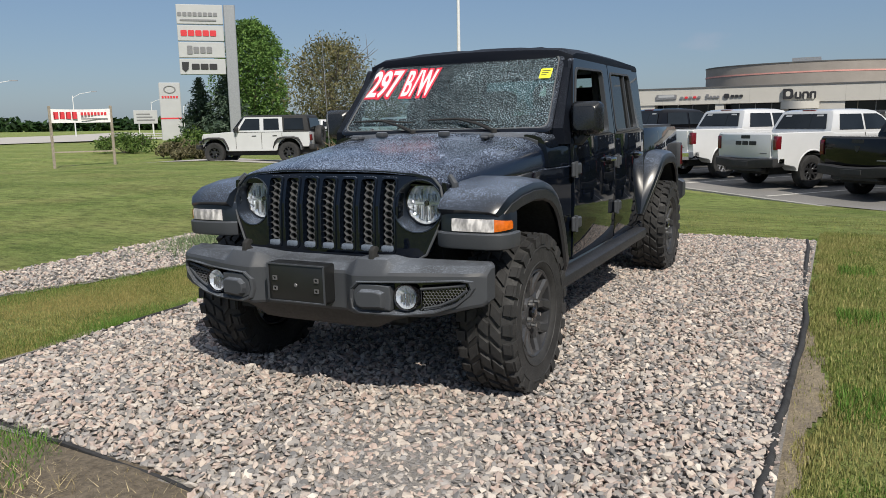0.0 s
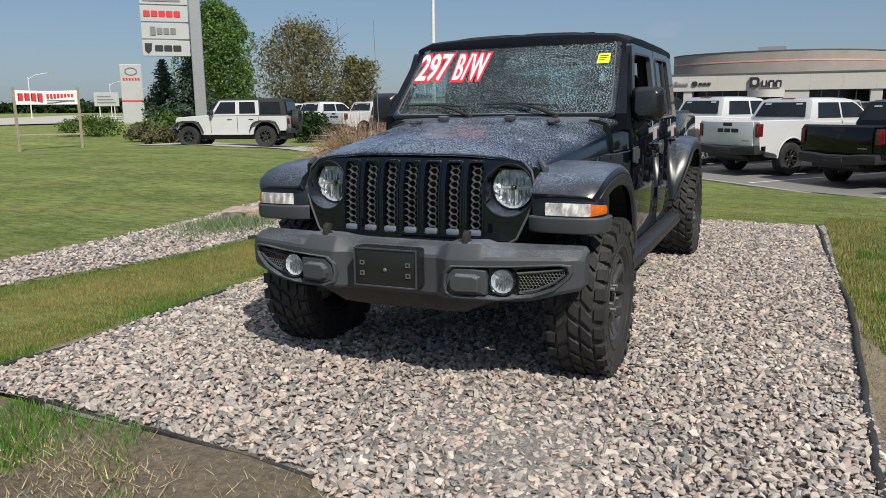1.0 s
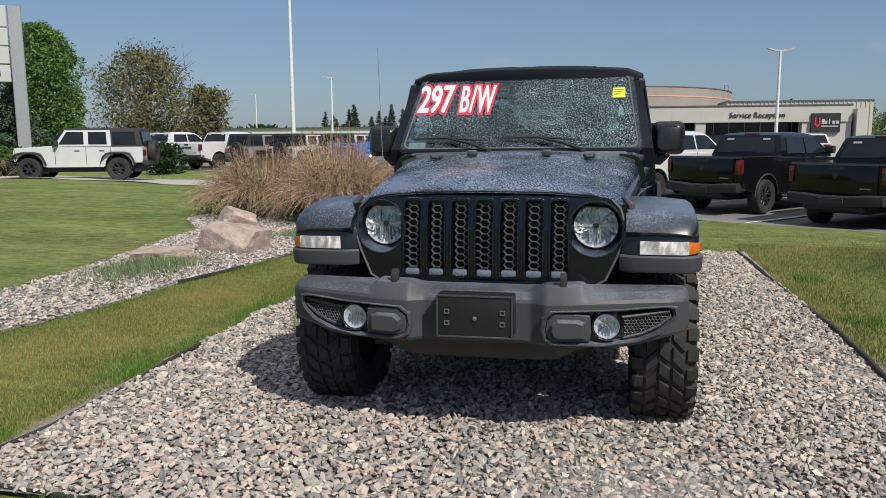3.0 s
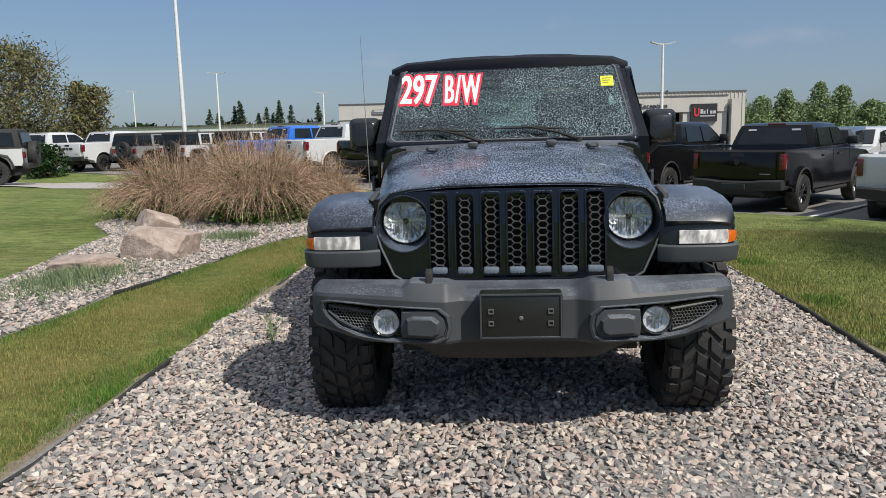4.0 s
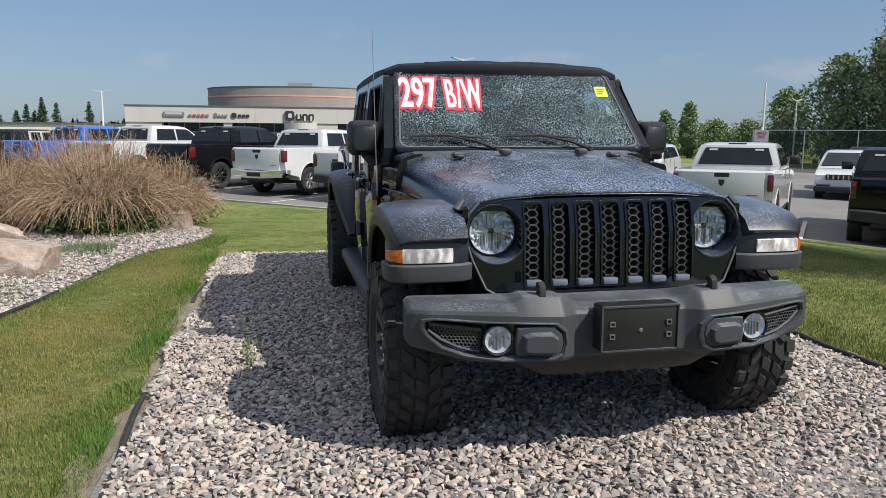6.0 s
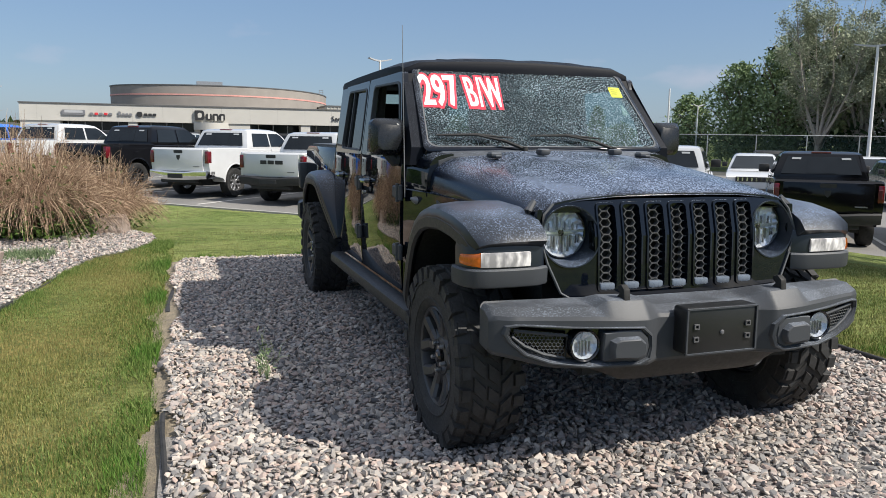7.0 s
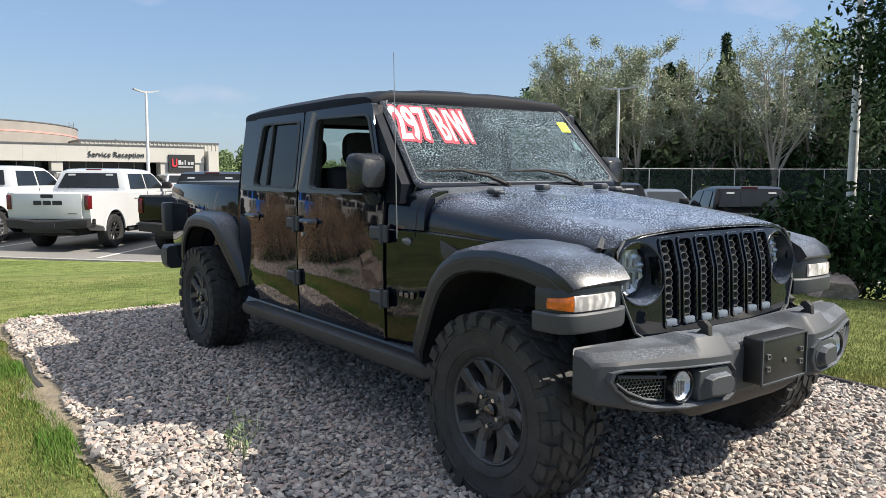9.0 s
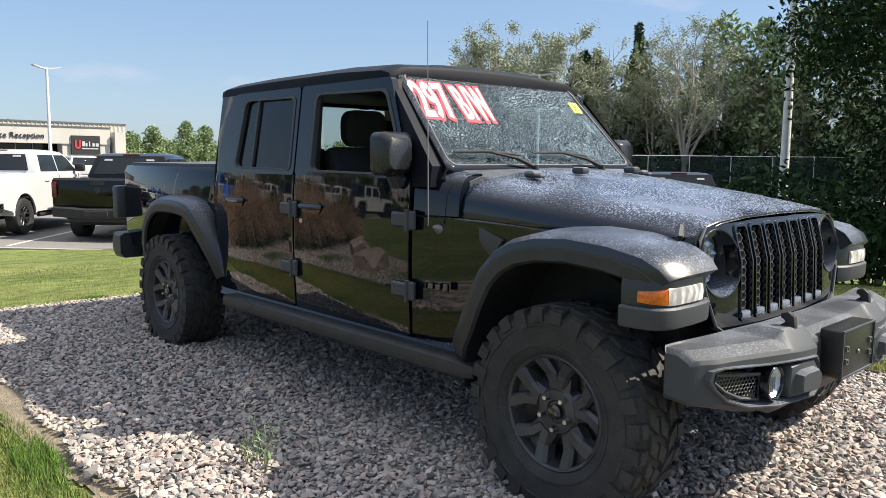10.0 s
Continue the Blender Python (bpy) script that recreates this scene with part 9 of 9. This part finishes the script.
# ---- boulders ----
def boulder(label, x, y, size, seed, z=None, cuts=7):
    rnd = random.Random(seed)
    bm = bmesh.new()
    bmesh.ops.create_icosphere(bm, subdivisions=5, radius=1.0)
    planes = []
    for ax in ((1, 0, 0), (-1, 0, 0), (0, 1, 0), (0, -1, 0), (0, 0, 1)):
        planes.append((Vector([c + rnd.gauss(0, 0.22) for c in ax]).normalized(), rnd.uniform(0.60, 0.74)))
    for _ in range(cuts):
        nrm = Vector((rnd.gauss(0, 1), rnd.gauss(0, 1), rnd.gauss(0.3, 0.8))).normalized()
        planes.append((nrm, rnd.uniform(0.74, 0.88)))
    for v in bm.verts:
        for nrm, d in planes:
            over = v.co.dot(nrm) - d
            if over > 0:
                v.co -= nrm * over * 0.98
        v.co += v.co.normalized() * (0.035 * noise.noise(v.co * 2.3 + Vector((seed, 0, 0))) + 0.02 * noise.noise(v.co * 7.0))
        v.co = Vector((v.co.x * size[0], v.co.y * size[1], v.co.z * size[2]))
    ob = tagged(part("boulder", bm, GRANITE, smooth=24), label, "boulder", "boulders")
    ob.matrix_basis = pose(x, y, ground_z(x, y) + size[2] * 0.45 if z is None else z, 0, 0, rnd.uniform(0, 360))
    return ob


boulder("large pinkish granite boulder on gravel", -4.0, 4.78, (0.56, 0.44, 0.28), 12)
boulder("pale granite boulder behind a larger one", -4.62, 5.95, (0.48, 0.38, 0.33), 14)
boulder("flat pale rock slab sunk in the gravel", -4.55, 3.98, (0.50, 0.34, 0.12), 15)
boulder("grey boulder under the dry shrub", -3.0, 8.45, (0.34, 0.30, 0.24), 19)
boulder("grey boulder beneath the evergreen shrubs", 6.55, 2.35, (0.40, 0.30, 0.24), 21)


# ---- dry shrub with thin reddish stems ----
def ribbons(roots, tips, sag, width, rng, seg=4):
    """Thin curved stems as tapering three-cornered rods, open at the root."""
    n = len(roots)
    side = rng.normal(size=(n, 3))
    side /= np.linalg.norm(side, axis=1)[:, None]
    other = np.cross(side, tips - roots)
    other /= np.linalg.norm(other, axis=1)[:, None] + 1e-9
    vs, fs = [], []
    for k in range(seg + 1):
        u = k / seg
        c = roots + (tips - roots) * u
        c[:, 2] += sag * np.sin(u * np.pi)
        c += rng.normal(0, 0.012, (n, 3)) * (0 < k)
        w = width * (1 - 0.75 * u)
        for q in range(3):
            a = q * math.tau / 3
            vs.append(c + (side * math.cos(a) + other * math.sin(a)) * w[:, None])
    v = np.stack(vs, 1).reshape(-1, 3)
    per = 3 * (seg + 1)
    base = np.arange(n)[:, None] * per
    for k in range(seg):
        for q in range(3):
            r = (q + 1) % 3
            fs.append(base + np.array([[3 * k + q, 3 * k + r, 3 * k + 3 + r, 3 * k + 3 + q]]))
    return v, np.concatenate(fs)


def dry_shrub(label, x, y, w, h, n, seed):
    rng = np.random.default_rng(seed)
    t = thing("dry_shrub", label, "shrub", "dry shrubs", at=pose(x, y, ground_z(x, y) - 0.02))
    a, rr = rng.uniform(0, math.tau, n), rng.random(n) ** 0.6
    roots = np.stack([np.cos(a) * rr * 0.16 * w, np.sin(a) * rr * 0.16 * w, np.zeros(n)], 1)
    lean = rng.random(n) ** 0.55
    reach = 0.56 * w * lean * rng.uniform(0.6, 1.1, n)
    a2 = a + rng.normal(0, 0.5, n)
    tips = roots + np.stack([np.cos(a2) * reach, np.sin(a2) * reach, h * (0.98 - 0.88 * lean ** 1.6) * rng.uniform(0.50, 1.05, n)], 1)
    v, f = ribbons(roots, tips, 0.30 * h * lean, rng.uniform(0.0030, 0.0085, n), rng)
    cloud_mesh("stem_tangle", v, f, DRY_STEM, t)["kind"] = "stuff"
    # side twigs
    m = n * 3
    pick, u = rng.integers(0, n, m), rng.uniform(0.4, 0.98, m)[:, None]
    p = roots[pick] + (tips[pick] - roots[pick]) * u
    p[:, 2] += 0.30 * h * lean[pick] * np.sin(u[:, 0] * np.pi)
    q = p + rng.normal(0, 0.10, (m, 3)) + np.array((0, 0, 0.07))
    v, f = ribbons(p, q, np.zeros(m), rng.uniform(0.0015, 0.003, m), rng, 2)
    cloud_mesh("twig_tangle", v, f, DRY_STEM, t)["kind"] = "stuff"
    m = int(n * 2.2)
    pick, u = rng.integers(0, n, m), rng.uniform(0.15, 0.85, m)[:, None]
    p = roots[pick] + (tips[pick] - roots[pick]) * u
    blob = np.sin(p[:, 0] * 2.3 + seed) * np.sin(p[:, 1] * 2.1) + 0.35 * np.sin(p[:, 2] * 5)
    v, f = leaf_quads(p[blob > 0.15] + rng.normal(0, 0.03, (int((blob > 0.15).sum()), 3)), 0.026, rng)
    cloud_mesh("leaves", v, f, SHRUB, t, "a few green leaves")
    return t


dry_shrub("large dry shrub of tangled reddish-brown stems", -3.95, 8.3, 2.4, 1.55, 2700, 61)
dry_shrub("dry shrub of bleached brown stems with some green", -5.5, 8.6, 2.3, 1.40, 2025, 62)
dry_shrub("dry shrub of reddish stems behind boulders", -4.6, 9.6, 2.6, 1.75, 2025, 63)
dry_shrub("small dry shrub with thin red twigs", -3.15, 9.2, 1.6, 1.25, 1080, 64)


# ---- lawn blades, weeds ----
def blades(name, label, n, where, height, width, mat, seed, lean=0.5, kind="stuff", category="grass", lift=0.0):
    """Grass as single tapering triangles. where(rng, n) gives x, y and a height factor."""
    rng = np.random.default_rng(seed)
    x, y, k = where(rng, n)
    z = np.array([ground_z(a, b) for a, b in zip(x, y)])
    n = len(x)
    a = rng.uniform(0, math.tau, n)
    h = height * k * rng.uniform(0.5, 1.25, n)
    root = np.stack([x, y, z - 0.005 + lift], 1)
    side = np.stack([np.cos(a), np.sin(a), np.zeros(n)], 1) * (width * rng.uniform(0.6, 1.3, n))[:, None]
    b = a + rng.uniform(0.6, 2.5, n)
    tip = root + np.stack([np.cos(b) * h * lean * rng.random(n), np.sin(b) * h * lean * rng.random(n), h], 1)
    v = np.stack([root - side, root + side, tip], 1).reshape(-1, 3)
    return tagged(cloud_mesh(name, v, np.arange(3 * n).reshape(n, 3), mat), label, category, kind=kind)


def strip_grass(rng, n):
    x, y = rng.uniform(-4.2, -2.13, n), rng.uniform(-1.6, 6.8, n)
    keep = np.array([not inside(STRIP, a, b) for a, b in zip(x, y)])
    x, y = x[keep], y[keep]
    return x, y, np.where(x > -2.30, 0.85, 1.0) * (0.8 + 0.3 * np.sin(x * 4 + 1) * np.sin(y * 1.3))


def border_grass(rng, n):
    """Greener, longer grass in uneven borders along both edges of the lawn strip."""
    y = rng.uniform(-1.5, 7.4, n)
    bed = np.interp(y, [p[1] for p in STRIP[:11]], [p[0] for p in STRIP[:11]])
    wide = 0.26 + 0.10 * np.sin(y * 2.3 + 1.0) + 0.06 * np.sin(y * 6.1)
    u = rng.random(n) ** 1.1
    near = rng.random(n) < 0.62
    x = np.where(near, -2.17 - 0.03 * np.sin(y * 5.2) - u * (wide + 0.12), bed + 0.02 + u * (wide + 0.06))
    clump = 0.5 + 0.3 * np.sin(y * 3.7 + 0.8) + 0.25 * np.sin(y * 8.3 + 5 * x) * np.sin(x * 17 + 2 * y)
    keep = (rng.random(n) < (1.25 - 1.1 * u) * clump) & (x < -2.13) & (x > bed)
    x, y, u = x[keep], y[keep], u[keep]
    return x, y, 1.15 - 0.5 * u


def right_grass(rng, n):
    x, y = 2.12 + 4.0 * rng.random(n) ** 1.6, rng.uniform(-1.6, 6.5, n)
    bare = 2.13 + 0.12 * np.exp(-((y - 0.6) / 0.7) ** 2) + 0.03 * np.sin(y * 9)
    keep = (x > bare) | (rng.random(n) < 0.08)
    x, y = x[keep], y[keep]
    return x, y, np.where(x < 2.6, 1.3, 1.0)


def back_grass(rng, n):
    x, y = rng.uniform(-3.0, 5.5, n), 5.66 + 3.2 * rng.random(n) ** 1.5
    return x, y, np.where(y < 5.9, 1.3, 1.0)


def front_grass(rng, n):
    x, y = rng.uniform(-3.2, 0.5, n), rng.uniform(-2.9, -1.52, n)
    clump = np.sin(x * 3.1 + 2) * np.sin(y * 4.3 + x) + 0.4 * np.sin(x * 9 + y * 7)
    keep = clump > rng.uniform(-0.1, 0.5, n)
    return x[keep], y[keep], 0.6 + 0.9 * np.clip(clump[keep], 0, 1)


blades("grass", "short mown grass of the lawn strip with straw tips", 260000, strip_grass, 0.027, 0.0028, STRIP_BLADES, 1)
blades("grass", "lush green borders of the lawn strip", 95000, border_grass, 0.040, 0.0028, BORDER_BLADES, 8, 0.9)
blades("grass", "mown grass beside the gravel bed", 170000, right_grass, 0.027, 0.0032, BLADES, 2)
blades("grass", "mown grass behind the gravel bed", 26000, back_grass, 0.026, 0.003, BLADES, 3)
blades("grass", "uneven grass clumps on bare soil", 34000, front_grass, 0.05, 0.0030, LUSH, 4, 0.9, lift=0.020)


def front_straw(rng, n):
    x, y = rng.uniform(-3.2, 0.6, n), rng.uniform(-2.9, -1.58, n)
    keep = np.sin(x * 2.3 + 1) * np.sin(y * 3.7 + 2 * x) > rng.uniform(-0.9, 0.6, n)
    return x[keep], y[keep], 0.4 + 0.9 * rng.random(int(keep.sum()))


blades("straw", "thin dry straw lying on bare soil", 16000, front_straw, 0.034, 0.0024, DRY_STRAW, 7, 2.4, category="straw", lift=0.024)


def edge_tufts(rng, n):
    t = rng.integers(0, 3, n)
    s = rng.random(n)
    x = np.where(t == 0, -2.16 - 0.16 * rng.random(n) ** 2, np.where(t == 1, 2.3 + 0.3 * rng.random(n) ** 1.3, -2.1 + 4.2 * s))
    y = np.where(t == 0, -1.4 + 6.9 * s, np.where(t == 1, -1.4 + 6.9 * s, 5.64 + 0.1 * rng.random(n)))
    k = np.clip(0.35 + np.sin(s * 37 + t) * np.sin(s * 11 + 2 * t), 0.0, 1.3)
    keep = k > 0.15
    return x[keep], y[keep], k[keep]


blades("grass", "longer uncut grass along the plastic edging", 26000, edge_tufts, 0.055, 0.003, LUSH, 5, 0.7)


def weed_mat(rng, n):
    x, y = rng.uniform(-5.2, -3.4, n), rng.uniform(1.8, 6.6, n)
    blob = np.maximum(np.exp(-(((x + 4.25) / 0.42) ** 2 + ((y - 3.3) / 0.8) ** 2)), np.exp(-(((x + 3.6) / 0.5) ** 2 + ((y - 6.2) / 0.3) ** 2)))
    keep = (blob > rng.random(n))
    return x[keep], y[keep], 0.5 + 0.7 * blob[keep]


blades("weeds", "grey-green weed mat creeping over the gravel", 40000, weed_mat, 0.11, 0.006, SAGE, 6, 0.9, category="weeds")


def lone_weed(x, y, h, seed, n=11):
    rng = np.random.default_rng(seed)
    t = thing("weed", "thin green weed growing through the gravel", "weed", "weeds in the gravel", at=pose(x, y, 0.0))
    roots = np.zeros((n, 3))
    a = rng.uniform(0, math.tau, n)
    tips = np.stack([np.cos(a) * h * 0.45 * rng.random(n), np.sin(a) * h * 0.45 * rng.random(n), h * rng.uniform(0.35, 1.0, n)], 1)
    v, f = ribbons(roots, tips, 0.06 * h * np.ones(n), np.full(n, 0.0022), rng)
    cloud_mesh("stem_tuft", v, f, SAGE, t)["kind"] = "stuff"
    c = tips[rng.integers(0, n, n * 2)] * rng.uniform(0.4, 1.0, (n * 2, 1)) + rng.normal(0, 0.008, (n * 2, 3))
    v, f = leaf_quads(c, 0.010, rng, 0, 2.0)
    cloud_mesh("leaves", v, f, SAGE, t)


for k, (x, y, h) in enumerate(((-1.57, 1.0, 0.30), (-1.60, 1.10, 0.20), (-3.9, 2.2, 0.2), (-3.6, 5.6, 0.22), (-3.3, 6.7, 0.25))):
    lone_weed(x, y, h, 200 + k)
bm = bmesh.new()
vs = {}
for i in range(61):
    for j in range(25):
        x, y = -3.5 + 0.068 * i, -3.12 + 0.066 * j
        vs[i, j] = bm.verts.new((x, y, ground_z(x, y) + 0.006 + 0.028 * smoothstep(-2.0, -1.62, y) + 0.012 * noise.noise((x * 3, y * 3, 3))))
for i in range(60):
    for j in range(24):
        c = vs[i, j].co
        fray = noise.noise((c.x * 1.4, c.y * 1.4, 8)) + 0.5 * noise.noise((c.x * 6, c.y * 6, 2))
        if fray > -0.32 - 0.9 * smoothstep(-2.0, -1.6, c.y) + 1.1 * smoothstep(0.75, 1.0, (-2.1 - c.y) / 0.95) + 1.3 * smoothstep(0.5, 1.0, (-2.6 - c.x) / 0.85):
            bm.faces.new((vs[i, j], vs[i + 1, j], vs[i + 1, j + 1], vs[i, j + 1]))
for v in [v for v in bm.verts if not v.link_faces]:
    bm.verts.remove(v)
tagged(part("bare_soil", bm, SOIL), "bare trodden soil in front of the gravel bed", "soil", kind="structure")
verge = grid_sheet("dry_verge", [2.08 + 0.02 * k for k in range(21)], [-1.5 + 0.04 * k for k in range(98)], lambda x, y: ground_z(x, y) + 0.007, THATCH, lambda x, y: x < 2.13 + 0.14 * math.exp(-((y - 0.6) / 0.75) ** 2) + 0.05 * noise.noise((x * 3, y * 3, 1)))
tagged(verge, "dry bare soil along the corrugated edging", "soil", kind="structure")
verge = grid_sheet("dry_verge", [-2.36 + 0.0171 * k for k in range(29)], [-1.4 + 0.025 * k for k in range(277)], lambda x, y: ground_z(x, y) + 0.008 + 0.022 * smoothstep(-2.20, -1.98, x), THATCH, lambda x, y: x > -2.16 - 0.10 * math.exp(-((y + 0.2) / 0.5) ** 2) - 0.07 * math.exp(-((y - 2.9) / 0.7) ** 2) + 0.06 * noise.noise((x * 4, y * 4, 6)))
tagged(verge, "thin strip of dry soil between lawn strip and gravel", "soil", kind="structure")


# ---- crushed stone ----
def stone_shapes(count, seed):
    rnd = random.Random(seed)
    out = []
    for _ in range(count):
        bm = bmesh.new()
        sx, sy, sz = rnd.uniform(1.0, 1.38), rnd.uniform(0.68, 1.0), rnd.uniform(0.34, 0.58)
        for k in range(12):
            h = 1 - (2 * k + 1) / 12
            a = 2.4 * k + rnd.uniform(-0.6, 0.6)
            p = Vector((math.sqrt(1 - h * h) * math.cos(a), math.sqrt(1 - h * h) * math.sin(a), h)) * rnd.uniform(0.72, 1.22)
            bm.verts.new((p.x * sx, p.y * sy, p.z * sz))
        r = bmesh.ops.convex_hull(bm, input=bm.verts)
        bmesh.ops.delete(bm, geom=[g for g in r["geom_interior"] if isinstance(g, bmesh.types.BMVert)], context="VERTS")
        bmesh.ops.triangulate(bm, faces=bm.faces)
        bm.verts.ensure_lookup_table()
        bm.verts.index_update()
        out.append((np.array([v.co[:] for v in bm.verts]), np.array([[v.index for v in f.verts] for f in bm.faces])))
        bm.free()
    return out


SHAPES = stone_shapes(18, 9)


def scatter_stones(name, label, spots, size, seed, parent):
    """All the stones of a bed as one mesh. spots: x, y, z rows."""
    rng = np.random.default_rng(seed)
    which = rng.integers(0, len(SHAPES), len(spots))
    vs, fs, off = [], [], 0
    for k, (sv, sf) in enumerate(SHAPES):
        p = spots[which == k]
        n = len(p)
        q = rng.normal(size=(n, 4)) * np.array((1, 0.26, 0.26, 1))
        q /= np.linalg.norm(q, axis=1)[:, None]
        w, a, b, c = q.T
        rot = np.stack([1 - 2 * (b * b + c * c), 2 * (a * b - c * w), 2 * (a * c + b * w), 2 * (a * b + c * w), 1 - 2 * (a * a + c * c), 2 * (b * c - a * w), 2 * (a * c - b * w), 2 * (b * c + a * w), 1 - 2 * (a * a + b * b)], 1).reshape(n, 3, 3)
        s = size * np.exp(rng.normal(0, 0.24, n))
        v = np.einsum("nij,vj->nvi", rot, sv) * s[:, None, None] + p[:, None, :]
        vs.append(v.reshape(-1, 3))
        fs.append((sf[None] + (np.arange(n) * len(sv))[:, None, None]).reshape(-1, 3) + off)
        off += n * len(sv)
    ob = cloud_mesh(name, np.concatenate(vs), np.concatenate(fs), STONE, parent, label)
    ob["kind"] = "stuff"
    return ob


def pad_spots():
    rng = np.random.default_rng(3)
    step = 0.0245
    gx, gy = np.meshgrid(np.arange(PAD[0] - 0.02, PAD[1] - 0.03, step), np.arange(-2.42, PAD[3] - 0.02, step))
    x, y = gx.ravel(), gy.ravel()
    x = x + rng.uniform(-0.6, 0.6, len(x)) * step
    y = y + rng.uniform(-0.6, 0.6, len(y)) * step
    z = 0.004 + 0.012 * rng.random(len(x)) + 0.012 * np.sin(x * 2.1) * np.sin(y * 1.7)
    keep = y > -1.46 - 0.055 * np.clip(x + 2.0, 0, 2) - 0.85 * np.array([smoothstep(0.08, 0.85, a) for a in x]) + 0.02 * np.sin(x * 23) * (x > -0.1) + 0.015 * (x < -0.1)
    keep &= (y > 0.6) | (x > -2.055 + 0.02 * np.sin(y * 5))
    keep &= x > PAD[0] + np.where(y > 0.3, 0.018 + 0.030 * np.sin(y * 2.3 + 1) + 0.022 * np.sin(y * 7.1), 0.0)
    x, y, z = x[keep], y[keep], z[keep]
    picked = (np.abs(x - 0.1) < 0.72) & (np.abs(y + 1.15) < 0.14)
    return np.stack([x, y, z], 1)[~picked], np.stack([x, y, z], 1)[picked]


rest, near = pad_spots()
scatter_stones("crushed_stones", "thousands of mixed grey, tan and pink stones", rest, 0.0162, 5, gravel_bed)


def bed_spots():
    rng = np.random.default_rng(6)
    x, y = rng.uniform(-6.5, -2.3, 48000), rng.uniform(-2.5, 9.4, 48000)
    keep = np.array([inside(STRIP, a, b) for a, b in zip(x, y)])
    x, y = x[keep], y[keep]
    return np.stack([x, y, [ground_z(a, b) + 0.025 for a, b in zip(x, y)]], 1)


scatter_stones("crushed_stones", "scattered pale stones of the planted bed", bed_spots(), 0.0165, 7, strip_bed)
# the stones that lie nearest to the way, one by one
stone_data = []
for k, (sv, sf) in enumerate(SHAPES):
    me = bpy.data.meshes.new("stone")
    me.from_pydata((sv * 0.0164).tolist(), [], sf.tolist())
    me.materials.append(STONE_ONE)
    stone_data.append(me)
pick = random.Random(2)
for k, p in enumerate(near[:300]):
    ob = new("stone", stone_data[k % len(stone_data)])
    ob.parent = gravel_bed
    s = math.exp(pick.gauss(0, 0.28))
    ob.matrix_basis = Matrix.LocRotScale(p.tolist(), Euler((pick.gauss(0, 0.5), pick.gauss(0, 0.5), pick.uniform(0, 6.3))), (s, s, s))
if len(near) > 300:
    scatter_stones("crushed_stones", "loose stones at the front of the gravel bed", near[300:], 0.0162, 8, gravel_bed)
